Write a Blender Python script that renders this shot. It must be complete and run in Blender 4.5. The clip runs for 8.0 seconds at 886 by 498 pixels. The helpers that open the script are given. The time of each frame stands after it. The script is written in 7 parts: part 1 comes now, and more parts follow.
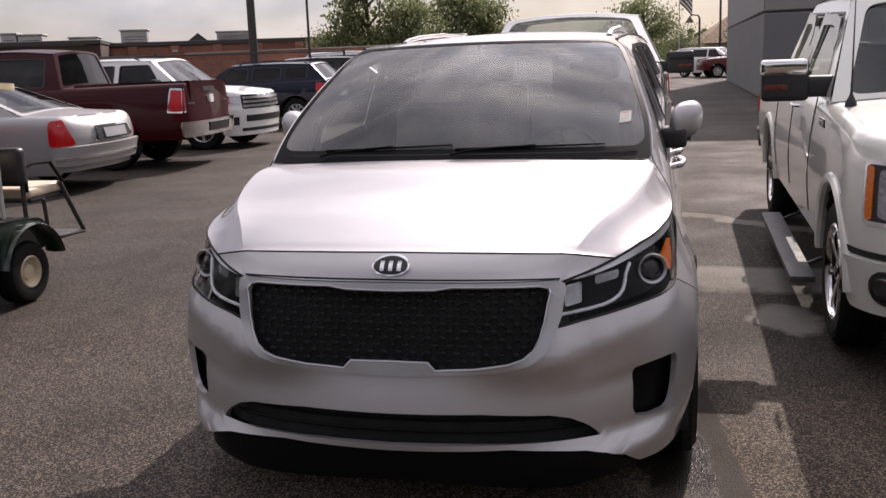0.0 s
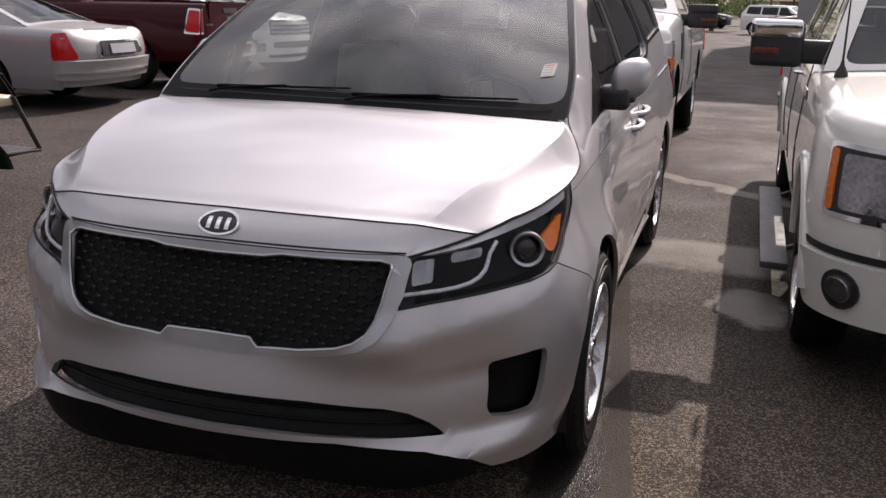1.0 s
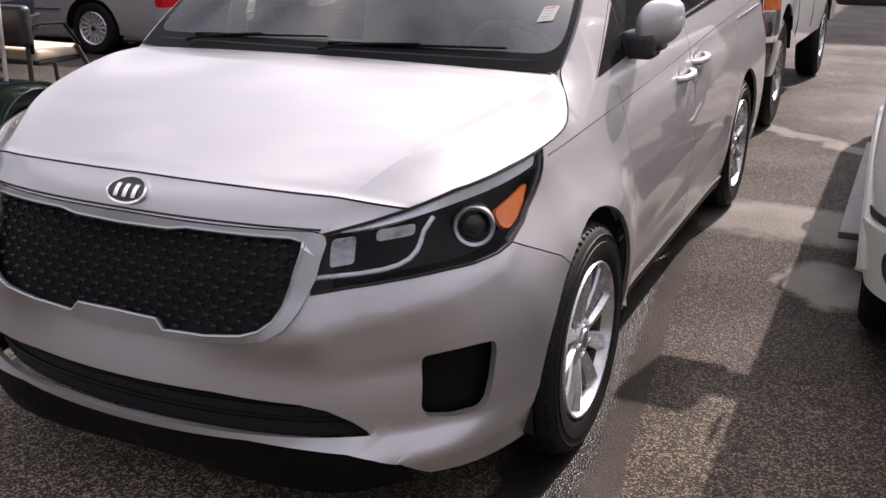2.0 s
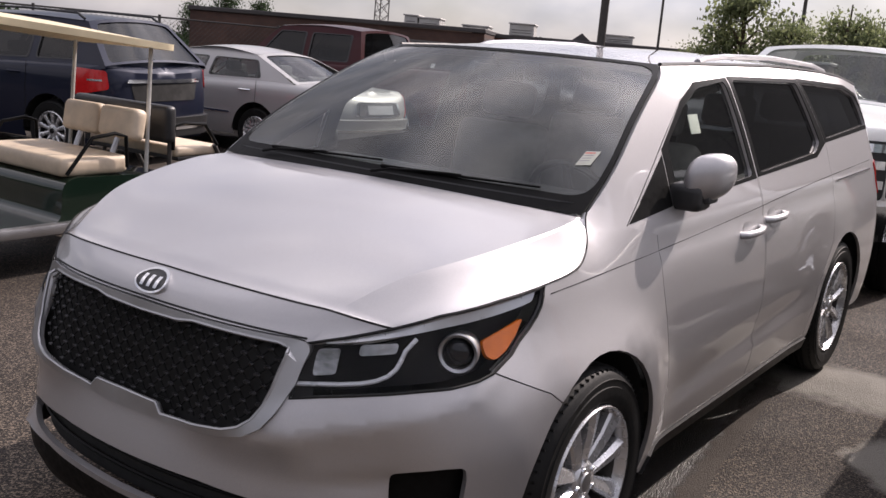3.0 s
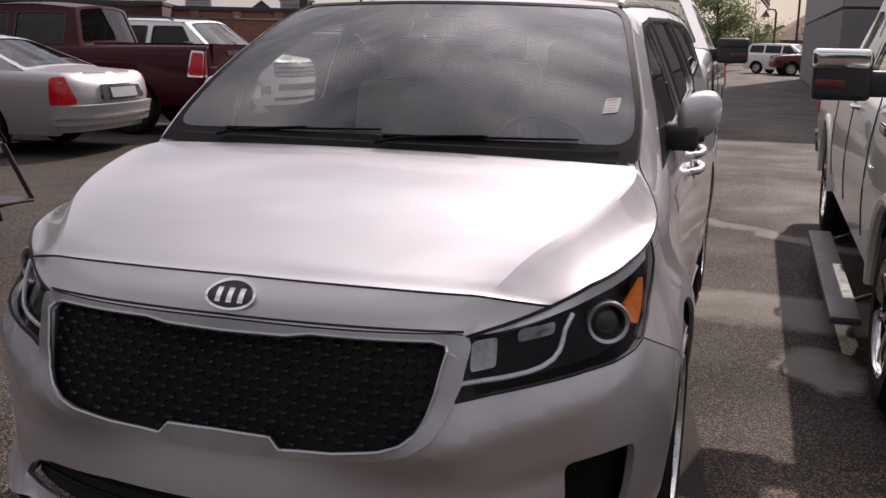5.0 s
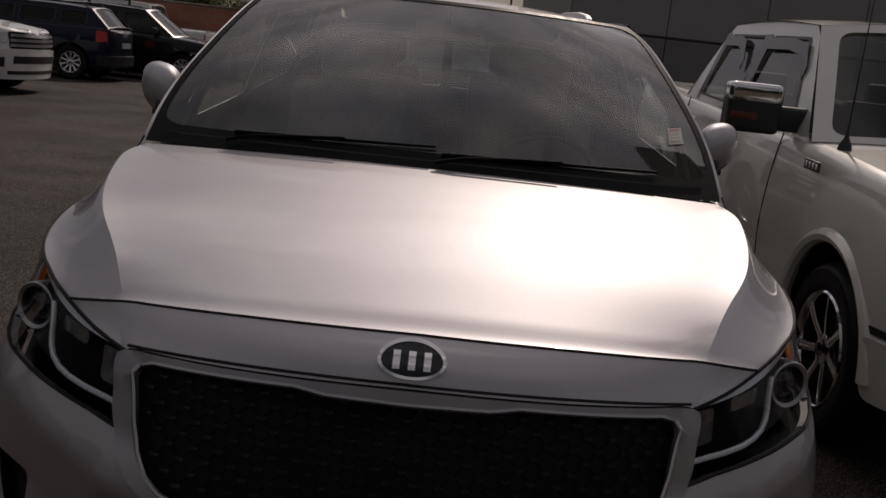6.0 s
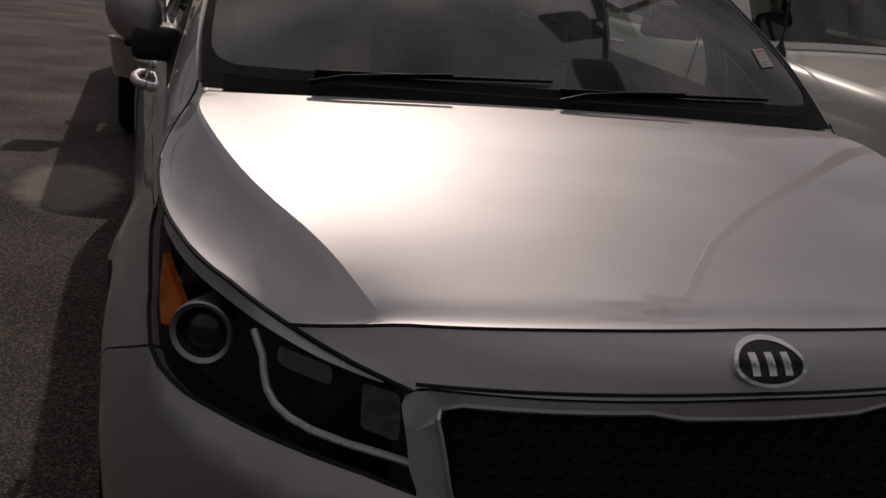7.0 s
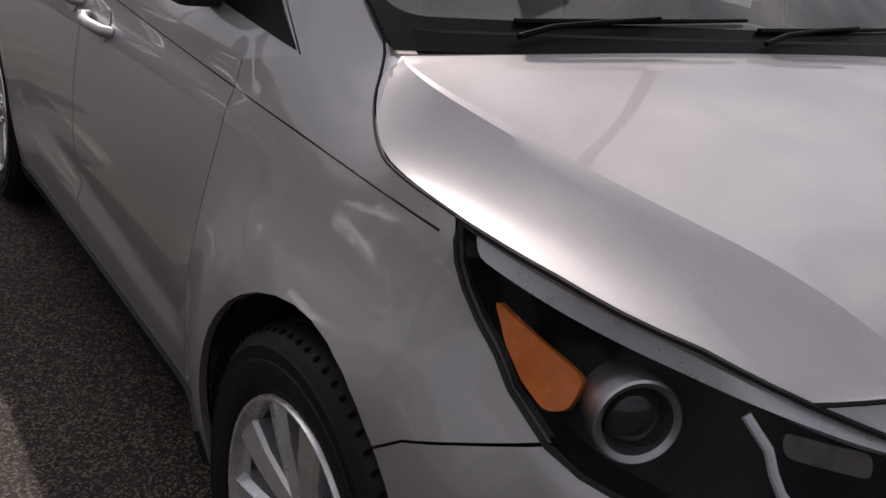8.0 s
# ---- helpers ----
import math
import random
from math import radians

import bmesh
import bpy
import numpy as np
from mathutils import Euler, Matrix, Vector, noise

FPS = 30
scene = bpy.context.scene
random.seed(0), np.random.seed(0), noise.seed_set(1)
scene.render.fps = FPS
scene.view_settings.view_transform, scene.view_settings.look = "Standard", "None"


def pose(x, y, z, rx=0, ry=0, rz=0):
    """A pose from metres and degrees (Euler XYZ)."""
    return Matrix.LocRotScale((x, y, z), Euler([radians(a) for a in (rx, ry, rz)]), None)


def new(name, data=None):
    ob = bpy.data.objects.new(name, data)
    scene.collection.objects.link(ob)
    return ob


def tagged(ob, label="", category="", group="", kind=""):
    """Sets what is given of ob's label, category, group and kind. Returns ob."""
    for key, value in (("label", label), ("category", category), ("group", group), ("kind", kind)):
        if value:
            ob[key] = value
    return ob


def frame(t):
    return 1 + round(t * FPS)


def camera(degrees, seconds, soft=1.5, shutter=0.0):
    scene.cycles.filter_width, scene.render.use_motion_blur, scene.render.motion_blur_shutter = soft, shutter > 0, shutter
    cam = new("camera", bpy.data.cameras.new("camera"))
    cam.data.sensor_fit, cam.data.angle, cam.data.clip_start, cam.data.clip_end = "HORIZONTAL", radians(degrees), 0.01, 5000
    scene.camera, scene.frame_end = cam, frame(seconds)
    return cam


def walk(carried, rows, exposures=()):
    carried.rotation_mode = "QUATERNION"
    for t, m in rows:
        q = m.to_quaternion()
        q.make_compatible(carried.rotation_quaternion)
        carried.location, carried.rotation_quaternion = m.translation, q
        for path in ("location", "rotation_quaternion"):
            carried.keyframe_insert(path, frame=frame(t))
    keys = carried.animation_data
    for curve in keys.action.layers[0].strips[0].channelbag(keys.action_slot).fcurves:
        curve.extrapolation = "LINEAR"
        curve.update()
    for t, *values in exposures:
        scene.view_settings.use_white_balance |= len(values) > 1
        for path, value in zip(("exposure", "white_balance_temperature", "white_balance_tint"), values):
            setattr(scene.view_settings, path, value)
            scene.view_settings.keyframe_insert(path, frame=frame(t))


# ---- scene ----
cam = camera(48.8, 8.0)
PATH = [
    (0.0, pose(0.943, -3.229, 1.506, 79.14, 2.09, 13.15)),
    (0.5, pose(1.233, -2.928, 1.472, 78.17, -0.56, 16.26)),
    (1.0, pose(1.461, -2.611, 1.490, 75.69, -1.74, 17.21)),
    (1.2, pose(1.567, -2.486, 1.478, 75.40, -1.05, 18.99)),
    (2.3, pose(1.962, -1.908, 1.480, 71.43, -1.75, 30.18)),
    (2.5, pose(2.047, -1.878, 1.510, 72.95, -2.96, 34.01)),
    (3.0, pose(2.287, -1.863, 1.534, 78.95, -4.91, 36.24)),
    (3.5, pose(2.307, -1.981, 1.523, 81.34, -4.60, 32.92)),
    (4.0, pose(2.103, -2.157, 1.486, 80.21, -3.94, 29.19)),
    (4.5, pose(1.704, -2.151, 1.422, 76.63, -1.85, 23.24)),
    (5.0, pose(1.159, -2.128, 1.433, 78.09, -1.09, 17.22)),
    (5.2, pose(0.935, -2.141, 1.443, 79.16, -1.40, 16.09)),
    (6.3, pose(-0.335, -1.767, 1.403, 78.63, -6.81, -3.48)),
    (6.5, pose(-0.546, -1.683, 1.400, 78.09, -6.37, -4.24)),
    (6.7, pose(-0.713, -1.577, 1.367, 76.58, -7.30, -8.51)),
    (7.0, pose(-0.977, -1.325, 1.367, 74.49, -5.91, -16.51)),
    (7.3, pose(-1.228, -1.063, 1.372, 73.42, -4.51, -19.82)),
    (7.5, pose(-1.420, -0.868, 1.350, 73.52, -5.96, -20.22)),
    (7.8, pose(-1.590, -0.651, 1.342, 71.79, -6.43, -26.15)),
    (8.0, pose(-1.667, -0.452, 1.302, 70.82, -5.75, -32.88)),
]

# ---- camera ----
walk(cam, PATH, [(0.0, -0.08, 7000, 23), (1.2, -0.08, 6950, 23), (1.8, 0.28, 6900, 23), (2.6, 0.48, 6900, 23), (3.2, -0.13, 6850, 21), (3.8, -0.23, 6800, 22), (4.4, -0.05, 6950, 23), (5.2, -0.48, 7050, 24), (5.7, -1.2, 7100, 22), (6.3, -2.4, 7500, 22), (7.0, -2.1, 7500, 22), (7.5, -1.7, 7400, 22), (8.0, -0.65, 7050, 20)])

# ---- light ----
SUN = Vector((0.175, 0.765, 0.62)).normalized()
sun = new("sun", bpy.data.lights.new("sun", "SUN"))
sun.data.energy, sun.data.angle, sun.data.color = 5.0, radians(0.6), (1.0, 0.95, 0.88)
sun.rotation_euler = SUN.to_track_quat("Z", "Y").to_euler()

world = bpy.data.worlds.new("world")
scene.world = world
world.use_nodes = True
wn, wl = world.node_tree.nodes, world.node_tree.links
wn.clear()
sky = wn.new("ShaderNodeTexSky")
sky.sky_type, sky.sun_disc = "NISHITA", False
sky.sun_elevation, sky.sun_rotation = math.asin(SUN.z), math.atan2(SUN.x, SUN.y)
sky.dust_density, sky.air_density, sky.ozone_density = 0.9, 1.0, 1.2
tc = wn.new("ShaderNodeTexCoord")
mp = wn.new("ShaderNodeMapping")
mp.inputs["Scale"].default_value = (1.0, 1.0, 1.9)
cl = wn.new("ShaderNodeTexNoise")
cl.inputs["Scale"].default_value, cl.inputs["Detail"].default_value, cl.inputs["Roughness"].default_value = 2.2, 5.0, 0.52
ramp = wn.new("ShaderNodeValToRGB")
ramp.color_ramp.elements[0].position, ramp.color_ramp.elements[1].position = 0.28, 0.72
grey = wn.new("ShaderNodeMix")
grey.data_type = "RGBA"
grey.inputs["A"].default_value, grey.inputs["B"].default_value = (6.6, 7.4, 9.0, 1), (14.2, 14.4, 14.6, 1)
cl2 = wn.new("ShaderNodeTexNoise")
cl2.inputs["Scale"].default_value, cl2.inputs["Detail"].default_value = 6.5, 7.0
edge2 = wn.new("ShaderNodeMapRange")
edge2.inputs["From Min"].default_value, edge2.inputs["From Max"].default_value = 0.30, 0.70
mixs = wn.new("ShaderNodeMix")
mixs.data_type = "RGBA"
bg = wn.new("ShaderNodeBackground")
bg.inputs["Strength"].default_value = 0.056
wo = wn.new("ShaderNodeOutputWorld")
wl.new(tc.outputs["Generated"], mp.inputs["Vector"])
wl.new(mp.outputs["Vector"], cl.inputs["Vector"])
wl.new(mp.outputs["Vector"], cl2.inputs["Vector"])
wl.new(cl.outputs["Fac"], ramp.inputs["Fac"])
wl.new(cl2.outputs["Fac"], edge2.inputs["Value"])
wl.new(edge2.outputs["Result"], grey.inputs["Factor"])
# thin cloud is brighter towards the sun
nrm, sunward, powr, amp, lit = wn.new("ShaderNodeVectorMath"), wn.new("ShaderNodeVectorMath"), wn.new("ShaderNodeMath"), wn.new("ShaderNodeMath"), wn.new("ShaderNodeVectorMath")
nrm.operation, sunward.operation, powr.operation, amp.operation, lit.operation = "NORMALIZE", "DOT_PRODUCT", "POWER", "MULTIPLY_ADD", "SCALE"
sunward.inputs[1].default_value = SUN
powr.inputs[1].default_value = 3.5
amp.inputs[1].default_value, amp.inputs[2].default_value = 2.2, 1.22
wl.new(tc.outputs["Generated"], nrm.inputs[0])
wl.new(nrm.outputs["Vector"], sunward.inputs[0])
clampd = wn.new("ShaderNodeMath")
clampd.operation = "MAXIMUM"
clampd.inputs[1].default_value = 0.0
wl.new(sunward.outputs["Value"], clampd.inputs[0])
wl.new(clampd.outputs["Value"], powr.inputs[0])
wl.new(powr.outputs["Value"], amp.inputs[0])
core, halo = wn.new("ShaderNodeMath"), wn.new("ShaderNodeMath")
core.operation, halo.operation = "POWER", "MULTIPLY_ADD"
core.inputs[1].default_value, halo.inputs[1].default_value = 60.0, 3.0
wl.new(clampd.outputs["Value"], core.inputs[0])
wl.new(core.outputs["Value"], halo.inputs[0])
wl.new(amp.outputs["Value"], halo.inputs[2])
wl.new(grey.outputs["Result"], lit.inputs[0])
# and towards the zenith
zen, rise, both = wn.new("ShaderNodeSeparateXYZ"), wn.new("ShaderNodeMath"), wn.new("ShaderNodeMath")
rise.operation, both.operation = "MULTIPLY_ADD", "MULTIPLY"
rise.inputs[1].default_value, rise.inputs[2].default_value = 1.5, 0.85
wl.new(nrm.outputs["Vector"], zen.inputs["Vector"])
wl.new(zen.outputs["Z"], rise.inputs[0])
wl.new(rise.outputs["Value"], both.inputs[0])
wl.new(halo.outputs["Value"], both.inputs[1])
wl.new(both.outputs["Value"], lit.inputs["Scale"])
wl.new(ramp.outputs["Color"], mixs.inputs["Factor"])
wl.new(sky.outputs["Color"], mixs.inputs["A"])
wl.new(lit.outputs["Vector"], mixs.inputs["B"])
wl.new(mixs.outputs["Result"], bg.inputs["Color"])
wl.new(bg.outputs["Background"], wo.inputs["Surface"])


# ---- materials ----
def shader(name):
    m = bpy.data.materials.new(name)
    m.use_nodes = True
    n, l = m.node_tree.nodes, m.node_tree.links
    return m, n, l, n["Principled BSDF"]


def add_noise(n, l, scale, detail=4.0, rough=0.55, space="Object"):
    t, x = n.new("ShaderNodeTexCoord"), n.new("ShaderNodeTexNoise")
    x.inputs["Scale"].default_value, x.inputs["Detail"].default_value, x.inputs["Roughness"].default_value = scale, detail, rough
    l.new(t.outputs[space], x.inputs["Vector"])
    return x


def add_ramp(n, l, source, stops):
    r = n.new("ShaderNodeValToRGB")
    e = r.color_ramp.elements
    while len(e) < len(stops):
        e.new(0.5)
    for s, (p, c) in zip(e, stops):
        s.position, s.color = p, (*c, 1) if len(c) == 3 else c
    l.new(source, r.inputs["Fac"])
    return r


def add_bump(n, l, source, strength, distance, bsdf):
    b = n.new("ShaderNodeBump")
    b.inputs["Strength"].default_value, b.inputs["Distance"].default_value = strength, distance
    l.new(source, b.inputs["Height"])
    l.new(b.outputs["Normal"], bsdf.inputs["Normal"])


def shade(c, k):
    return tuple(min(1.0, v * k) for v in c)


def plain(name, colour, rough=0.5, metal=0.0, vary=0.15, scale=9.0, bump=0.0, coat=0.0, fine=0.0):
    """A surface with a slow change of tone and roughness, and a fine grain."""
    m, n, l, p = shader(name)
    x = add_noise(n, l, scale)
    r = add_ramp(n, l, x.outputs["Fac"], [(0.3, shade(colour, 1 - vary)), (0.7, shade(colour, 1 + vary))])
    l.new(r.outputs["Color"], p.inputs["Base Color"])
    q = add_ramp(n, l, x.outputs["Fac"], [(0.3, (max(0.02, rough * 0.8),) * 3), (0.75, (min(1, rough * 1.2),) * 3)])
    l.new(q.outputs["Color"], p.inputs["Roughness"])
    p.inputs["Metallic"].default_value = metal
    p.inputs["Coat Weight"].default_value, p.inputs["Coat Roughness"].default_value = coat, 0.04
    if bump:
        add_bump(n, l, add_noise(n, l, fine or scale * 14).outputs["Fac"], 0.35, bump, p)
    return m


def paint(name, colour, metal=0.0, rough=0.4, dust=0.12, coat=1.0):
    """Car paint: base coat with fine flakes under a clear coat, with a thin uneven film of dust and water spots."""
    m, n, l, p = shader(name)
    flake = add_noise(n, l, 900.0, 1.0)
    film = add_noise(n, l, 2.4, 6.0, 0.62)
    a = add_ramp(n, l, flake.outputs["Fac"], [(0.35, shade(colour, 0.9)), (0.65, shade(colour, 1.08))])
    mx = n.new("ShaderNodeMix")
    mx.data_type = "RGBA"
    fr = add_ramp(n, l, film.outputs["Fac"], [(0.45, (0, 0, 0)), (0.75, (dust,) * 3)])
    l.new(fr.outputs["Color"], mx.inputs["Factor"])
    l.new(a.outputs["Color"], mx.inputs["A"])
    mx.inputs["B"].default_value = (0.42, 0.39, 0.35, 1)
    l.new(mx.outputs["Result"], p.inputs["Base Color"])
    p.inputs["Metallic"].default_value, p.inputs["Roughness"].default_value = metal, rough
    p.inputs["Coat Weight"].default_value = coat
    p.inputs["Specular IOR Level"].default_value = 0.5 if metal > 0.5 else 0.1
    cr = add_ramp(n, l, film.outputs["Fac"], [(0.4, (0.015,) * 3), (0.75, (0.05,) * 3)])
    l.new(cr.outputs["Color"], p.inputs["Coat Roughness"])
    return m


def pane(name, tint, gloss=0.02, ior=1.62, dust=0.0):
    """A thin sheet of glass: clear, tinted, glossy by its angle alike from both sides, with a film of dust."""
    m, n, l, p = shader(name)
    n.remove(p)
    t, g, x, f = n.new("ShaderNodeBsdfTransparent"), n.new("ShaderNodeBsdfGlossy"), n.new("ShaderNodeMixShader"), n.new("ShaderNodeLayerWeight")
    t.inputs["Color"].default_value = (*tint, 1)
    g.inputs["Roughness"].default_value = gloss
    f.inputs["Blend"].default_value = 0.5
    least = ((ior - 1) / (ior + 1)) ** 2
    steep, fac = n.new("ShaderNodeMath"), n.new("ShaderNodeMath")
    steep.operation, fac.operation = "POWER", "MULTIPLY_ADD"
    steep.inputs[1].default_value = 5.0
    fac.inputs[1].default_value, fac.inputs[2].default_value = 1 - least, least
    l.new(f.outputs["Facing"], steep.inputs[0])
    l.new(steep.outputs["Value"], fac.inputs[0])
    l.new(fac.outputs["Value"], x.inputs["Fac"])
    l.new(t.outputs["BSDF"], x.inputs[1])
    l.new(g.outputs["BSDF"], x.inputs[2])
    last = x.outputs["Shader"]
    if dust:
        d, y = n.new("ShaderNodeBsdfDiffuse"), n.new("ShaderNodeMixShader")
        d.inputs["Color"].default_value = (0.50, 0.51, 0.47, 1)
        q = add_ramp(n, l, add_noise(n, l, 3.0, 6.0, 0.6).outputs["Fac"], [(0.35, (dust * 0.6,) * 3), (0.7, (dust * 1.5,) * 3)])
        l.new(q.outputs["Color"], y.inputs["Fac"])
        l.new(last, y.inputs[1])
        l.new(d.outputs["BSDF"], y.inputs[2])
        last = y.outputs["Shader"]
    l.new(last, n["Material Output"].inputs["Surface"])
    return m


SILVER = paint("silver paint", (0.47, 0.46, 0.47), 0.90, 0.53, 0.04)
WHITE = paint("white paint", (0.78, 0.79, 0.77), 0.0, 0.35)
CREAM = paint("pearl white paint", (0.62, 0.62, 0.57), 0.1, 0.35)
MAROON = paint("maroon paint", (0.036, 0.0022, 0.0045), 0.0, 0.4, 0.004, 0.3)
BLUE = paint("dark blue paint", (0.008, 0.011, 0.026), 0.2, 0.4, 0.01, 0.32)
BLACK = paint("black paint", (0.010, 0.010, 0.011), 0.1, 0.3, 0.03, 0.6)
GOLD = paint("pale silver paint", (0.36, 0.355, 0.355), 0.4, 0.5, 0.06, 0.6)
GREEN = paint("dark green paint", (0.007, 0.019, 0.012), 0.1, 0.3, 0.03)
RED = paint("red paint", (0.10, 0.006, 0.012), 0.1, 0.35)
GREYP = paint("grey paint", (0.30, 0.30, 0.31), 0.6, 0.36)
GLASS = pane("windscreen glass", (0.74, 0.79, 0.76), 0.025, 2.0, 0.075)
TINT = pane("tinted glass", (0.09, 0.095, 0.10), 0.02, 1.5)
DOORGLASS = pane("door glass", (0.82, 0.86, 0.83))
AUTOGLASS = pane("car window glass", (0.62, 0.66, 0.64))
MESHBLK = plain("black mesh", (0.006, 0.006, 0.006), 0.40, 0.0, 0.2, 40)
MESHBLK.node_tree.nodes["Principled BSDF"].inputs["Specular IOR Level"].default_value = 0.07
STUD = plain("dark chrome stud", (0.020, 0.020, 0.022), 0.30, 0.3, 0.25, 40)
BAND = plain("silver lamp plastic", (0.58, 0.59, 0.61), 0.3, 0.35, 0.06, 20)
CLEAR = pane("lamp lens", (0.95, 0.96, 0.97), 0.015, 1.22)
CHROME = plain("chrome", (0.75, 0.75, 0.76), 0.09, 1.0, 0.05)
SATIN = plain("satin silver", (0.42, 0.42, 0.43), 0.42, 1.0, 0.06)
ALLOY = plain("alloy", (0.58, 0.58, 0.59), 0.27, 0.7, 0.1, 20)
RUBBER = plain("tyre rubber", (0.006, 0.006, 0.006), 0.62, 0.0, 0.3, 12, 0.002, 0.0, 90)
RUBBER.node_tree.nodes["Principled BSDF"].inputs["Specular IOR Level"].default_value = 0.22
PLASTIC = plain("black plastic", (0.016, 0.016, 0.017), 0.48, 0.0, 0.25, 30, 0.0006, 0.0, 400)
GLOSSBLK = plain("gloss black", (0.008, 0.008, 0.009), 0.12, 0.0, 0.2, 10)
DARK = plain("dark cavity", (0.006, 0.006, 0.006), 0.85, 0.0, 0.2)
REDLENS = plain("red lamp lens", (0.50, 0.008, 0.010), 0.16, 0.0, 0.12, 40, 0.0, 0.25)
AMBER = plain("amber lens", (0.58, 0.13, 0.008), 0.25, 0.0, 0.15, 50, 0.0, 0.2)
LAMP = plain("lamp reflector", (0.50, 0.51, 0.53), 0.22, 0.9, 0.06, 12)
FACET = plain("faceted reflector", (0.30, 0.30, 0.31), 0.16, 0.9, 0.3, 60, 0.0015, 0.0, 70)
SEATGREY = plain("grey seat cloth", (0.13, 0.125, 0.12), 0.85, 0.0, 0.2, 30, 0.001, 0.0, 300)
DASH = plain("dashboard plastic", (0.055, 0.053, 0.05), 0.6, 0.0, 0.2, 20, 0.0008, 0.0, 300)
BEIGE = plain("beige vinyl", (0.60, 0.49, 0.37), 0.5, 0.0, 0.14, 8, 0.001, 0.0, 200)
PAPER = plain("white paper", (0.72, 0.74, 0.68), 0.7, 0.0, 0.06, 30)
STEEL = plain("painted steel", (0.05, 0.045, 0.042), 0.5, 0.2, 0.25, 14)

# ---- mesh helpers ----
from mathutils.geometry import delaunay_2d_cdt


def spline(table, x):
    """Smooth interpolation through (x, value) pairs."""
    xs, ys = [p[0] for p in table], [p[1] for p in table]
    if x <= xs[0]:
        return ys[0]
    if x >= xs[-1]:
        return ys[-1]
    i = max(k for k in range(len(xs) - 1) if xs[k] <= x)
    h = xs[i + 1] - xs[i]
    t = (x - xs[i]) / h

    def slope(k):
        if k == 0:
            return (ys[1] - ys[0]) / (xs[1] - xs[0])
        if k == len(xs) - 1:
            return (ys[-1] - ys[-2]) / (xs[-1] - xs[-2])
        a, b = (ys[k] - ys[k - 1]) / (xs[k] - xs[k - 1]), (ys[k + 1] - ys[k]) / (xs[k + 1] - xs[k])
        return 0.0 if a * b <= 0 else 2 * a * b / (a + b)
    m0, m1 = slope(i) * h, slope(i + 1) * h
    return (2 * t**3 - 3 * t**2 + 1) * ys[i] + (t**3 - 2 * t**2 + t) * m0 + (-2 * t**3 + 3 * t**2) * ys[i + 1] + (t**3 - t**2) * m1


def lerp(a, b, t):
    return a + (b - a) * t


def dense(poly, step, closed=True):
    out = []
    n = len(poly)
    for i in range(n if closed else n - 1):
        a, b = poly[i], poly[(i + 1) % n]
        k = max(1, int(math.ceil(math.hypot(b[0] - a[0], b[1] - a[1]) / step)))
        out += [(lerp(a[0], b[0], j / k), lerp(a[1], b[1], j / k)) for j in range(k)]
    return out if closed else out + [poly[-1]]


def rounded(poly, r, n=4):
    """The polygon with its corners rounded by about r."""
    out = []
    for i in range(len(poly)):
        p, a, b = Vector(poly[i]), Vector(poly[i - 1]), Vector(poly[(i + 1) % len(poly)])
        d1, d2 = (a - p), (b - p)
        k1, k2 = min(r, d1.length * 0.45), min(r, d2.length * 0.45)
        s, e = p + d1.normalized() * k1, p + d2.normalized() * k2
        for j in range(n + 1):
            t = j / n
            q = s * (1 - t) ** 2 + p * 2 * t * (1 - t) + e * t * t
            out.append((q.x, q.y))
    return out


def inside(poly, pts):
    pts = np.asarray(pts, float)
    x, y = pts[:, 0], pts[:, 1]
    res = np.zeros(len(pts), bool)
    q = np.asarray(poly, float)
    for (ax, ay), (bx, by) in zip(q, np.roll(q, -1, 0)):
        c = (ay > y) != (by > y)
        if ay != by:
            res ^= c & (x < (bx - ax) * (y - ay) / (by - ay) + ax)
    return res


def away(poly, pts, d):
    """Which points lie more than d from the polygon's edge."""
    pts, q = np.asarray(pts, float), np.asarray(poly, float)
    if not len(pts):
        return np.ones(0, bool)
    return (((pts[:, None, :] - q[None, :, :]) ** 2).sum(2) > d * d).all(1)


def thicken(bm, faces, d):
    """Depth behind a panel, with its rim closed."""
    norm, rim = {}, {}
    for f in faces:
        vs = list(f.verts)
        n = (vs[1].co - vs[0].co).cross(vs[2].co - vs[0].co)
        for a, b in zip(vs, vs[1:] + vs[:1]):
            norm[a] = norm.get(a, Vector()) + n
            if (b, a) in rim:
                del rim[(b, a)]
            else:
                rim[(a, b)] = True
    back = {v: bm.verts.new(v.co - n.normalized() * d) for v, n in norm.items()}
    for f in list(faces):
        bm.faces.new([back[v] for v in reversed(f.verts)])
    for a, b in rim:
        bm.faces.new((b, a, back[a], back[b]))


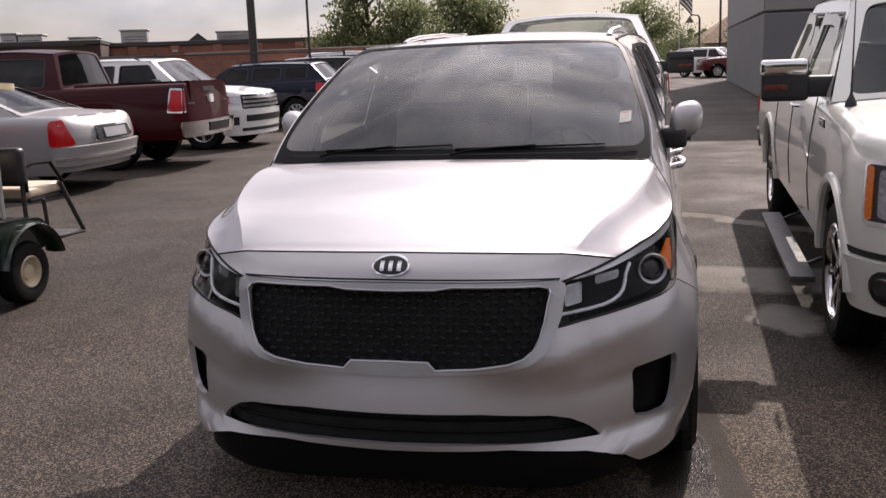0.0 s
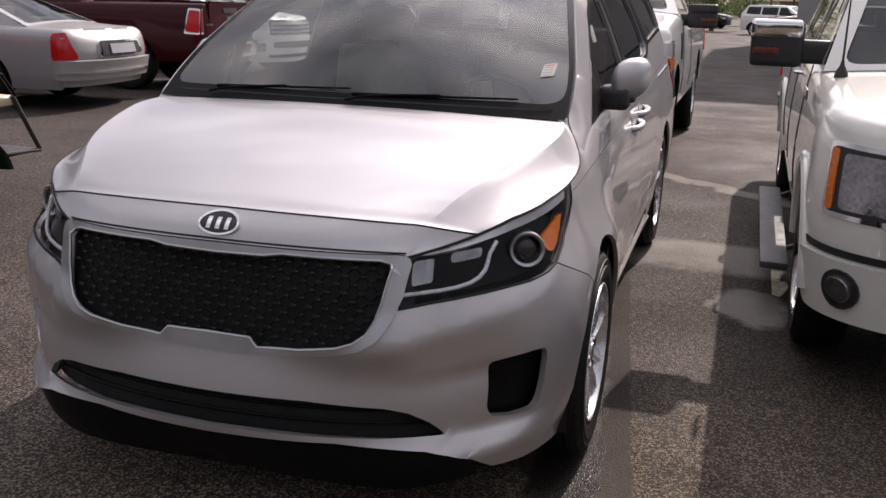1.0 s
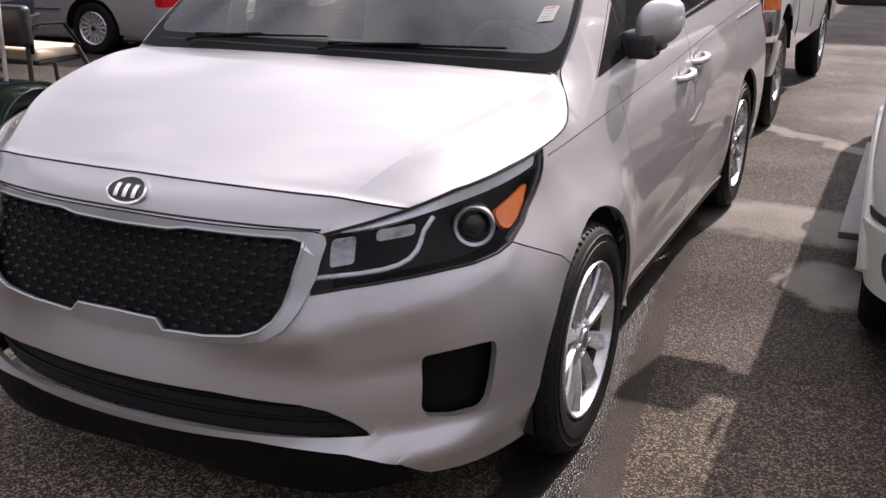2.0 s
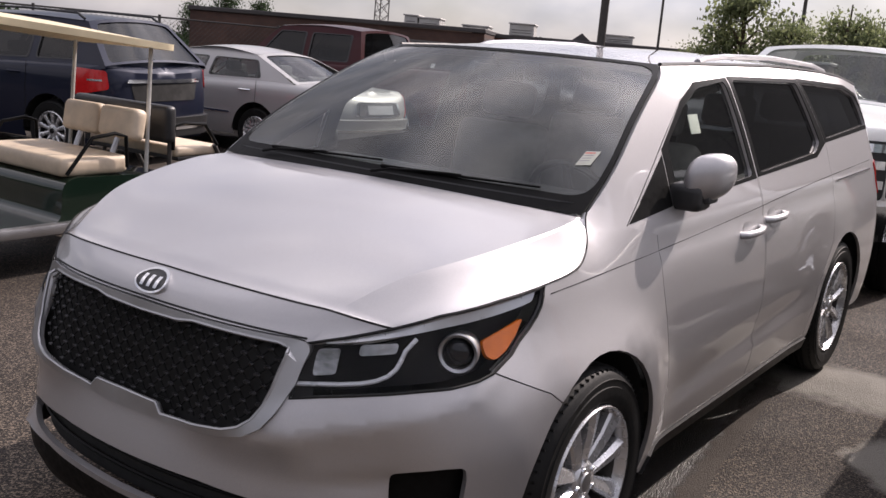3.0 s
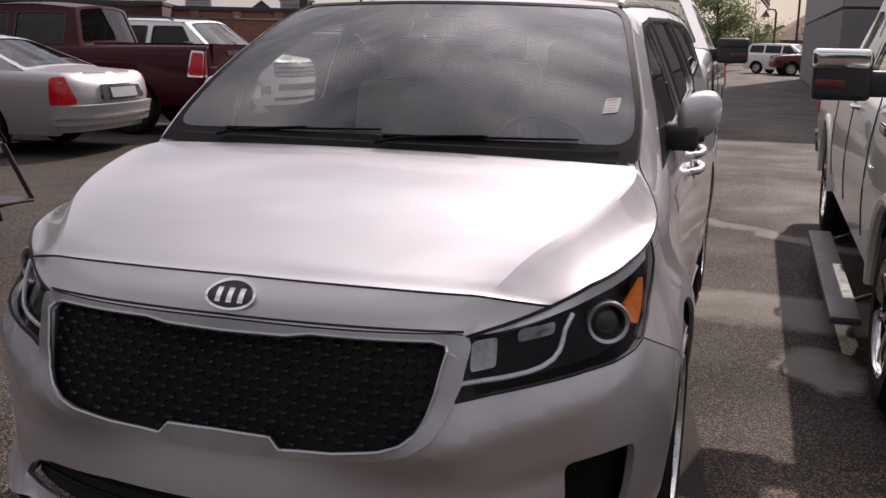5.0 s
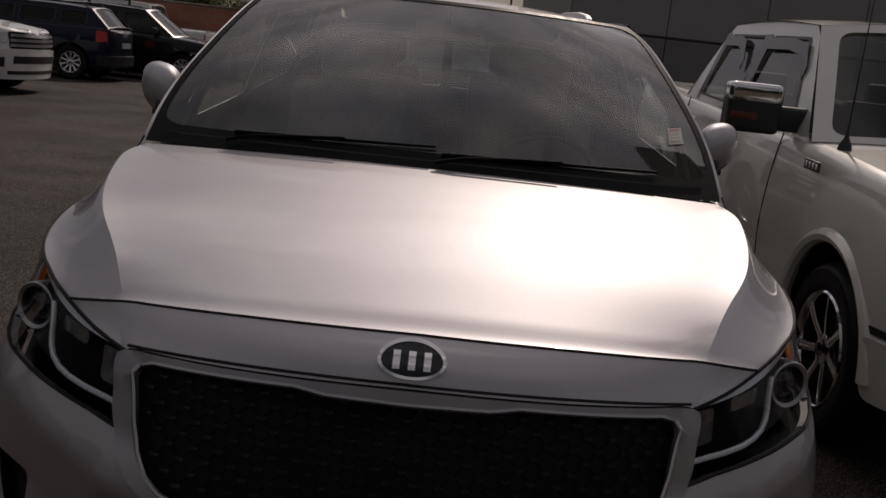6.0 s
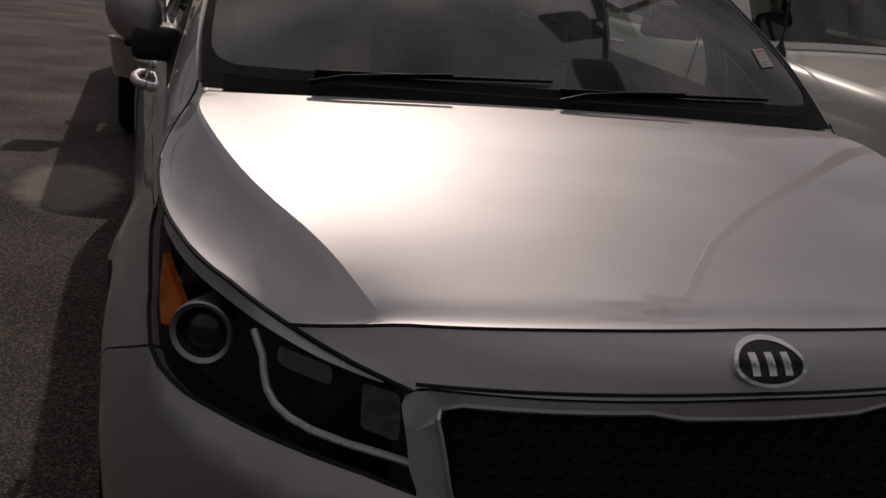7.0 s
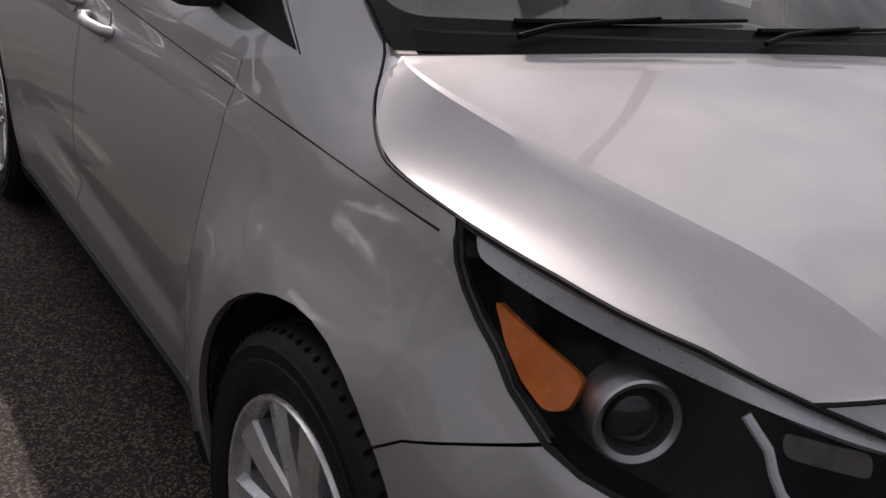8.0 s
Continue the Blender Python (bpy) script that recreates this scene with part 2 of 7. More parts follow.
def sheet(bm, outline, fn, holes=(), step=0.05, thick=0.0, mirror=False, edge=None, lines=()):
    """A smooth panel: a flat outline with holes, filled with triangles and laid on the surface fn(u, v). thick: depth added behind it."""
    e = edge or step
    loops = [dense(outline, e)] + [dense(h, e) for h in holes]
    pts, cons = [], []
    for lp in loops:
        k = len(pts)
        pts += lp
        cons += [(k + i, k + (i + 1) % len(lp)) for i in range(len(lp))]
    rim_n = len(pts)
    for ln in lines:
        lp, k = dense(ln, e, False), len(pts)
        pts += lp
        cons += [(k + i, k + i + 1) for i in range(len(lp) - 1)]
        loops.append(lp)
    rings = 1 + len(holes)
    lo, hi = np.min(loops[0], 0), np.max(loops[0], 0)
    gx, gy = np.arange(lo[0] + step * 0.37, hi[0], step), np.arange(lo[1] + step * 0.41, hi[1], step)
    if len(gx) and len(gy):
        g = np.array([(x + (step * 0.5 if j % 2 else 0), y) for j, y in enumerate(gy) for x in gx])
        ok = inside(loops[0], g)
        for h in loops[1:rings]:
            ok &= ~inside(h, g)
        for lp in loops:
            ok &= away(lp, g, min(step, e * 1.5) * 0.6)
        pts += [tuple(p) for p in g[ok]]
    vs, _, fs, *_ = delaunay_2d_cdt([Vector(p) for p in pts], cons, [], 0, 1e-6)
    cen = np.array([np.mean([vs[i] for i in f], 0) for f in fs])
    ok = inside(loops[0], cen)
    for k, f in enumerate(fs):
        a, b, c = (vs[i] for i in f[:3])
        if max(f) < rim_n and abs((b - a).cross(c - a)) < 0.012 * max((b - a).length, (c - b).length, (a - c).length) ** 2:
            ok[k] = False
    for h in loops[1:rings]:
        ok &= ~inside(h, cen)
    made = []
    for sx in (1, -1) if mirror else (1,):
        ve = []
        for v in vs:
            x, y, z = fn(v.x, v.y)
            ve.append(bm.verts.new((sx * x, y, z)))
        faces = []
        for f, keep in zip(fs, ok):
            if keep:
                try:
                    faces.append(bm.faces.new([ve[i] for i in (f if sx > 0 else f[::-1])]))
                except ValueError:
                    pass
        for v in ve:
            if not v.link_faces:
                bm.verts.remove(v)
        if thick:
            bmesh.ops.recalc_face_normals(bm, faces=faces)
            bm.normal_update()
            mid = Vector((0, 2.4, 0.8)) if edge is None else Vector((0, 2.4, 0.8))
            s = sum(f.normal.dot(f.calc_center_median() - mid) * f.calc_area() for f in faces)
            if s < 0:
                bmesh.ops.reverse_faces(bm, faces=faces)
            bm.normal_update()
            thicken(bm, faces, thick)
        made += faces
    return made


def mesh_of(name, bm, mats, sharp=38, smooth=True):
    me = bpy.data.meshes.new(name)
    bm.to_mesh(me)
    bm.free()
    if smooth:
        me.polygons.foreach_set("use_smooth", [True] * len(me.polygons))
        me.set_sharp_from_angle(angle=radians(sharp))
    for m in mats if isinstance(mats, (list, tuple)) else (mats,):
        me.materials.append(m)
    return me


def part(name, bm, mat, parent, label="", sharp=38):
    """One mesh as a part of a thing."""
    ob = new(name, mesh_of(name, bm, mat, sharp))
    ob.parent = parent
    if label:
        ob["label"] = label
    return ob


def thing(name, label, category, m=None, group="", kind=""):
    ob = new(name)
    if m is not None:
        ob.matrix_basis = m
    return tagged(ob, label, category, group, kind)


def group_part(name, parent):
    """A part that is made of pieces of its own."""
    ob = new(name)
    ob.parent = parent
    return ob


def solid(name, bm, mat, label, category, m=None, group="", kind="", sharp=38):
    ob = new(name, mesh_of(name, bm, mat, sharp))
    if m is not None:
        ob.matrix_basis = m
    return tagged(ob, label, category, group, kind)


def box(bm, lo, hi, bevel=0.0, m=None, seg=2):
    c = [(lo[i] + hi[i]) / 2 for i in range(3)]
    s = [abs(hi[i] - lo[i]) for i in range(3)]
    r = bmesh.ops.create_cube(bm, size=1.0, matrix=Matrix.Translation(c) @ Matrix.Diagonal((*s, 1)))
    vs = r["verts"]
    if bevel:
        es = list({e for v in vs for e in v.link_edges})
        b = bmesh.ops.bevel(bm, geom=es, offset=min(bevel, min(s) * 0.45), segments=seg, profile=0.6, affect="EDGES")
        vs = b["verts"]
    if m is not None:
        bmesh.ops.transform(bm, matrix=m, verts=list({v for v in vs}))
    return vs


def tube(bm, pts, r, n=8, r2=None, flat=1.0):
    """A round bar along points; r to r2."""
    pts = [Vector(p) for p in pts]
    rings = []
    for i, p in enumerate(pts):
        a, b = pts[max(0, i - 1)], pts[min(len(pts) - 1, i + 1)]
        d = (b - a).normalized()
        u = d.cross(Vector((0, 0, 1)))
        u = d.cross(Vector((1, 0, 0))) if u.length < 1e-3 else u
        u.normalize()
        w = d.cross(u)
        k = r if r2 is None else lerp(r, r2, i / (len(pts) - 1))
        rings.append([bm.verts.new(p + u * math.cos(2 * math.pi * j / n) * k + w * math.sin(2 * math.pi * j / n) * k * flat) for j in range(n)])
    for a, b in zip(rings, rings[1:]):
        for j in range(n):
            bm.faces.new((a[j], a[(j + 1) % n], b[(j + 1) % n], b[j]))
    bm.faces.new(rings[0][::-1])
    bm.faces.new(rings[-1])


def lathe(bm, prof, n=32, axis="x", m=None):
    """Turns a profile of (along, radius) round an axis."""
    rings = []
    for a, r in prof:
        ring = []
        for j in range(n):
            c, s = math.cos(2 * math.pi * j / n) * r, math.sin(2 * math.pi * j / n) * r
            p = Vector({"x": (a, c, s), "y": (c, a, s), "z": (c, s, a)}[axis])
            ring.append(bm.verts.new(m @ p if m is not None else p))
        rings.append(ring)
    for a, b in zip(rings, rings[1:]):
        for j in range(n):
            bm.faces.new((a[j], b[j], b[(j + 1) % n], a[(j + 1) % n]))
    return rings


SLOPE = radians(1.8)
TILT = Matrix.Translation((0, 5.5, 0)) @ Matrix.Rotation(SLOPE, 4, "X") @ Matrix.Translation((0, -5.5, 0))


def ground_z(y):
    """The lot is level at the back and falls gently towards the front."""
    d = 5.5 - y
    return 0.0 if d <= -0.6 else -math.tan(SLOPE) * (d if d > 0.6 else (d + 0.6) ** 2 / 2.4)


def stand(x, y, turn):
    """A pose on the ground; turn in degrees about the upright."""
    base = Matrix.Translation((x, y, ground_z(y)))
    return base @ (Matrix.Rotation(SLOPE, 4, "X") if y < 5.0 else Matrix.Identity(4)) @ Matrix.Rotation(radians(turn), 4, "Z")


# ---- wheels ----
def wheel(parent, x, y, r, side, rim_r, spokes=10, width=0.22, rim_mat=None, spoke_w=0.05, dish=0.03):
    """A wheel at the side x (its outer face), with tyre, rim and hub."""
    w = group_part("wheel", parent)
    w.matrix_basis = Matrix.Translation((x, y, r)) @ (Matrix.Rotation(math.pi, 4, "Z") if side < 0 else Matrix.Identity(4))
    bm = bmesh.new()
    hw = width
    prof = [(-0.004 - hw, rim_r), (0.006 - hw, r * 0.9), (0.03 - hw, r * 0.985), (0.06 - hw, r), (-0.155, r), (-0.152, r - 0.007), (-0.144, r - 0.007), (-0.141, r), (-0.105, r), (-0.102, r - 0.007), (-0.094, r - 0.007), (-0.091, r), (-0.06, r), (-0.03, r * 0.985), (-0.010, r * 0.95), (-0.004, r * 0.93), (0.001, r * 0.905), (0.005, r * 0.903), (0.003, r * 0.885), (0.003, r * 0.86), (0.007, r * 0.857), (0.006, r * 0.81), (0.003, lerp(rim_r, r * 0.81, 0.5)), (0.0, rim_r + 0.012), (-0.012, rim_r - 0.004), (-0.05, rim_r - 0.012)]
    lathe(bm, prof, 40)
    part("tyre", bm, RUBBER, w)
    bm = bmesh.new()
    lathe(bm, [(-0.004, rim_r - 0.002), (0.004, rim_r - 0.010), (-0.006, rim_r - 0.022), (-0.03, rim_r - 0.028)], 40)
    for k in range(spokes):
        a = 2 * math.pi * k / spokes
        m = Matrix.Rotation(a, 4, "X")
        n0, n1 = 0.045, rim_r - 0.012
        vs = []
        for q, (rad, hwid, out) in enumerate(((n0, spoke_w * 0.42, -dish), (lerp(n0, n1, 0.5), spoke_w * 0.40, -dish * 0.45 - 0.004), (n1, spoke_w * 0.62, -0.012))):
            vs.append([bm.verts.new(m @ Vector((out + dx, sw * hwid, rad))) for sw, dx in ((-1, -0.035), (-1, -0.006), (-0.45, 0.0), (0.45, 0.0), (1, -0.006), (1, -0.035))])
        for a1, b1 in zip(vs, vs[1:]):
            for j in range(5):
                bm.faces.new((a1[j], b1[j], b1[j + 1], a1[j + 1]))
    lathe(bm, [(-0.05, 0.075), (-dish + 0.004, 0.07), (-dish + 0.012, 0.045), (-dish + 0.012, 0.0001)], 20)
    rim = part("rim", bm, rim_mat or ALLOY, w)
    bm = bmesh.new()
    lathe(bm, [(-0.028, rim_r - 0.026), (-0.06, rim_r - 0.03), (-hw * 0.8, rim_r - 0.03)], 32)
    part("barrel", bm, DARK, rim)
    bm = bmesh.new()
    lathe(bm, [(-dish + 0.012, 0.032), (-dish + 0.022, 0.03), (-dish + 0.025, 0.0001)], 18)
    part("hub_cap", bm, GLOSSBLK, rim)
    bm = bmesh.new()
    lathe(bm, [(-0.09, rim_r - 0.03), (-0.095, 0.0001)], 24)
    part("brake_disc", bm, plain("brake steel", (0.06, 0.055, 0.05), 0.5, 0.8) if "brake steel" not in bpy.data.materials else bpy.data.materials["brake steel"], w)
    return w


def van_wheel(x, y, side):
    """The minivan's wheel: five broad twin spokes with a folded face, flush with the rim."""
    r, rim_r, hw = 0.385, 0.262, 0.235
    w = group_part("wheel", van)
    w.matrix_basis = Matrix.Translation((x, y, r)) @ (Matrix.Rotation(math.pi, 4, "Z") if side < 0 else Matrix.Identity(4))
    bm = bmesh.new()
    tread = [(0.03 - hw, r * 0.985), (0.055 - hw, r)]
    for k in range(4):
        a = lerp(0.07 - hw, -0.058, k / 3)
        tread += [(a - 0.008, r), (a - 0.005, r - 0.008), (a + 0.005, r - 0.008), (a + 0.008, r)]
    prof = [(-0.004 - hw, rim_r), (0.006 - hw, r * 0.9)] + tread + [(-0.03, r * 0.986), (-0.012, r * 0.958), (-0.004, r * 0.93), (0.002, r * 0.905), (0.006, r * 0.902), (0.004, r * 0.885), (0.004, r * 0.84), (0.008, r * 0.837), (0.007, r * 0.79), (0.004, lerp(rim_r, r * 0.79, 0.5)), (0.001, rim_r + 0.012), (-0.012, rim_r - 0.004), (-0.05, rim_r - 0.012)]
    lathe(bm, prof, 56)
    for k in range(72):
        a = 2 * math.pi * k / 72
        m = Matrix.Rotation(a, 4, "X")
        box(bm, (-0.030, -0.003, r * 0.955), (-0.012, 0.003, r * 0.976), 0.0, m @ Matrix.Rotation(radians(12), 4, "Z"))
    part("tyre", bm, RUBBER, w)
    bm = bmesh.new()
    lathe(bm, [(-0.006, rim_r - 0.001), (0.003, rim_r - 0.005), (0.002, rim_r - 0.011), (-0.010, rim_r - 0.017), (-0.035, rim_r - 0.024)], 56)
    for k in range(5):
        for sg in (1, -1):
            m = Matrix.Rotation(2 * math.pi * k / 5 + 0.2, 4, "X")
            # a blade: narrow at the hub, broad at the rim, with a ridge along its inner side
            rings = []
            for rad, c, half, out in ((0.040, 0.020, 0.016, -0.030), (0.10, 0.034, 0.021, -0.020), (0.17, 0.052, 0.027, -0.011), (rim_r - 0.014, 0.074, 0.034, -0.008)):
                pts = ((c - half, -0.045), (c - half, -0.016), (c - half * 0.55, 0.0), (c + half * 0.75, -0.010), (c + half, -0.018), (c + half, -0.045))
                rings.append([bm.verts.new(m @ Vector((out + dx, sg * py, math.sqrt(max(0.0, rad * rad - py * py))))) for py, dx in pts])
            for p, q in zip(rings, rings[1:]):
                for j in range(5):
                    f = (p[j], q[j], q[j + 1], p[j + 1])
                    bm.faces.new(f if sg > 0 else f[::-1])
    lathe(bm, [(-0.06, 0.072), (-0.032, 0.070), (-0.022, 0.058), (-0.020, 0.038), (-0.026, 0.034)], 30)
    rim = part("rim", bm, ALLOY, w, "machined alloy rim with twin spokes", 25)
    bm = bmesh.new()
    lathe(bm, [(-0.033, rim_r - 0.022), (-0.06, rim_r - 0.026), (-hw * 0.85, rim_r - 0.03)], 40)
    part("barrel", bm, STEEL, rim)
    bm = bmesh.new()
    lathe(bm, [(-0.024, 0.035), (-0.016, 0.032), (-0.012, 0.018), (-0.012, 0.0001)], 22)
    part("hub_cap", bm, SATIN, rim)
    for k in range(5):
        bm = bmesh.new()
        a = 2 * math.pi * k / 5 + 0.2 + math.pi / 5
        lathe(bm, [(-0.034, 0.011), (-0.018, 0.010), (-0.015, 0.007), (-0.015, 0.0001)], 6, "x", Matrix.Translation((0, 0.054 * math.sin(a), 0.054 * math.cos(a))))
        part("wheel_nut", bm, CHROME, rim)
    bm = bmesh.new()
    lathe(bm, [(-0.085, 0.165), (-0.085, 0.07), (-0.07, 0.065), (-0.07, 0.0001)], 36)
    part("brake_disc", bm, plain("brake steel", (0.10, 0.095, 0.09), 0.45, 0.8) if "brake steel" not in bpy.data.materials else bpy.data.materials["brake steel"], w)
    return w


# ---- other vehicles ----
class Shell:
    """The lower body of a car: y from 0 at the nose to L at the tail, s runs from the nose's middle round the side to the tail's middle."""

    def __init__(self, L, W, top, side, nose=0.45, tail=0.35, bow=0.12, rake=0.05, zref=0.7, shoulder=0.07):
        self.shoulder = shoulder
        self.L, self.W, self.top, self.side, self.nose, self.tail, self.bow, self.rake, self.zref = L, W, top, side, nose, tail, bow, rake, zref
        self.a, self.b, self.c = W + nose * 0.5, L - nose - tail, W + tail * 0.5
        self.S = self.a + self.b + self.c

    def half(self, z):
        return self.W * spline(self.side, z)

    def pt(self, s, z, out=0.0):
        """A point on the side, drawn in towards the top by a round shoulder."""
        q = self.raw(s, z, out)
        k = (z - spline(self.top, q[1]) + self.shoulder) / self.shoulder
        return q if k <= 0 else self.raw(s, z, out - self.shoulder * (1 - math.sqrt(max(0.0, 1 - min(1.0, k) ** 2))))

    def raw(self, s, z, out=0.0):
        w = self.half(z) + out
        if self.a <= s <= self.a + self.b:
            return (w, self.nose + s - self.a, z)
        if s < self.a:
            t, y0, y1, k = s / self.a, self.rake * abs(z - self.zref) * 2 - out, self.nose, 1
        else:
            t, y0, y1, k = (self.S - s) / self.c, self.L - self.rake * abs(z - self.zref) * 1.4 + out, self.L - self.tail, -1
        p = ((0, y0), (0.72 * w, y0 + k * 0.02), (w, lerp(y0, y1, 0.3) + k * (self.bow - 0.1)), (w, y1))
        c = ((1 - t) ** 3, 3 * t * (1 - t) ** 2, 3 * t * t * (1 - t), t**3)
        return (sum(a * q[0] for a, q in zip(c, p)), sum(a * q[1] for a, q in zip(c, p)), z)

    def crest(self, s):
        z = self.zref
        for _ in range(5):
            z = spline(self.top, self.raw(s, z, -self.shoulder)[1])
        return z

    def s_of(self, y):
        return self.a + y - self.nose


def car(name, label, category, place, L, W, top, paint_mat, axles, wheel_r, cabin, posts, sill=0.26, side=None, nose=0.45, tail=0.35, bow=0.12, bed=None, rim_r=None, spokes=10,
        glass=None, arch=0.07, rear_glass=True, group="cars in the lot", crown=0.05, lamps=(), bumpers=(), seats=True, rim_mat=None, mirrors=True, rails=False, mirror_mat=None, handle_mat=None, handles=True, rake=0.05, fine=1.0, dome=0.03, shoulder=0.07):
    """A car from its numbers. cabin: base front, roof front, roof rear, base rear (y), roof height, half width at base and roof."""
    root = thing(name, label, category, place, group)
    side = side or [(0.2, 0.93), (0.45, 0.985), (0.75, 1.0), (1.0, 0.985), (1.3, 0.95)]
    sh = Shell(L, W, top, side, nose, tail, bow, rake, 0.7, shoulder)
    low = [(s, sill + (0.04 if s < sh.a * 0.9 or s > sh.S - sh.c * 0.9 else 0)) for s in np.linspace(0, sh.S, 50)]
    R = wheel_r + arch
    for y in axles:
        c = sh.s_of(y)
        low = [p for p in low if abs(p[0] - c) > R + 0.02]
        a0 = math.asin((wheel_r - sill) / R)
        arc = [(c - R * math.cos(a), wheel_r + R * math.sin(a)) for a in np.linspace(-a0, math.pi + a0, 22)]
        low = [p for p in low if p[0] < c] + arc + [p for p in low if p[0] > c]
    up = [(s, sh.crest(s)) for s in np.linspace(sh.S, 0, 190)]
    bm = bmesh.new()
    sheet(bm, low + up, sh.pt, step=0.11 * fine, mirror=True, edge=0.06 * fine, lines=[[(s, z - shoulder * k) for s, z in up[2:-2:3]] for k in (0.16, 0.45, 0.95)])
    # hood and deck
    rim = [sh.pt(s, sh.crest(s)) for s in np.linspace(0, sh.S, 190)]
    ring = [(p[0], p[1]) for p in rim] + [(-p[0], p[1]) for p in rim[-2:0:-1]]

    y_lo, y_hi = rim[0][1], rim[-1][1]

    def deck(x, y):
        w = max(0.05, np.interp(y, [p[1] for p in rim], [p[0] for p in rim]))
        return (x, y, spline(top, y) + crown * max(0.0, 1 - (x / w) ** 2) * max(0.0, min(1.0, (y - y_lo) / 0.5, (y_hi - y) / 0.5)))
    hole = []
    if bed:
        hole = [[(-bed[2], bed[0]), (bed[2], bed[0]), (bed[2], bed[1]), (-bed[2], bed[1])]]
    b0, r0, r1, b1, zr, wb, wr = cabin
    zb0, zb1 = spline(top, b0), spline(top, b1)
    well = [(-wb + 0.12, b0 + 0.25), (wb - 0.12, b0 + 0.25), (wb - 0.12, b1 - 0.2), (-wb + 0.12, b1 - 0.2)]
    sheet(bm, ring, deck, holes=hole + [well], step=0.14, edge=0.07)
    if bed:
        y0, y1, w = bed[:3]
        zt = spline(top, (y0 + y1) / 2)
        fl = 0.75
        q = [(-w, y0), (w, y0), (w, y1), (-w, y1)]
        for (ax, ay), (bx, by) in zip(q, q[1:] + q[:1]):
            bm.faces.new([bm.verts.new(p) for p in ((ax, ay, zt + 0.03), (bx, by, zt + 0.03), (bx, by, fl), (ax, ay, fl))])
        bm.faces.new([bm.verts.new((x, y, fl)) for x, y in q])
    # cabin
    def gx(y, z):
        t = (z - lerp(zb0, zb1, 0.5)) / (zr - lerp(zb0, zb1, 0.5))
        return lerp(wb, wr, max(0, t)) - 0.02 * max(0, t) ** 3
    fy = lambda z: lerp(b0, r0, (z - zb0) / (zr - zb0))
    ry = lambda z: lerp(b1, r1, (z - zb1) / (zr - zb1))
    sil = [(b0, zb0 - 0.03)] + [(fy(lerp(zb0, zr, k)), lerp(zb0, zr, k)) for k in (0.5, 0.9)] + [(lerp(fy(zr), r1, 0.04), zr + 0.005)] + [(lerp(r0, r1, k), zr + dome * math.sin(k * math.pi)) for k in (0.12, 0.3, 0.5, 0.7, 0.9)]
    sil += [(r1, zr)] + [(ry(lerp(zb1, zr, k)), lerp(zb1, zr, k)) for k in (0.85, 0.5)] + [(b1, zb1 - 0.03)]
    wins = []
    for ya, yb in posts:
        zl0, zl1, zt = spline(top, ya) + 0.035, spline(top, yb) + 0.035, zr - 0.065
        q = [(max(ya, fy(zl0) + 0.12), zl0), (min(yb, ry(zl1) - 0.12), zl1), (min(yb, ry(zt) - 0.10), zt), (max(ya, fy(zt) + 0.10), zt)]
        wins.append(rounded(q, 0.05))
    sheet(bm, sil, lambda y, z: (gx(y, z), y, z), holes=wins, step=0.16, mirror=True, edge=0.07)
    rb = 0.10

    def roof(x, y):
        k = 1 - (x / wr) ** 2
        t = (y - r0) / (r1 - r0)
        return (x, y, zr + dome * math.sin(max(0, min(1, t)) * math.pi) + 0.05 * k)
    ro = [(wr * 0.98 * x, r0 - rb * (1 - x * x)) for x in np.linspace(-1, 1, 11)] + [(wr * 0.98 * x, r1 + 0.05 * (1 - x * x)) for x in np.linspace(1, -1, 11)]
    sheet(bm, ro, roof, step=0.16, edge=0.1)

    def screen(a, t):
        w = lerp(wb, wr * 0.98, t)
        return (a * w, lerp(b0, r0, t) - rb * (1 - a * a) * lerp(1.6, 1, t), lerp(zb0, zr, t) + lerp(crown, 0.05, t) * (1 - a * a))

    def back(a, t):
        w = lerp(wb, wr * 0.98, t)
        return (a * w, lerp(b1, r1, t) + 0.05 * (1 - a * a), lerp(zb1, zr, t) + lerp(crown, 0.05, t) * (1 - a * a))
    full = [(-1, 0), (1, 0), (1, 1), (-1, 1)]
    wo_ = rounded([(-0.91, 0.05), (0.91, 0.05), (0.87, 0.93), (-0.87, 0.93)], 0.1)
    sheet(bm, full, screen, holes=[wo_], step=0.2, edge=0.1)
    sheet(bm, full, back, holes=[wo_] if rear_glass else [], step=0.2, edge=0.1)
    bmesh.ops.remove_doubles(bm, verts=[v for v in bm.verts if abs(v.co.x) < 0.004], dist=0.003)
    bmesh.ops.recalc_face_normals(bm, faces=bm.faces)
    part("body", bm, paint_mat, root)
    bm = bmesh.new()
    sheet(bm, wo_, lambda a, t: tuple(Vector(screen(a, t)) + Vector((0, 0.012, -0.006))), step=0.25, edge=0.12)
    part("windscreen", bm, AUTOGLASS, root)
    if rear_glass:
        bm = bmesh.new()
        sheet(bm, wo_, lambda a, t: tuple(Vector(back(a, t)) + Vector((0, -0.012, -0.006))), step=0.25, edge=0.12)
        bmesh.ops.reverse_faces(bm, faces=bm.faces)
        part("rear_window", bm, glass or AUTOGLASS, root)
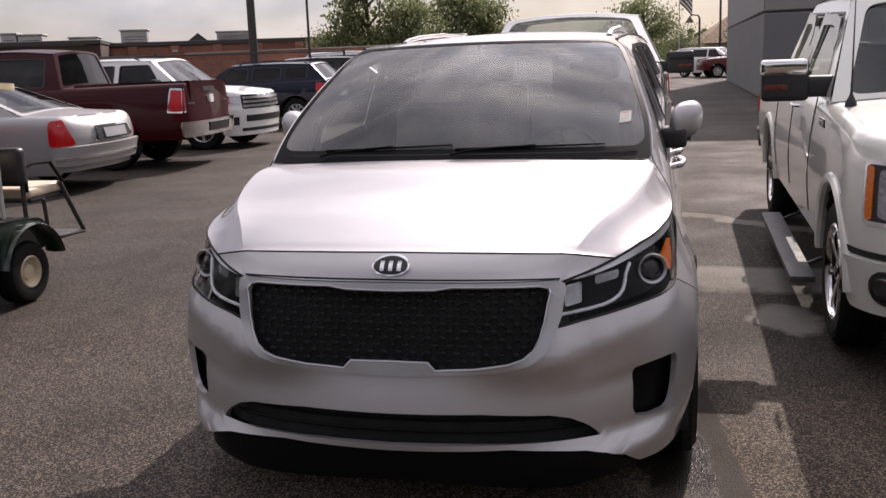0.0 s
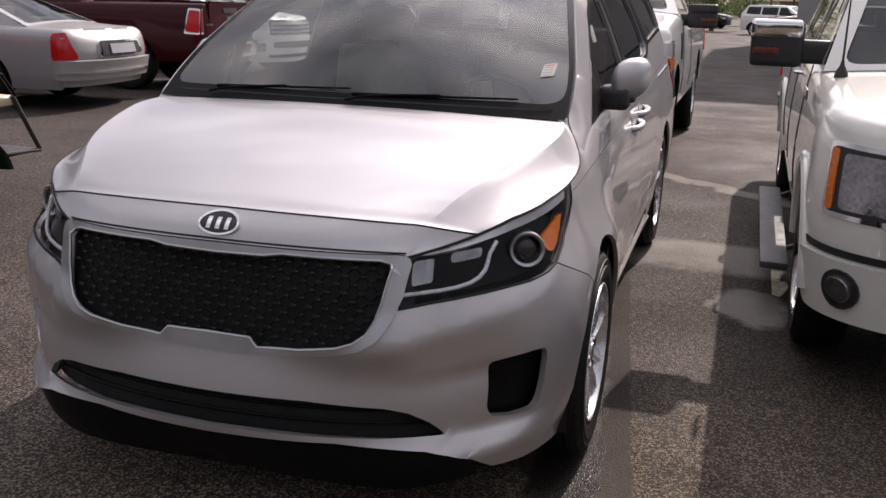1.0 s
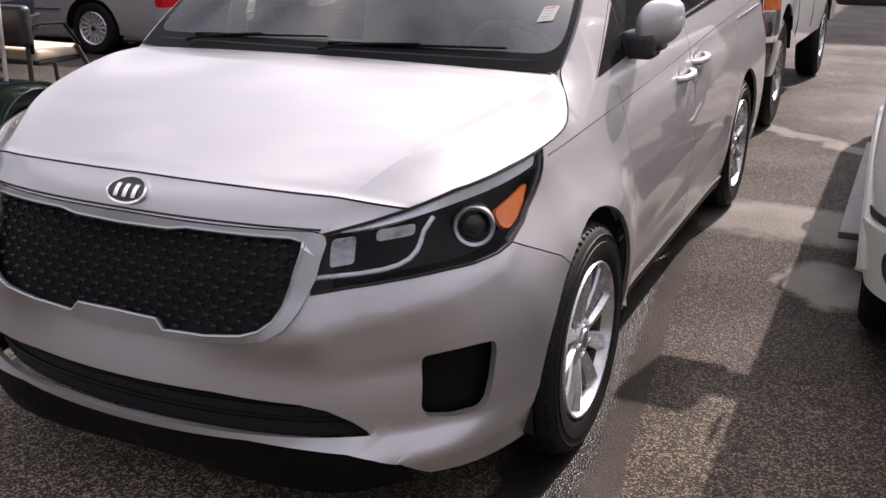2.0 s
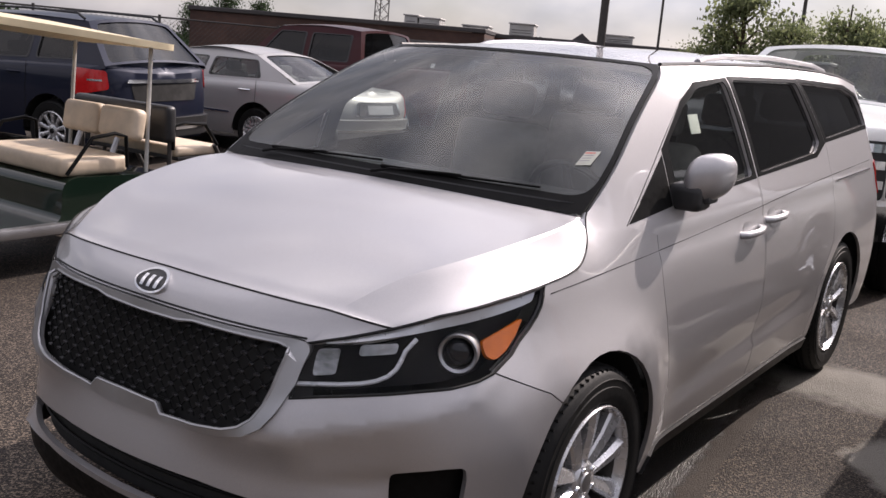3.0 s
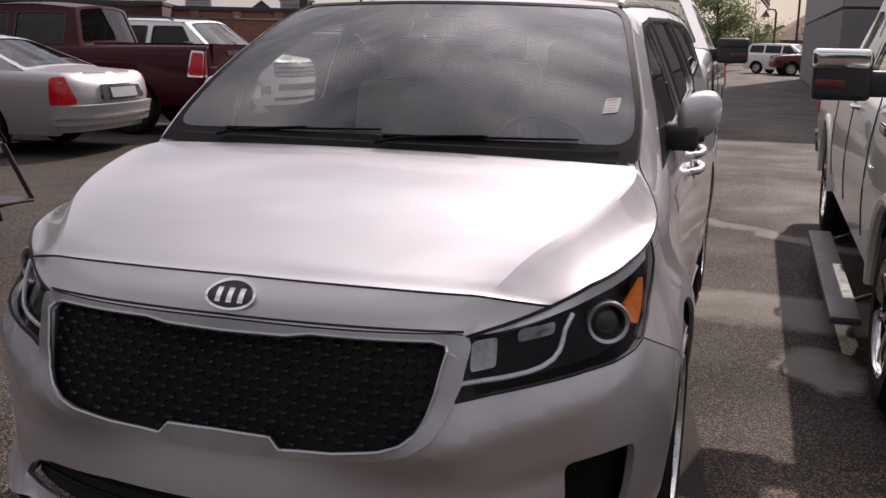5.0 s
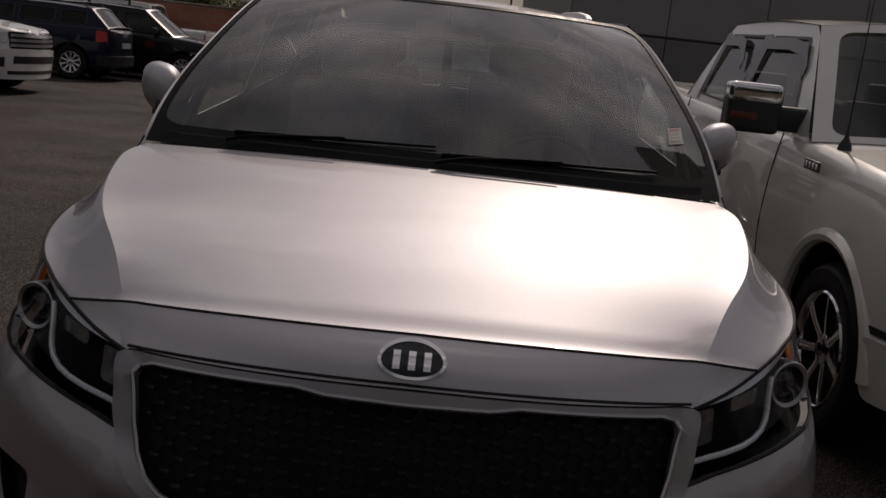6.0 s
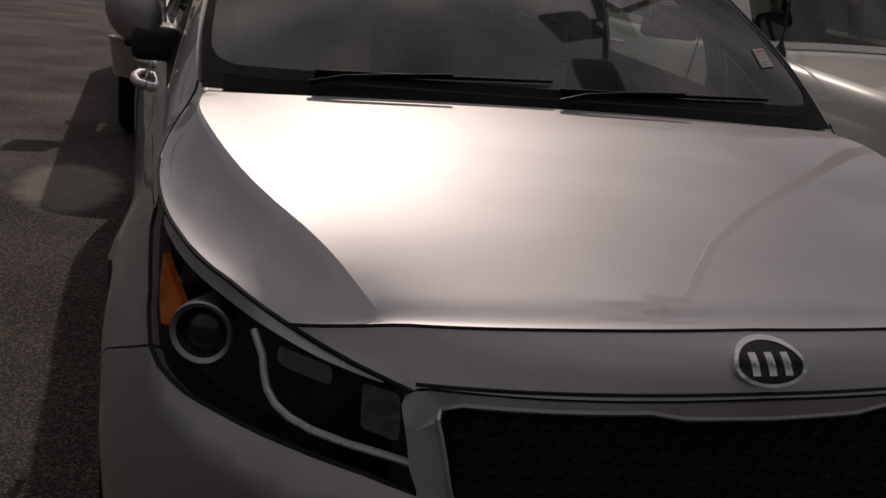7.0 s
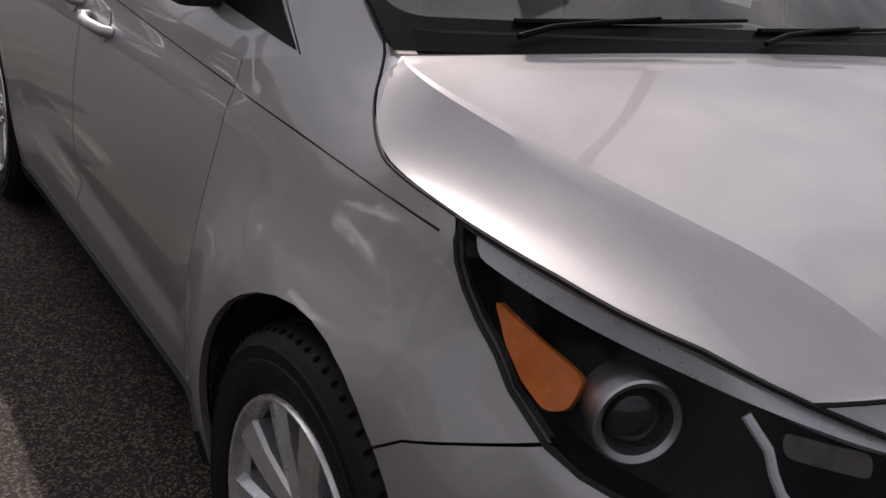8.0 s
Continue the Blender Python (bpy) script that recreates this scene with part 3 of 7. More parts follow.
    for w in wins:
        for sx in (1, -1):
            bm = bmesh.new()
            sheet(bm, w, lambda y, z: (sx * (gx(y, z) - 0.012), y, z), step=0.25, edge=0.1)
            if sx < 0:
                bmesh.ops.reverse_faces(bm, faces=bm.faces)
            part("side_window", bm, glass or AUTOGLASS, root)
            bm = bmesh.new()
            c = Vector(np.mean(w, 0))
            inner = [tuple(c + (Vector(p) - c) * 0.93) for p in w]
            sheet(bm, w, lambda y, z: (sx * (gx(y, z) + 0.004), y, z), holes=[inner], step=0.2, edge=0.07)
            part("window_trim", bm, PLASTIC, root)
    # dark underside and arches
    bm = bmesh.new()
    box(bm, (-W * 0.78, 0.25, sill + 0.02), (W * 0.78, L - 0.25, 0.62), 0.05)
    for y in axles:
        for sx in (1, -1):
            lathe(bm, [(sx * W * 0.5, R + 0.01), (sx * (W * 0.985), R + 0.005)], 24, "x", Matrix.Translation((0, y, wheel_r)))
    bmesh.ops.delete(bm, geom=[v for v in bm.verts if v.co.z < sill - 0.0 and abs(v.co.x) > W * 0.79], context="VERTS")
    part("underbody", bm, DARK, root)
    for y in axles:
        for sx in (1, -1):
            wheel(root, sx * (W - 0.03), y, wheel_r, sx, rim_r or wheel_r * 0.64, spokes, 0.24, rim_mat)
    # inside
    if seats:
        bm = bmesh.new()
        zs = min(zb0, zb1)
        box(bm, (-wb + 0.13, b0 + 0.2, 0.5), (wb - 0.13, b1 - 0.15, 0.56), 0.02)
        part("cabin_floor", bm, DASH, root)
        bm = bmesh.new()
        box(bm, (-wb + 0.1, b0 + 0.1, zb0 - 0.3), (wb - 0.1, b0 + 0.6, zb0 + 0.0), 0.08)
        part("dashboard", bm, DASH, root)
        rows = [r0 + 0.55] + ([r0 + 1.5] if r1 - r0 > 1.1 else [])
        for yy in rows:
            for sx in (-1, 1):
                bm = bmesh.new()
                box(bm, (sx * wb * 0.46 - 0.25, yy, 0.62), (sx * wb * 0.46 + 0.25, yy + 0.16, zs + 0.17), 0.06, Matrix.Translation((0, yy, 0.6)) @ Matrix.Rotation(radians(-12), 4, "X") @ Matrix.Translation((0, -yy, -0.6)))
                box(bm, (sx * wb * 0.46 - 0.13, yy + 0.12, zs + 0.14), (sx * wb * 0.46 + 0.13, yy + 0.22, zs + 0.28), 0.05)
                part("seat", bm, SEATGREY, root)
    # lamps and bumpers: (name, material, end, outline in (x, z)) laid on the nose, tail or side
    for nm, mat, end, poly, proud in list(lamps) + list(bumpers):
        for sx in (1, -1) if poly[0][0] > 0.02 or end == "side" else (1,):
            bm = bmesh.new()
            if end == "front":
                f = lambda x, z: sh.pt(abs(x) / sh.W * sh.a, z, proud)
            elif end == "rear":
                f = lambda x, z: sh.pt(sh.S - abs(x) / sh.W * sh.c, z, proud)
            else:
                f = lambda y, z: sh.pt(sh.s_of(y), z, proud)
            sgn = (lambda x: sx) if end == "side" or poly[0][0] > 0.02 else (lambda x: 1 if x >= 0 else -1)
            sheet(bm, poly, lambda x, z: (lambda q: (sgn(x) * q[0], q[1], q[2]))(f(x, z)), step=0.09, edge=0.045, thick=min(proud * 1.2, 0.05))
            part(nm, bm, mat, root)
    if mirrors:
        for sx in (1, -1):
            bm = bmesh.new()
            box(bm, (sx * (wb + 0.02), b0 + 0.38, zb0 + 0.02), (sx * (wb + 0.27), b0 + 0.50, zb0 + 0.2), 0.04)
            box(bm, (sx * (wb - 0.08), b0 + 0.40, zb0 + 0.02), (sx * (wb + 0.08), b0 + 0.46, zb0 + 0.07), 0.015)
            part("door_mirror", bm, mirror_mat or PLASTIC, root)
    if handles:
        for k, (ya, yb) in enumerate(posts[:2]):
            for sx in (1, -1):
                bm = bmesh.new()
                y, z = yb - 0.16, spline(top, yb) - 0.13
                x = sh.half(z)
                tube(bm, [(sx * (x - 0.01), y - 0.1, z), (sx * (x + 0.03), y - 0.07, z), (sx * (x + 0.03), y + 0.05, z), (sx * (x - 0.01), y + 0.09, z)], 0.014, 6)
                part("door_handle", bm, handle_mat or paint_mat, root)
        cuts = [posts[0][0] + 0.02] + [p[1] + 0.03 for p in posts[:2]]
        for y in cuts:
            for sx in (1, -1):
                bm = bmesh.new()
                z1 = spline(top, y)
                tube(bm, [(sx * (sh.half(z) + 0.0008), y, z) for z in np.linspace(sill + 0.1, z1, 10)], 0.004, 4)
                part("door_seam", bm, DARK, root)
    if rails:
        for sx in (1, -1):
            bm = bmesh.new()
            tube(bm, [(sx * wr * 0.9, lerp(r0, r1, k), zr + dome * math.sin(k * math.pi) + (0.02 if k in (0.1, 0.95) else 0.075)) for k in (0.1, 0.16, 0.5, 0.9, 0.95)], 0.016, 6)
            part("roof_rail", bm, PLASTIC, root)
    return root


# ---- ground ----
def asphalt():
    m, n, l, p = shader("asphalt")
    t = n.new("ShaderNodeTexCoord")
    sep = n.new("ShaderNodeSeparateXYZ")
    l.new(t.outputs["Object"], sep.inputs["Vector"])

    def noise_at(scale, detail=4.0, rough=0.6):
        x = n.new("ShaderNodeTexNoise")
        x.inputs["Scale"].default_value, x.inputs["Detail"].default_value, x.inputs["Roughness"].default_value = scale, detail, rough
        l.new(t.outputs["Object"], x.inputs["Vector"])
        return x.outputs["Fac"]

    def math_(op, a, b=0.0, c=None):
        x = n.new("ShaderNodeMath")
        x.operation = op
        for k, v in enumerate((a, b) if c is None else (a, b, c)):
            if isinstance(v, (int, float)):
                x.inputs[k].default_value = v
            else:
                l.new(v, x.inputs[k])
        return x.outputs["Value"]

    def band(v, centre, half, soft):
        """1 near the centre of a strip, 0 outside it."""
        d = math_("ABSOLUTE", math_("SUBTRACT", v, centre))
        x = n.new("ShaderNodeMapRange")
        x.inputs["From Min"].default_value, x.inputs["From Max"].default_value = half, half + soft
        x.inputs["To Min"].default_value, x.inputs["To Max"].default_value = 1.0, 0.0
        l.new(d, x.inputs["Value"])
        return x.outputs["Result"]

    def blend(fac, a, b, kind="MIX"):
        x = n.new("ShaderNodeMix")
        x.data_type, x.blend_type = "RGBA", kind
        for k, v in (("Factor", fac), ("A", a), ("B", b)):
            if isinstance(v, (int, float)):
                x.inputs[k].default_value = v
            elif isinstance(v, tuple):
                x.inputs[k].default_value = (*v, 1)
            else:
                l.new(v, x.inputs[k])
        return x.outputs["Result"]
    wob = math_("MULTIPLY", math_("SUBTRACT", noise_at(2.2, 5), 0.5), 0.55)
    wob2 = math_("MULTIPLY", math_("SUBTRACT", noise_at(9.0, 4), 0.5), 0.16)
    px, py = math_("ADD", sep.outputs["X"], wob2), math_("ADD", sep.outputs["Y"], wob)
    sx = math_("ADD", sep.outputs["X"], math_("MULTIPLY", math_("SUBTRACT", noise_at(3.5, 2), 0.5), 0.14))
    # coarse old surface in front, smoother and browner surface behind
    old = n.new("ShaderNodeMapRange")
    old.inputs["From Min"].default_value, old.inputs["From Max"].default_value = 3.75, 3.95
    old.inputs["To Min"].default_value, old.inputs["To Max"].default_value = 1.0, 0.0
    l.new(py, old.inputs["Value"])
    old = math_("MULTIPLY", old.outputs["Result"], math_("GREATER_THAN", sep.outputs["X"], 0.4))
    base = add_ramp(n, l, noise_at(0.35, 5), [(0.32, (0.029, 0.024, 0.021)), (0.68, (0.056, 0.047, 0.041))])
    stone = n.new("ShaderNodeTexVoronoi")
    stone.inputs["Scale"].default_value = 150.0
    l.new(t.outputs["Object"], stone.inputs["Vector"])
    sr = add_ramp(n, l, stone.outputs["Color"], [(0.36, (0.28, 0.28, 0.28)), (0.60, (0.88, 0.88, 0.88)), (0.80, (3.3, 3.1, 2.8))])
    so = add_ramp(n, l, stone.outputs["Color"], [(0.35, (0.30, 0.30, 0.29)), (0.6, (0.80, 0.77, 0.70)), (0.82, (2.6, 2.45, 2.15))])
    col = blend(1.0, base.outputs["Color"], blend(old, sr.outputs["Color"], so.outputs["Color"]), "MULTIPLY")
    # paler, coarser stone towards the front of the bays
    bare = n.new("ShaderNodeMapRange")
    bare.inputs["From Min"].default_value, bare.inputs["From Max"].default_value = 0.6, 2.4
    bare.inputs["To Min"].default_value, bare.inputs["To Max"].default_value = 1.0, 0.0
    l.new(py, bare.inputs["Value"])
    side = n.new("ShaderNodeMapRange")
    side.interpolation_type = "SMOOTHSTEP"
    side.inputs["From Min"].default_value, side.inputs["From Max"].default_value = -1.5, 0.1
    l.new(math_("ADD", sep.outputs["X"], wob), side.inputs["Value"])
    col = blend(math_("MULTIPLY", bare.outputs["Result"], side.outputs["Result"]), col, blend(1.0, col, (2.35, 2.3, 2.15), "MULTIPLY"))
    # pale bands of bare stone across the aisle
    east = math_("GREATER_THAN", px, 0.55)
    pale = math_("MULTIPLY", math_("MAXIMUM", band(py, 3.72, 0.24, 0.14), band(math_("ADD", py, math_("MULTIPLY", px, 0.85)), 7.13, 0.10, 0.10)), math_("MULTIPLY", east, math_("LESS_THAN", px, 2.3)))

    def patch(cx, cy, rx, ry):
        """1 inside a ragged oval."""
        u, v = math_("DIVIDE", math_("SUBTRACT", px, cx), rx), math_("DIVIDE", math_("SUBTRACT", py, cy), ry)
        return band(math_("SQRT", math_("ADD", math_("MULTIPLY", u, u), math_("MULTIPLY", v, v))), 0.0, 0.85, 0.35)
    blot, west = patch(1.60, 2.75, 0.20, 0.27), patch(-1.36, 4.65, 0.27, 0.55)
    pale = math_("MAXIMUM", pale, math_("MAXIMUM", blot, west))
    col = blend(math_("MULTIPLY", pale, math_("GREATER_THAN", stone.outputs["Distance"], 0.18)), col, (0.20, 0.188, 0.165))
    # sealed strip beside the van and the near-black, smoother run along its sill
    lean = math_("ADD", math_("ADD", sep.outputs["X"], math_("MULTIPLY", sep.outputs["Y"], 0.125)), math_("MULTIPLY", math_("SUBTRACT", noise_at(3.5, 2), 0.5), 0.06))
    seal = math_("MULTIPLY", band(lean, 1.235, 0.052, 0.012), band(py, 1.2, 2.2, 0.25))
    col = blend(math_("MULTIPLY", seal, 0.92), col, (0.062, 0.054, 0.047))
    dark_run = math_("MULTIPLY", band(math_("ADD", lean, wob2), 1.05, 0.125, 0.03), band(py, 2.0, 1.5, 0.3))
    stain = add_ramp(n, l, noise_at(1.1, 7, 0.68), [(0.36, (0.45, 0.44, 0.43)), (0.55, (1, 1, 1))])
    col = blend(0.55, col, stain.outputs["Color"], "MULTIPLY")
    col = blend(math_("MULTIPLY", dark_run, 0.92), col, (0.009, 0.008, 0.007))
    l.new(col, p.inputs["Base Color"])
    rr = add_ramp(n, l, noise_at(0.9, 6), [(0.3, (0.66,) * 3), (0.7, (0.92,) * 3)])
    l.new(blend(dark_run, blend(seal, rr.outputs["Color"], (0.88, 0.88, 0.88)), (0.28, 0.28, 0.28)), p.inputs["Roughness"])
    hgt = math_("ADD", math_("MULTIPLY", stone.outputs["Distance"], math_("ADD", 0.5, math_("MULTIPLY", old, 0.7))), math_("MULTIPLY", noise_at(30, 4), 0.5))
    hgt = math_("ADD", 0.45, math_("MULTIPLY", math_("SUBTRACT", hgt, 0.45), math_("SUBTRACT", 1.0, math_("MULTIPLY", math_("MAXIMUM", math_("MULTIPLY", seal, 0.7), math_("MULTIPLY", dark_run, 0.35)), 0.45))))
    add_bump(n, l, hgt, 0.7, 0.006, p)
    l.new(math_("SUBTRACT", 0.22, math_("MULTIPLY", seal, 0.12)), p.inputs["Specular IOR Level"])
    return m


ASPHALT = asphalt()
bm = bmesh.new()
xs = [-900, -200, -60] + list(np.linspace(-30, 30, 31)) + [60, 200, 900]
ys = [-300, -60] + list(np.linspace(-20, 4.5, 8)) + list(np.linspace(4.8, 6.2, 8)) + [8, 15, 30, 60, 150, 400, 2500]
grid = [[bm.verts.new((x, y, ground_z(max(y, -40)))) for x in xs] for y in ys]
for a, b in zip(grid, grid[1:]):
    for i in range(len(xs) - 1):
        bm.faces.new((a[i], a[i + 1], b[i + 1], b[i]))
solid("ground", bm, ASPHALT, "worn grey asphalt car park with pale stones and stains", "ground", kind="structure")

# ---- vehicles of the lot ----
def rect(x0, x1, z0, z1, k=0.0):
    """A box outline in (x, z), its top drawn in by k."""
    return [(x0, z0), (x1, z0), (x1 - k, z1), (x0 + k, z1)]


def disc(x, z, r, n=16):
    return [(x + r * math.cos(a), z + r * math.sin(a)) for a in np.linspace(0, 2 * math.pi, n, endpoint=False)]


PK_SIDE = [(0.2, 0.92), (0.45, 0.97), (0.8, 1.0), (1.05, 0.985), (1.4, 0.93)]
PLATE = plain("number plate", (0.30, 0.31, 0.33), 0.4, 0.0, 0.1, 30)
cream_truck = car("pickup_truck", "pearl white crew cab pickup truck with chrome wheels and running boards", "pickup truck", TILT @ pose(2.76, 1.40, 0, 0, 0, 0), 5.9, 1.0,
    [(0, 1.12), (0.12, 1.18), (0.9, 1.24), (1.75, 1.27), (2.6, 1.28), (4.2, 1.31), (5.9, 1.32)], CREAM, (0.95, 4.62), 0.40,
    (1.60, 2.30, 3.95, 4.28, 1.85, 0.92, 0.74), ((1.90, 2.98), (3.08, 4.0)), sill=0.46, side=PK_SIDE, nose=0.62, tail=0.15, bed=(4.42, 5.82, 0.78), rim_mat=CHROME, spokes=7, mirrors=False,
    group="parked pickup trucks", rim_r=0.27, arch=0.085, handle_mat=CHROME,
    lamps=(("lamp_bezel", CHROME, "front", rounded([(0.34, 0.79), (0.735, 0.79), (0.75, 1.10), (0.32, 1.09)], 0.04), 0.006), ("lamp_bowl", PLASTIC, "front", rounded([(0.36, 0.812), (0.715, 0.812), (0.73, 1.08), (0.34, 1.07)], 0.035), 0.010), ("headlight", FACET, "front", rounded([(0.37, 0.83), (0.635, 0.83), (0.645, 1.06), (0.35, 1.055)], 0.03), 0.014), ("marker_lamp", AMBER, "front", rounded([(0.668, 0.82), (0.71, 0.82), (0.725, 1.075), (0.678, 1.07)], 0.015), 0.014),
           ("fog_lamp", FACET, "front", disc(0.58, 0.50, 0.050), 0.050), ("fog_bezel", CHROME, "front", disc(0.58, 0.50, 0.060), 0.046), ("fog_recess", PLASTIC, "front", disc(0.58, 0.50, 0.085), 0.040), ("grille", PLASTIC, "front", rounded([(-0.42, 0.68), (0.42, 0.68), (0.44, 1.08), (-0.44, 1.08)], 0.05), 0.02)),
    bumpers=(("front_bumper", CREAM, "front", rounded([(-0.86, 0.36), (0.86, 0.36), (0.88, 0.62), (-0.88, 0.62)], 0.05), 0.03), ("bumper_gap", DARK, "front", rect(-0.9, 0.9, 0.63, 0.66), 0.006), ("tail_lamp", REDLENS, "rear", rect(0.84, 0.98, 0.85, 1.2), 0.01),
             ("rear_bumper", CHROME, "rear", rect(-0.86, 0.86, 0.5, 0.7), 0.03)))


def towing_mirror(root, x, y, z, side, cap_mat, w=0.27, h=0.25):
    """A large door mirror: black shell, bright cap, amber repeater, arms."""
    mir = group_part("door_mirror", root)
    bm = bmesh.new()
    box(bm, (side * x, y - 0.10, z - h / 2), (side * (x + w), y + 0.04, z + h / 2), 0.035, None, 3)
    part("shell", bm, PLASTIC, mir)
    bm = bmesh.new()
    box(bm, (side * (x + 0.01), y - 0.112, z + h * 0.12), (side * (x + w + 0.004), y + 0.02, z + h / 2 + 0.006), 0.03, None, 3)
    part("cap", bm, cap_mat, mir, "bright mirror cap")
    bm = bmesh.new()
    box(bm, (side * (x + w * 0.45), y - 0.106, z - h * 0.22), (side * (x + w * 0.95), y - 0.09, z - h * 0.08), 0.006)
    part("repeater", bm, plain("dark amber lens", (0.12, 0.02, 0.01), 0.3) if "dark amber lens" not in bpy.data.materials else bpy.data.materials["dark amber lens"], mir)
    bm = bmesh.new()
    box(bm, (side * (x + 0.015), y + 0.04, z - h * 0.42), (side * (x + w - 0.015), y + 0.046, z + h * 0.42), 0.004)
    part("mirror_glass", bm, CHROME, mir)
    bm = bmesh.new()
    box(bm, (side * (x - 0.17), y - 0.075, z - h * 0.42), (side * (x + 0.04), y + 0.02, z + h * 0.10), 0.03, None, 3)
    part("arm", bm, PLASTIC, mir)


for sx in (1, -1):
    towing_mirror(cream_truck, 1.02, 1.90, 1.385, sx, CHROME, 0.28, 0.25)
    bm = bmesh.new()
    box(bm, (sx * 0.98, 1.50, 0.19), (sx * 1.13, 3.60, 0.23), 0.012)
    part("running_board", bm, plain("ribbed grey step", (0.08, 0.08, 0.08), 0.6, 0.2, 0.2, 20, 0.002, 0, 120) if "ribbed grey step" not in bpy.data.materials else bpy.data.materials["ribbed grey step"], cream_truck, "grey running board")
    for y in (1.9, 3.4):
        bm = bmesh.new()
        tube(bm, [(sx * 0.78, y, 0.30), (sx * 1.0, y, 0.205)], 0.012, 6)
        part("step_bracket", bm, PLASTIC, cream_truck)
    for y in (0.95, 4.62):
        bm = bmesh.new()
        tube(bm, [(sx * (0.965 + 0.02 * math.sin(a)), y - 0.515 * math.cos(a), 0.40 + 0.515 * math.sin(a)) for a in np.linspace(0.05, math.pi - 0.05, 22)], 0.035, 8)
        part("arch_flare", bm, CREAM, cream_truck)
    for y0, y1, lean in ((2.96, 3.10, 0.0), (3.93, 4.02, 0.06)):
        bm = bmesh.new()
        sheet(bm, [(y0, 1.305), (y1, 1.305), (y1 - lean, 1.79), (y0 - lean, 1.79)], lambda y, z: (sx * (lerp(0.92, 0.74, (z - 1.27) / 0.58) + 0.006), y, z), step=0.1, edge=0.08, thick=0.004)
        part("pillar_cover", bm, GLOSSBLK, cream_truck, "black pillar cover")
    for y0, y1 in ((1.93, 2.95), (3.10, 3.9)):
        bm = bmesh.new()
        line = [(y0 + 0.20, 1.62), (y0 + 0.34, 1.745), (lerp(y0, y1, 0.6), 1.775), (y1, 1.77)]
        edge_ = [(y, z) for y, z in line] + [(y, z - 0.07) for y, z in reversed(line)]
        sheet(bm, edge_, lambda y, z: (sx * (lerp(0.92, 0.74, (z - 1.26) / 0.59) + 0.014), y, z), step=0.1, edge=0.06, thick=0.006)
        part("rain_visor", bm, GLOSSBLK, cream_truck)
    bm = bmesh.new()
    box(bm, (sx * 1.003, 1.21, 1.155), (sx * 1.012, 1.40, 1.205), 0.004)
    part("fender_badge", bm, STEEL, cream_truck)
    for k in range(4):
        bm = bmesh.new()
        box(bm, (sx * 1.010, 1.225 + 0.043 * k, 1.165), (sx * 1.016, 1.253 + 0.043 * k, 1.195), 0.003)
        part("badge_bar", bm, CHROME, cream_truck)
bm = bmesh.new()
lathe(bm, [(1.26, 0.035), (1.285, 0.03), (1.32, 0.012), (1.35, 0.006), (2.0, 0.002)], 10, "z", Matrix.Translation((-0.85, 1.36, 0.0)))
part("aerial", bm, PLASTIC, cream_truck)
for x in (-0.45, 0.15):
    bm = bmesh.new()
    tube(bm, [(x, 1.52, 1.255), (x + 0.25, 1.60, 1.30), (x + 0.5, 1.58, 1.285)], 0.01, 6)
    part("wiper", bm, PLASTIC, cream_truck)
for z in (0.78, 0.88, 0.98):
    bm = bmesh.new()
    box(bm, (-0.50, -0.035, z - 0.02), (0.50, 0.0, z + 0.02), 0.01)
    part("grille_bar", bm, CHROME, cream_truck)

white_truck = car("pickup_truck", "white regular cab work pickup truck with chrome front bumper", "pickup truck", pose(-0.14, 5.5, 0, 0, 0, 0), 6.0, 1.0,
    [(0, 1.24), (0.12, 1.31), (0.9, 1.38), (1.6, 1.43), (2.6, 1.42), (6.0, 1.43)], WHITE, (1.02, 4.66), 0.45,
    (1.5, 2.05, 3.0, 3.2, 1.90, 0.93, 0.71), ((1.75, 2.95),), sill=0.58, side=[(0.2, 0.92), (0.5, 0.96), (0.85, 1.0), (1.15, 0.985), (1.5, 0.93)], nose=0.35, tail=0.15, bed=(3.35, 5.9, 0.78), mirrors=False, group="parked pickup trucks", arch=0.10, rim_r=0.25, spokes=8,
    lamps=(("lamp_bezel", CHROME, "front", rounded([(0.68, 0.80), (1.14, 0.80), (1.16, 1.22), (0.70, 1.22)], 0.02), 0.006), ("headlight", FACET, "front", rounded([(0.71, 0.82), (1.11, 0.82), (1.12, 0.98), (0.71, 0.98)], 0.02), 0.012), ("turn_signal", AMBER, "front", rounded([(0.71, 0.99), (1.12, 0.99), (1.12, 1.08), (0.71, 1.08)], 0.01), 0.012), ("upper_lamp", LAMP, "front", rounded([(0.71, 1.09), (1.12, 1.09), (1.12, 1.20), (0.72, 1.20)], 0.02), 0.012),
           ("grille", PLASTIC, "front", rounded([(-0.66, 0.80), (0.66, 0.80), (0.68, 1.22), (-0.68, 1.22)], 0.04), 0.02)) + tuple(("grille_bar", CHROME, "front", rect(-0.64, 0.64, z, z + 0.06), 0.03) for z in (0.88, 1.02, 1.14)),
    bumpers=(("front_bumper", CHROME, "front", rounded([(-1.10, 0.50), (1.10, 0.50), (1.12, 0.76), (-1.12, 0.76)], 0.06), 0.045), ("side_vent", PLASTIC, "side", rounded([(1.42, 1.02), (1.56, 1.02), (1.58, 1.26), (1.46, 1.26)], 0.02), 0.008), ("tail_lamp", REDLENS, "rear", rect(0.86, 0.98, 0.95, 1.35), 0.01)))
for sx in (1, -1):
    towing_mirror(white_truck, 0.99, 1.98, 1.41, sx, PLASTIC, 0.28, 0.22)
bm = bmesh.new()
box(bm, (-0.05, 1.80, 1.52), (0.02, 1.805, 1.60), 0.001)
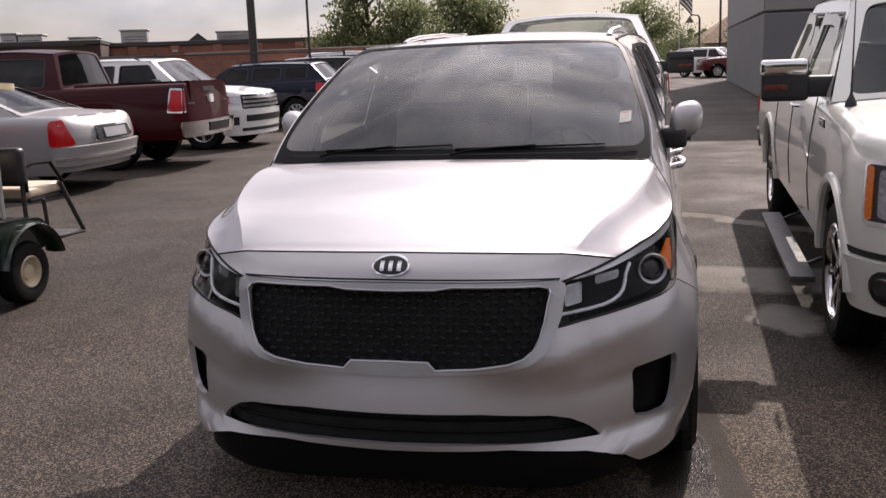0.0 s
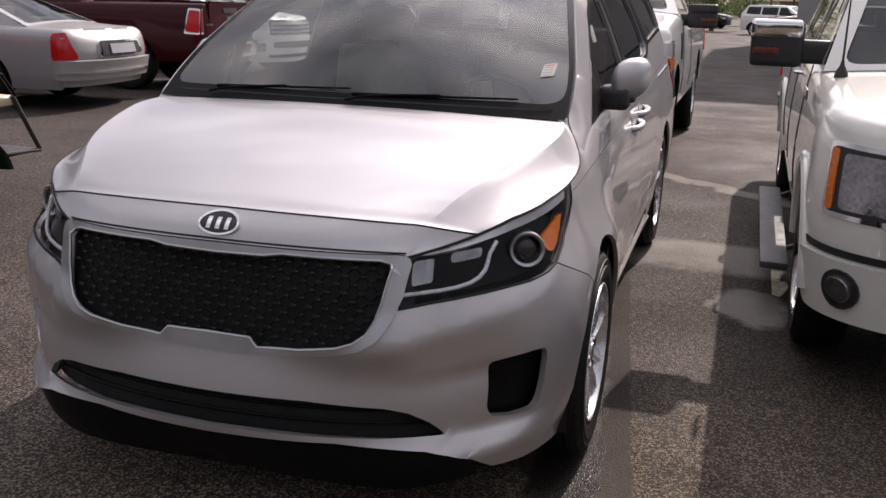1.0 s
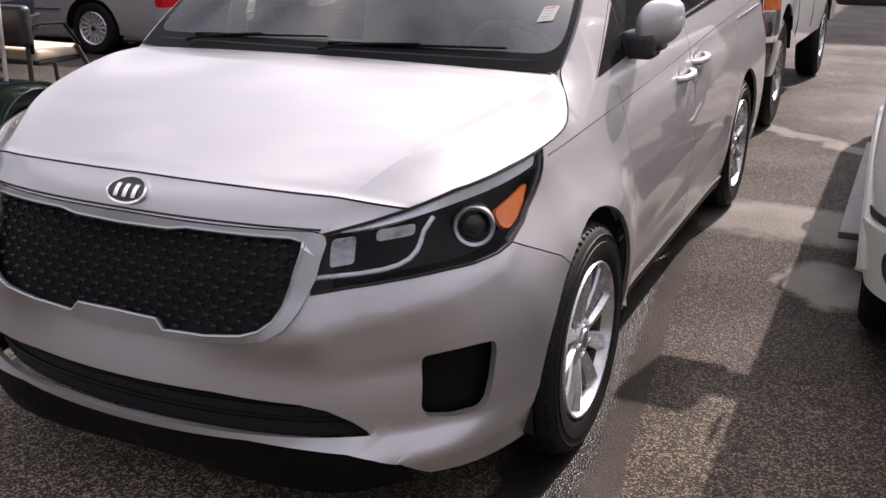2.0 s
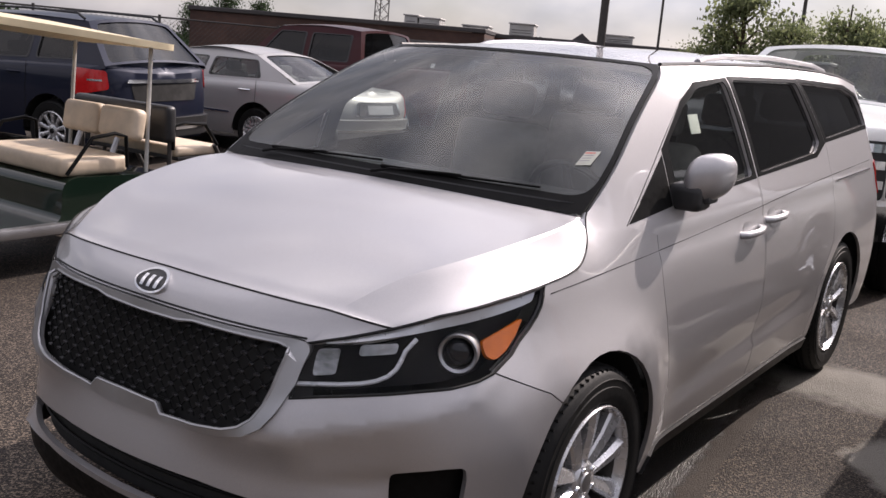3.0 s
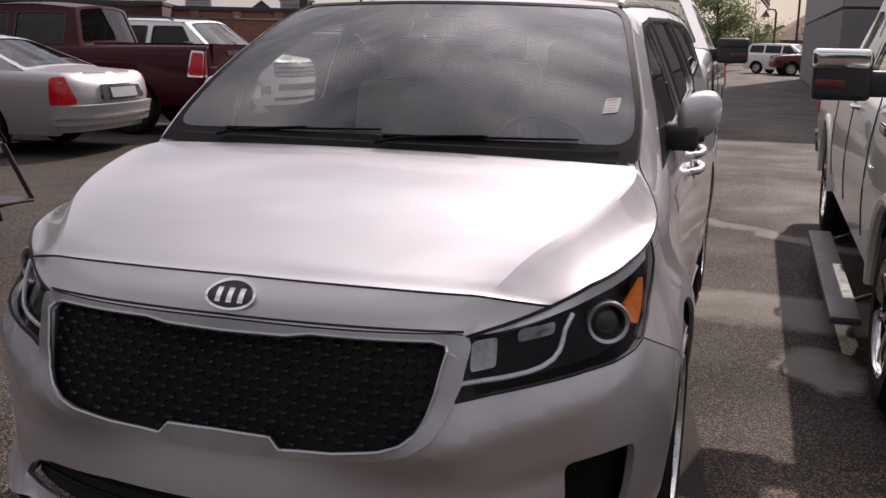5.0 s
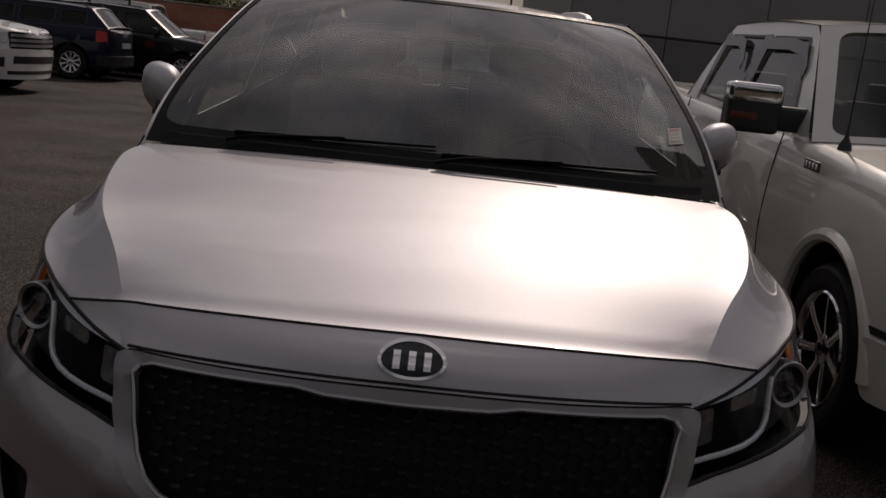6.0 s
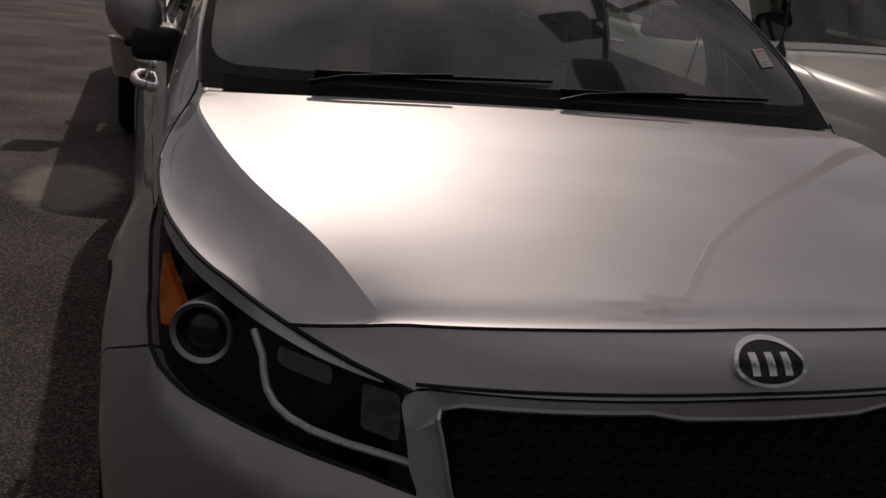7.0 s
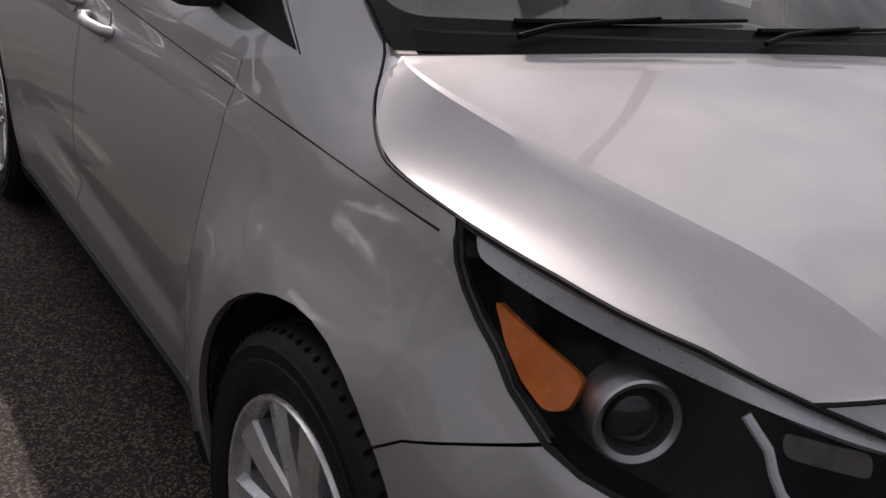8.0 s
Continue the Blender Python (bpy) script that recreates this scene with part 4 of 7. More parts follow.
part("sticker", bm, PAPER, white_truck)

car("sedan", "silver four-door luxury sedan with red tail lamps", "car", stand(-11.82, 8.05, -84), 5.47, 0.98,
    [(0, 0.72), (0.3, 0.86), (1.6, 0.97), (3.2, 1.0), (4.4, 1.02), (5.25, 1.0), (5.47, 0.93)], GOLD, (1.05, 4.05), 0.33,
    (1.55, 2.40, 3.78, 4.66, 1.36, 0.86, 0.66), ((1.9, 2.95), (3.05, 4.02)), group="parked cars", spokes=16, handle_mat=CHROME, rake=0.2, fine=0.7, dome=0.07, shoulder=0.12,
    lamps=(("tail_lamp", REDLENS, "rear", rounded([(0.58, 0.64), (1.04, 0.62), (1.04, 0.95), (0.76, 0.965)], 0.05), 0.012), ("headlight", LAMP, "front", rect(0.5, 0.9, 0.58, 0.74), 0.01),
           ("plate_surround", CHROME, "rear", rounded([(-0.30, 0.66), (0.30, 0.66), (0.27, 0.86), (-0.27, 0.86)], 0.04), 0.02), ("plate_recess", PLASTIC, "rear", rounded([(-0.26, 0.68), (0.26, 0.68), (0.24, 0.84), (-0.24, 0.84)], 0.03), 0.026), ("number_plate", PLATE, "rear", rect(-0.15, 0.15, 0.70, 0.82), 0.034)),
    bumpers=(("rear_bumper", GOLD, "rear", rounded([(-1.0, 0.38), (1.0, 0.38), (1.0, 0.62), (-1.0, 0.62)], 0.04), 0.07), ("bumper_strip", CHROME, "rear", rect(-0.95, 0.95, 0.46, 0.485), 0.085), ("side_strip", CHROME, "side", rect(1.5, 3.6, 0.55, 0.57), 0.012)))
car("pickup_truck", "dark red crew cab pickup truck with chrome rear bumper", "pickup truck", stand(-12.67, 10.93, -83.5), 6.3, 1.0,
    [(0, 1.08), (0.15, 1.16), (0.9, 1.2), (1.75, 1.24), (4.2, 1.30), (6.3, 1.33)], MAROON, (0.95, 4.95), 0.41,
    (1.65, 2.35, 4.02, 4.17, 1.85, 0.92, 0.76), ((1.95, 2.95), (3.05, 3.9)), sill=0.46, side=PK_SIDE, nose=0.4, tail=0.12, bed=(4.32, 6.22, 0.78), group="parked pickup trucks", glass=TINT, rim_mat=CHROME, spokes=6, handles=True, rake=0.1, fine=0.7, dome=0.05,
    lamps=(("lamp_surround", CHROME, "rear", rounded([(0.79, 0.88), (0.99, 0.88), (0.99, 1.25), (0.82, 1.25)], 0.02), 0.008), ("tail_lamp", REDLENS, "rear", rounded([(0.815, 0.905), (0.975, 0.905), (0.975, 1.225), (0.845, 1.225)], 0.02), 0.016), ("side_lamp_surround", CHROME, "side", rounded([(5.90, 0.88), (6.16, 0.87), (6.16, 1.25), (5.96, 1.26)], 0.03), 0.008), ("side_lamp", REDLENS, "side", rounded([(5.93, 0.91), (6.15, 0.90), (6.15, 1.22), (5.98, 1.23)], 0.03), 0.016), ("tailgate_badge", CHROME, "rear", rounded([(-0.06, 1.0), (0.06, 1.0), (0.08, 1.13), (-0.08, 1.13)], 0.03), 0.012), ("tailgate_handle", PLASTIC, "rear", rect(-0.14, 0.14, 1.19, 1.26), 0.012),
           ("name_bar", CHROME, "rear", rect(0.42, 0.68, 1.0, 1.03), 0.008)),
    bumpers=(("rear_bumper", CHROME, "rear", rounded([(-1.03, 0.50), (1.03, 0.50), (1.03, 0.74), (-1.03, 0.74)], 0.05), 0.10), ("plate_recess", PLASTIC, "rear", rect(-0.22, 0.22, 0.56, 0.70), 0.112)))
car("suv", "large white sport utility vehicle with bright barred grille", "suv", stand(-6.92, 15.0, 90), 5.3, 1.0,
    [(0, 1.02), (0.15, 1.08), (1.3, 1.17), (3.0, 1.22), (5.1, 1.28), (5.3, 1.2)], WHITE, (0.95, 4.0), 0.41,
    (1.35, 2.05, 4.7, 5.15, 1.72, 0.92, 0.75), ((1.75, 2.7), (2.8, 3.7), (3.8, 4.7)), sill=0.36, group="parked cars", rails=True, glass=TINT, spokes=6,
    lamps=(("headlight", LAMP, "front", rounded([(0.60, 0.84), (1.05, 0.87), (1.05, 1.01), (0.60, 1.01)], 0.03), 0.01), ("grille", GLOSSBLK, "front", rounded([(-0.55, 0.76), (0.55, 0.76), (0.58, 1.03), (-0.58, 1.03)], 0.03), 0.012), ("fog_lamp", PLASTIC, "front", rounded([(0.66, 0.46), (0.95, 0.46), (0.97, 0.60), (0.66, 0.62)], 0.02), 0.055), ("lower_grille", PLASTIC, "front", rect(-0.5, 0.5, 0.52, 0.64), 0.055), ("air_intake", PLASTIC, "front", rect(-0.6, 0.6, 0.34, 0.40), 0.055)),
    bumpers=tuple(("grille_bar", SATIN, "front", rect(-0.54, 0.54, z, z + 0.045), 0.03) for z in (0.79, 0.87, 0.95)) + (("front_bumper", WHITE, "front", rounded([(-1.04, 0.26), (1.04, 0.26), (1.08, 0.74), (-1.08, 0.74)], 0.06), 0.05),))
car("suv", "dark blue compact suv with red tail lamps", "suv", stand(-11.83, 4.84, -80), 4.75, 0.92,
    [(0, 0.85), (0.2, 0.95), (1.2, 1.05), (3.0, 1.12), (4.55, 1.16), (4.75, 1.10)], BLUE, (0.95, 3.8), 0.36,
    (1.2, 2.0, 4.15, 4.6, 1.62, 0.85, 0.66), ((1.6, 2.5), (2.6, 3.4), (3.5, 4.1)), glass=TINT, group="parked cars", rails=True, spokes=10,
    lamps=(("tail_lamp", REDLENS, "rear", rounded([(0.56, 0.90), (1.08, 0.82), (1.12, 1.12), (0.60, 1.10)], 0.04), 0.014), ("lamp_bar", LAMP, "rear", rect(0.66, 0.92, 0.985, 1.005), 0.02), ("tailgate_strip", CHROME, "rear", rounded([(-0.36, 0.97), (0.36, 0.97), (0.34, 1.01), (-0.34, 1.01)], 0.01), 0.02), ("plate_recess", DARK, "rear", rounded([(-0.28, 0.76), (0.28, 0.76), (0.32, 0.96), (-0.32, 0.96)], 0.03), 0.006)),
    bumpers=(("rear_bumper", PLASTIC, "rear", rounded([(-0.95, 0.34), (0.95, 0.34), (0.95, 0.56), (-0.95, 0.56)], 0.05), 0.05), ("bumper_strip", CHROME, "rear", rect(-0.5, 0.5, 0.42, 0.45), 0.06)))
SUV = dict(top=[(0, 0.9), (0.2, 1.0), (1.2, 1.1), (3.0, 1.15), (4.55, 1.18), (4.75, 1.12)], axles=(0.95, 3.8), wheel_r=0.37, cabin=(1.2, 2.0, 4.15, 4.6, 1.70, 0.86, 0.68), posts=((1.6, 2.5), (2.6, 3.4), (3.5, 4.1)))
TAILS = (("tail_lamp", REDLENS, "rear", rounded([(0.62, 0.90), (0.98, 0.86), (0.98, 1.12), (0.66, 1.10)], 0.03), 0.012), ("number_plate", PLATE, "rear", rect(-0.15, 0.15, 0.76, 0.88), 0.012), ("rear_bumper", PLASTIC, "rear", rect(-0.94, 0.94, 0.36, 0.58), 0.05))
NOSES = (("headlight", LAMP, "front", rounded([(0.50, 0.72), (0.98, 0.76), (0.98, 0.88), (0.52, 0.84)], 0.03), 0.01), ("grille", PLASTIC, "front", rounded([(-0.42, 0.52), (0.42, 0.52), (0.48, 0.80), (-0.48, 0.80)], 0.04), 0.012), ("grille_bar", CHROME, "front", rect(-0.44, 0.44, 0.66, 0.69), 0.02), ("front_bumper", PLASTIC, "front", rect(-0.90, 0.90, 0.30, 0.42), 0.03))
car("suv", "dark blue suv with red tail lamps and tinted glass", "suv", stand(-12.1, 20.9, -90), 4.75, 0.95, paint_mat=BLUE, lamps=TAILS, glass=TINT, group="parked cars", rails=True, **{**SUV, "cabin": (1.2, 2.0, 4.15, 4.6, 1.57, 0.86, 0.68)})
car("suv", "black suv standing nose to the aisle", "suv", stand(-5.6, 23.6, 90), 4.75, 0.95, paint_mat=BLACK, lamps=NOSES, glass=TINT, group="parked cars", **SUV)
car("pickup_truck", "white pickup truck seen by its tailgate", "pickup truck", stand(-12.4, 26.4, -90), 5.8, 1.0, [(0, 1.08), (0.15, 1.16), (0.9, 1.2), (1.75, 1.24), (4.2, 1.30), (5.8, 1.33)], WHITE, (0.95, 4.5), 0.41,
    (1.65, 2.35, 4.08, 4.22, 1.88, 0.92, 0.76), ((1.95, 2.95), (3.05, 3.9)), sill=0.46, side=PK_SIDE, nose=0.4, tail=0.12, bed=(4.36, 5.72, 0.78), group="parked pickup trucks", lamps=(("tail_lamp", REDLENS, "rear", rect(0.82, 0.98, 0.9, 1.24), 0.012), ("rear_bumper", CHROME, "rear", rect(-1.0, 1.0, 0.5, 0.7), 0.08)))
for y, p_mat, lab in ((32.6, BLACK, "black suv nose to the aisle beyond the pier"), (36.2, GREYP, "grey suv nose to the aisle beyond the pier"), (40.0, GOLD, "pale silver suv nose to the aisle beyond the pier"), (44.0, BLACK, "black suv nose to the aisle under the trees")):
    car("suv", lab, "suv", stand(-5.7, y, 90), 4.75, 0.95, paint_mat=p_mat, lamps=NOSES, glass=TINT, group="parked cars", **SUV)
car("minivan", "white minivan far back in the lot", "minivan", stand(5.4, 59.5, 62), 5.0, 0.97, [(0, 0.9), (0.2, 1.0), (1.0, 1.14), (3.0, 1.18), (4.8, 1.2), (5.0, 1.1)], WHITE, (0.95, 3.95), 0.35,
    (1.0, 2.0, 4.5, 4.85, 1.72, 0.88, 0.70), ((1.5, 2.4), (2.5, 3.5), (3.6, 4.5)), glass=TINT, group="parked cars", lamps=NOSES)
car("pickup_truck", "red pickup truck far back in the lot", "pickup truck", stand(2.2, 57.2, -78), 5.6, 0.98, [(0, 1.0), (0.15, 1.08), (0.9, 1.14), (1.75, 1.18), (4.2, 1.22), (5.6, 1.24)], RED, (0.95, 4.4), 0.38,
    (1.65, 2.35, 3.2, 3.5, 1.75, 0.90, 0.74), ((1.95, 3.1),), sill=0.42, side=PK_SIDE, nose=0.4, tail=0.12, bed=(3.7, 5.5, 0.76), group="parked pickup trucks")
car("suv", "black suv far back in the lot", "suv", stand(-0.2, 77.0, 75), 4.75, 0.95, paint_mat=BLACK, lamps=NOSES, glass=TINT, group="parked cars", **SUV)
# ---- the silver minivan ----
VAN_W = [(0.18, 0.915), (0.33, 0.955), (0.50, 0.980), (0.65, 0.988), (0.80, 0.984), (0.92, 0.972), (1.02, 0.955), (1.07, 0.938), (1.12, 0.930), (1.22, 0.895), (1.40, 0.828), (1.56, 0.760), (1.65, 0.712), (1.70, 0.655)]
VAN_NOSE = [(0.20, -0.07), (0.30, -0.15), (0.40, -0.188), (0.50, -0.178), (0.62, -0.152), (0.75, -0.125), (0.92, -0.085), (0.97, -0.072), (1.003, -0.052), (1.036, 0.0)]
VAN_FULL = [(0.25, 0.36), (0.33, 0.40), (0.41, 0.56), (0.50, 0.50), (0.60, 0.42), (0.735, 0.36), (0.86, 0.32), (0.94, 0.34), (0.99, 0.46), (1.036, 0.58)]
VAN_CORNER = [(0.25, -0.24), (0.33, -0.22), (0.41, 0.04), (0.50, 0.0), (0.60, -0.05), (0.735, -0.10), (0.86, -0.09), (0.94, -0.08), (0.99, 0.04), (1.06, 0.10)]
VAN_A, VAN_Y0, VAN_Y1, VAN_C = 1.35, 0.72, 4.55, 1.15
AXLE_F, AXLE_R, HUB = 0.855, 3.905, 0.385


VAN_CREASE = [(0.0, 0.631), (0.21, 0.640), (0.285, 0.652), (0.40, 0.668), (0.532, 0.685), (0.63, 0.706), (0.70, 0.724), (0.769, 0.740), (0.841, 0.759), (0.915, 0.778), (0.997, 0.805), (1.053, 0.826), (1.10, 0.853), (1.3, 0.93)]
VAN_LIP = [(0.0, 0.392), (0.66, 0.397), (0.74, 0.395), (0.88, 0.396), (0.962, 0.407), (1.05, 0.43), (1.12, 0.45)]
VAN_FOLD = [(0.50, 0.572), (0.594, 0.581), (0.679, 0.593), (0.764, 0.604), (0.823, 0.613)]


def fade(x, a, b):
    """0 at a, 1 at b."""
    t = min(1.0, max(0.0, (x - a) / (b - a)))
    return t * t * (3 - 2 * t)


def van_relief(s, z):
    """The bumper's folds: a crease under the head lamp, a lip under the intake and a short fold beside the fog recess."""
    d = z - spline(VAN_CREASE, s)
    e = math.hypot(d, 0.010) - 0.010
    r = 0.017 * (max(0.0, 1 - e / 0.090) if d > 0 else math.exp(-e / 0.055)) * fade(s, 0.12, 0.45) * fade(s, 1.20, 1.0)
    r += 0.024 * fade(s, 0.80, 0.98) * fade(s, 1.32, 1.12) * fade(z, 0.26, 0.44) * fade(z, 0.85, 0.60)
    r += 0.024 * fade(s, 0.68, 0.54) * fade(s, 0.18, 0.48) * fade(z, 0.55, 0.70) * fade(z, 1.0, 0.93)
    d = z - spline(VAN_LIP, s)
    r -= 0.008 * fade(d, -0.018, 0.022) * math.exp(-max(0.0, d) / 0.06) * fade(s, 0.45, 0.62) * fade(s, 1.16, 1.0)
    d = spline(VAN_FOLD, s) - z
    r -= 0.012 * fade(d, -0.02, 0.03) * math.exp(-max(0.0, d - 0.02) / 0.05) * fade(s, 0.50, 0.74) * fade(s, 0.95, 0.8)
    return r


def van_half(z):
    return spline(VAN_W, z)


def van_flare(y, z):
    """How far the wings stand out round the wheels, the front ones most."""
    w = 0.0
    for c, rise in ((AXLE_F, 0.056), (AXLE_R, 0.008)):
        d = max(0.0, math.hypot(y - c, z - HUB) - 0.47)
        w += rise * math.exp(-((d / 0.15) ** 2)) * fade(z, 1.0, 0.74)
    return w


def van_pt(s, z, out=0.0):
    """The van's outer skin: s runs from the nose's middle round the corner and along the side; z is the height."""
    if s < 1.34 and z < 0.92:
        out += van_relief(s, z)
    y = max(VAN_Y0, VAN_Y0 + s - VAN_A)
    w = van_half(z) + out + van_flare(y, z)
    if s >= VAN_A:
        if y <= VAN_Y1:
            w -= 0.05 * min(1.0, max(0.0, (z - 1.08) / 0.14)) * max(0.0, 1 - max(0.0, (y - 0.95) / 0.35)) ** 2 if y < 1.3 else 0.0
            d = z - lerp(0.41, 0.53, (y - 1.4) / 2.1) - 0.035
            w -= 0.018 * math.exp(-((d / (0.10 if d > 0 else 0.028)) ** 2)) * fade(y, 1.35, 1.75) * fade(y, 3.75, 2.8)
            return (w, y, z)
        t = min(1.0, (y - VAN_Y1) / VAN_C)
        k, y0 = 1 - t, 4.95 - 0.14 * max(0.0, z - 0.9) ** 1.2 + out
        p = ((0.0, y0), (0.72 * w, y0), (w, y0 - 0.10), (w, VAN_Y1))
        t = k
    else:
        t = s / VAN_A
        y0 = spline(VAN_NOSE, z) - out
        p = ((0.0, y0), (spline(VAN_FULL, z) * w, y0), (w, spline(VAN_CORNER, z) - out * 0.5), (w, VAN_Y0))
    c = ((1 - t) ** 3, 3 * t * (1 - t) ** 2, 3 * t * t * (1 - t), t**3)
    return (sum(a * q[0] for a, q in zip(c, p)), sum(a * q[1] for a, q in zip(c, p)), z)


def van_sx(x, z):
    """s on the nose where the skin is x out from the middle."""
    a, b = 0.0, VAN_A
    for _ in range(30):
        m = (a + b) / 2
        a, b = (m, b) if van_pt(m, z)[0] < x else (a, m)
    return a


def van_sy(y, z):
    """s on the nose's corner where the skin is at y."""
    if y >= VAN_Y0:
        return VAN_A + y - VAN_Y0
    a, b = 0.0, VAN_A
    for _ in range(30):
        m = (a + b) / 2
        a, b = (m, b) if van_pt(m, z)[1] < y else (a, m)
    return a


van = thing("minivan", "silver minivan with black grille and alloy wheels, parked on asphalt", "minivan", TILT)


def nose(pts):
    """Outline points given as (x, z) on the nose, as (s, z)."""
    return [(van_sx(x, z), z) for x, z in pts]


def flank(pts):
    """Outline points given as (y, z) on the corner or side, as (s, z)."""
    return [(van_sy(y, z), z) for y, z in pts]


def skin(name, outline, mat, side=1, out=0.0, holes=(), step=0.05, thick=0.0, edge=None, parent=None, label=""):
    """A panel laid on the van's skin. side 0: both halves in one mesh."""
    bm = bmesh.new()
    sheet(bm, outline, lambda s, z: (lambda q: ((side or 1) * q[0], q[1], q[2]))(van_pt(s, z, out)), holes, step, thick, side == 0, edge)
    if side < 0 and not thick:
        bmesh.ops.reverse_faces(bm, faces=bm.faces)
    if side == 0:
        bmesh.ops.remove_doubles(bm, verts=[v for v in bm.verts if abs(v.co.x) < 0.004], dist=0.004)
    return part(name, bm, mat, parent or van, label)


def arc(cy, r, a0, a1, n=18, cz=HUB):
    return [(cy - r * math.cos(radians(a)), cz + r * math.sin(radians(a))) for a in np.linspace(a0, a1, n)]


ARCH = 0.44
S_END = VAN_A + VAN_Y1 - VAN_Y0 + VAN_C
CREST = [(0.0, 1.036), (0.30, 1.033), (0.57, 1.023), (0.65, 1.011), (0.75, 0.987)]
GRILLE = nose([(0, 0.923), (0.159, 0.926), (0.217, 0.935), (0.50, 0.931), (0.53, 0.922), (0.538, 0.90), (0.523, 0.818), (0.51, 0.77), (0.488, 0.73), (0.455, 0.704), (0.407, 0.687), (0.295, 0.669), (0.16, 0.659), (0.135, 0.686), (0, 0.688)])
FRAME_OUT = nose([(0, 0.950), (0.545, 0.947), (0.566, 0.944), (0.580, 0.936), (0.584, 0.920), (0.574, 0.835), (0.548, 0.76), (0.52, 0.715), (0.475, 0.685), (0.40, 0.665), (0.295, 0.652), (0.15, 0.643), (0, 0.640)])
INTAKE = nose([(0, 0.510), (0.313, 0.511), (0.54, 0.495), (0.605, 0.478), (0.661, 0.444), (0.701, 0.399), (0.497, 0.402), (0.254, 0.403), (0, 0.399)])
FOG = rounded(nose([(0.811, 0.611), (0.866, 0.622), (0.925, 0.630), (0.954, 0.627), (0.957, 0.591), (0.950, 0.505), (0.938, 0.443), (0.922, 0.422), (0.869, 0.419), (0.819, 0.431), (0.807, 0.462), (0.809, 0.536)]), 0.014)
LAMP_LOW = flank([(0.342, 0.867), (0.290, 0.853), (0.215, 0.841)]) + nose([(0.845, 0.836), (0.75, 0.823), (0.675, 0.812), (0.570, 0.795)])
LAMP_TOP = nose([(0.577, 0.938), (0.657, 0.960), (0.745, 0.987)])
LAMP_OUT = flank([(0.245, 1.022), (0.42, 1.050), (0.606, 1.067), (0.574, 1.016), (0.510, 0.961), (0.422, 0.904)])

# bumper cover with the bar over the grille
fascia = [(0, 0.379)] + nose([(0.404, 0.385), (0.66, 0.362), (0.725, 0.345), (0.782, 0.322), (0.83, 0.272), (0.90, 0.254)]) + flank([(0.43, 0.240)])
fascia += flank(arc(AXLE_F, ARCH, -18, 53, 12))
fascia += flank([(0.537, 0.776), (0.452, 0.815)]) + LAMP_LOW + LAMP_TOP + nose([(x, spline(CREST, x)) for x in (0.66, 0.57, 0.45, 0.3, 0.15)]) + [(0, 1.036)]
bm = bmesh.new()
# the openings on the middle line are part of the outline
mid = [(0, 1.036), (0, 0.950)] + FRAME_OUT[1:-1] + [(0, 0.640), (0, 0.510)] + INTAKE[1:-1] + [(0, 0.399)]
folds = [[(q, spline(VAN_CREASE, q)) for q in np.linspace(0.02, 1.07, 34)], [(q, spline(VAN_LIP, q) + 0.008) for q in np.linspace(0.72, 1.08, 10)], [(q, spline(VAN_LIP, q) - 0.006) for q in np.linspace(0.66, 1.08, 12)]]
sheet(bm, fascia[:-1] + mid, van_pt, [FOG], 0.022, 0.0, True, 0.020, folds)
bmesh.ops.remove_doubles(bm, verts=[v for v in bm.verts if abs(v.co.x) < 0.003], dist=0.003)
bmesh.ops.recalc_face_normals(bm, faces=bm.faces)
bm.normal_update()
if sum(f.normal.y for f in bm.faces if abs(f.calc_center_median().x) < 0.5) > 0:
    bmesh.ops.reverse_faces(bm, faces=bm.faces)
bm.normal_update()
thicken(bm, bm.faces[:], 0.022)
part("bumper_cover", bm, SILVER, van)
# seam between the bar and the bumper
bm = bmesh.new()
for sx in (1, -1):
    tube(bm, [(sx * p[0], p[1], p[2]) for p in (van_pt(van_sx(x, 0.957), 0.957 - 0.008 * (x / 0.57) ** 3, 0.0008) for x in np.linspace(0, 0.575, 16))], 0.0032, 5)
part("panel_seam", bm, DARK, van)

# grille: surround, lattice and dark back
bm = bmesh.new()
gin = GRILLE[::-1]
ringp = [(0, 0.950)] + FRAME_OUT[1:-1] + [(0, 0.640)] + gin
sheet(bm, ringp, lambda s, z: van_pt(s, z, 0.014), (), 0.03, 0.018, True, 0.02)
grille = group_part("grille", van)
part("surround", bm, SATIN, grille, "satin silver grille surround")
for nm, path, r, proud, mat in (("inner_lip", [(0, 0.923)] + GRILLE[1:-1] + [(0, 0.688)], 0.0055, 0.010, SATIN), ("frame_seam", FRAME_OUT[4:] + [(0, 0.640)], 0.003, 0.001, DARK)):
    path = dense(path, 0.02, False)
    for sx in (1, -1):
        bm = bmesh.new()
        tube(bm, [(sx * q[0], q[1], q[2]) for q in (van_pt(a, b, proud) for a, b in path)], r, 6)
        part(nm, bm, mat, grille)
bm = bmesh.new()
sheet(bm, [(0, 0.96)] + nose([(0.62, 0.955), (0.62, 0.60), (0.4, 0.56)]) + [(0, 0.55)], lambda s, z: van_pt(s, z, -0.035), (), 0.08, 0.0, True)
part("backing", bm, DARK, grille)
bm = bmesh.new()
box(bm, (-0.60, 0.08, 0.42), (0.60, 0.30, 0.93), 0.03)
part("radiator_block", bm, DARK, grille)
bm, knobs = bmesh.new(), bmesh.new()
poly = np.array([(0, 0.93)] + GRILLE[1:-1] + [(0, 0.68)])
PITCH, RISE = 0.052, 0.0245
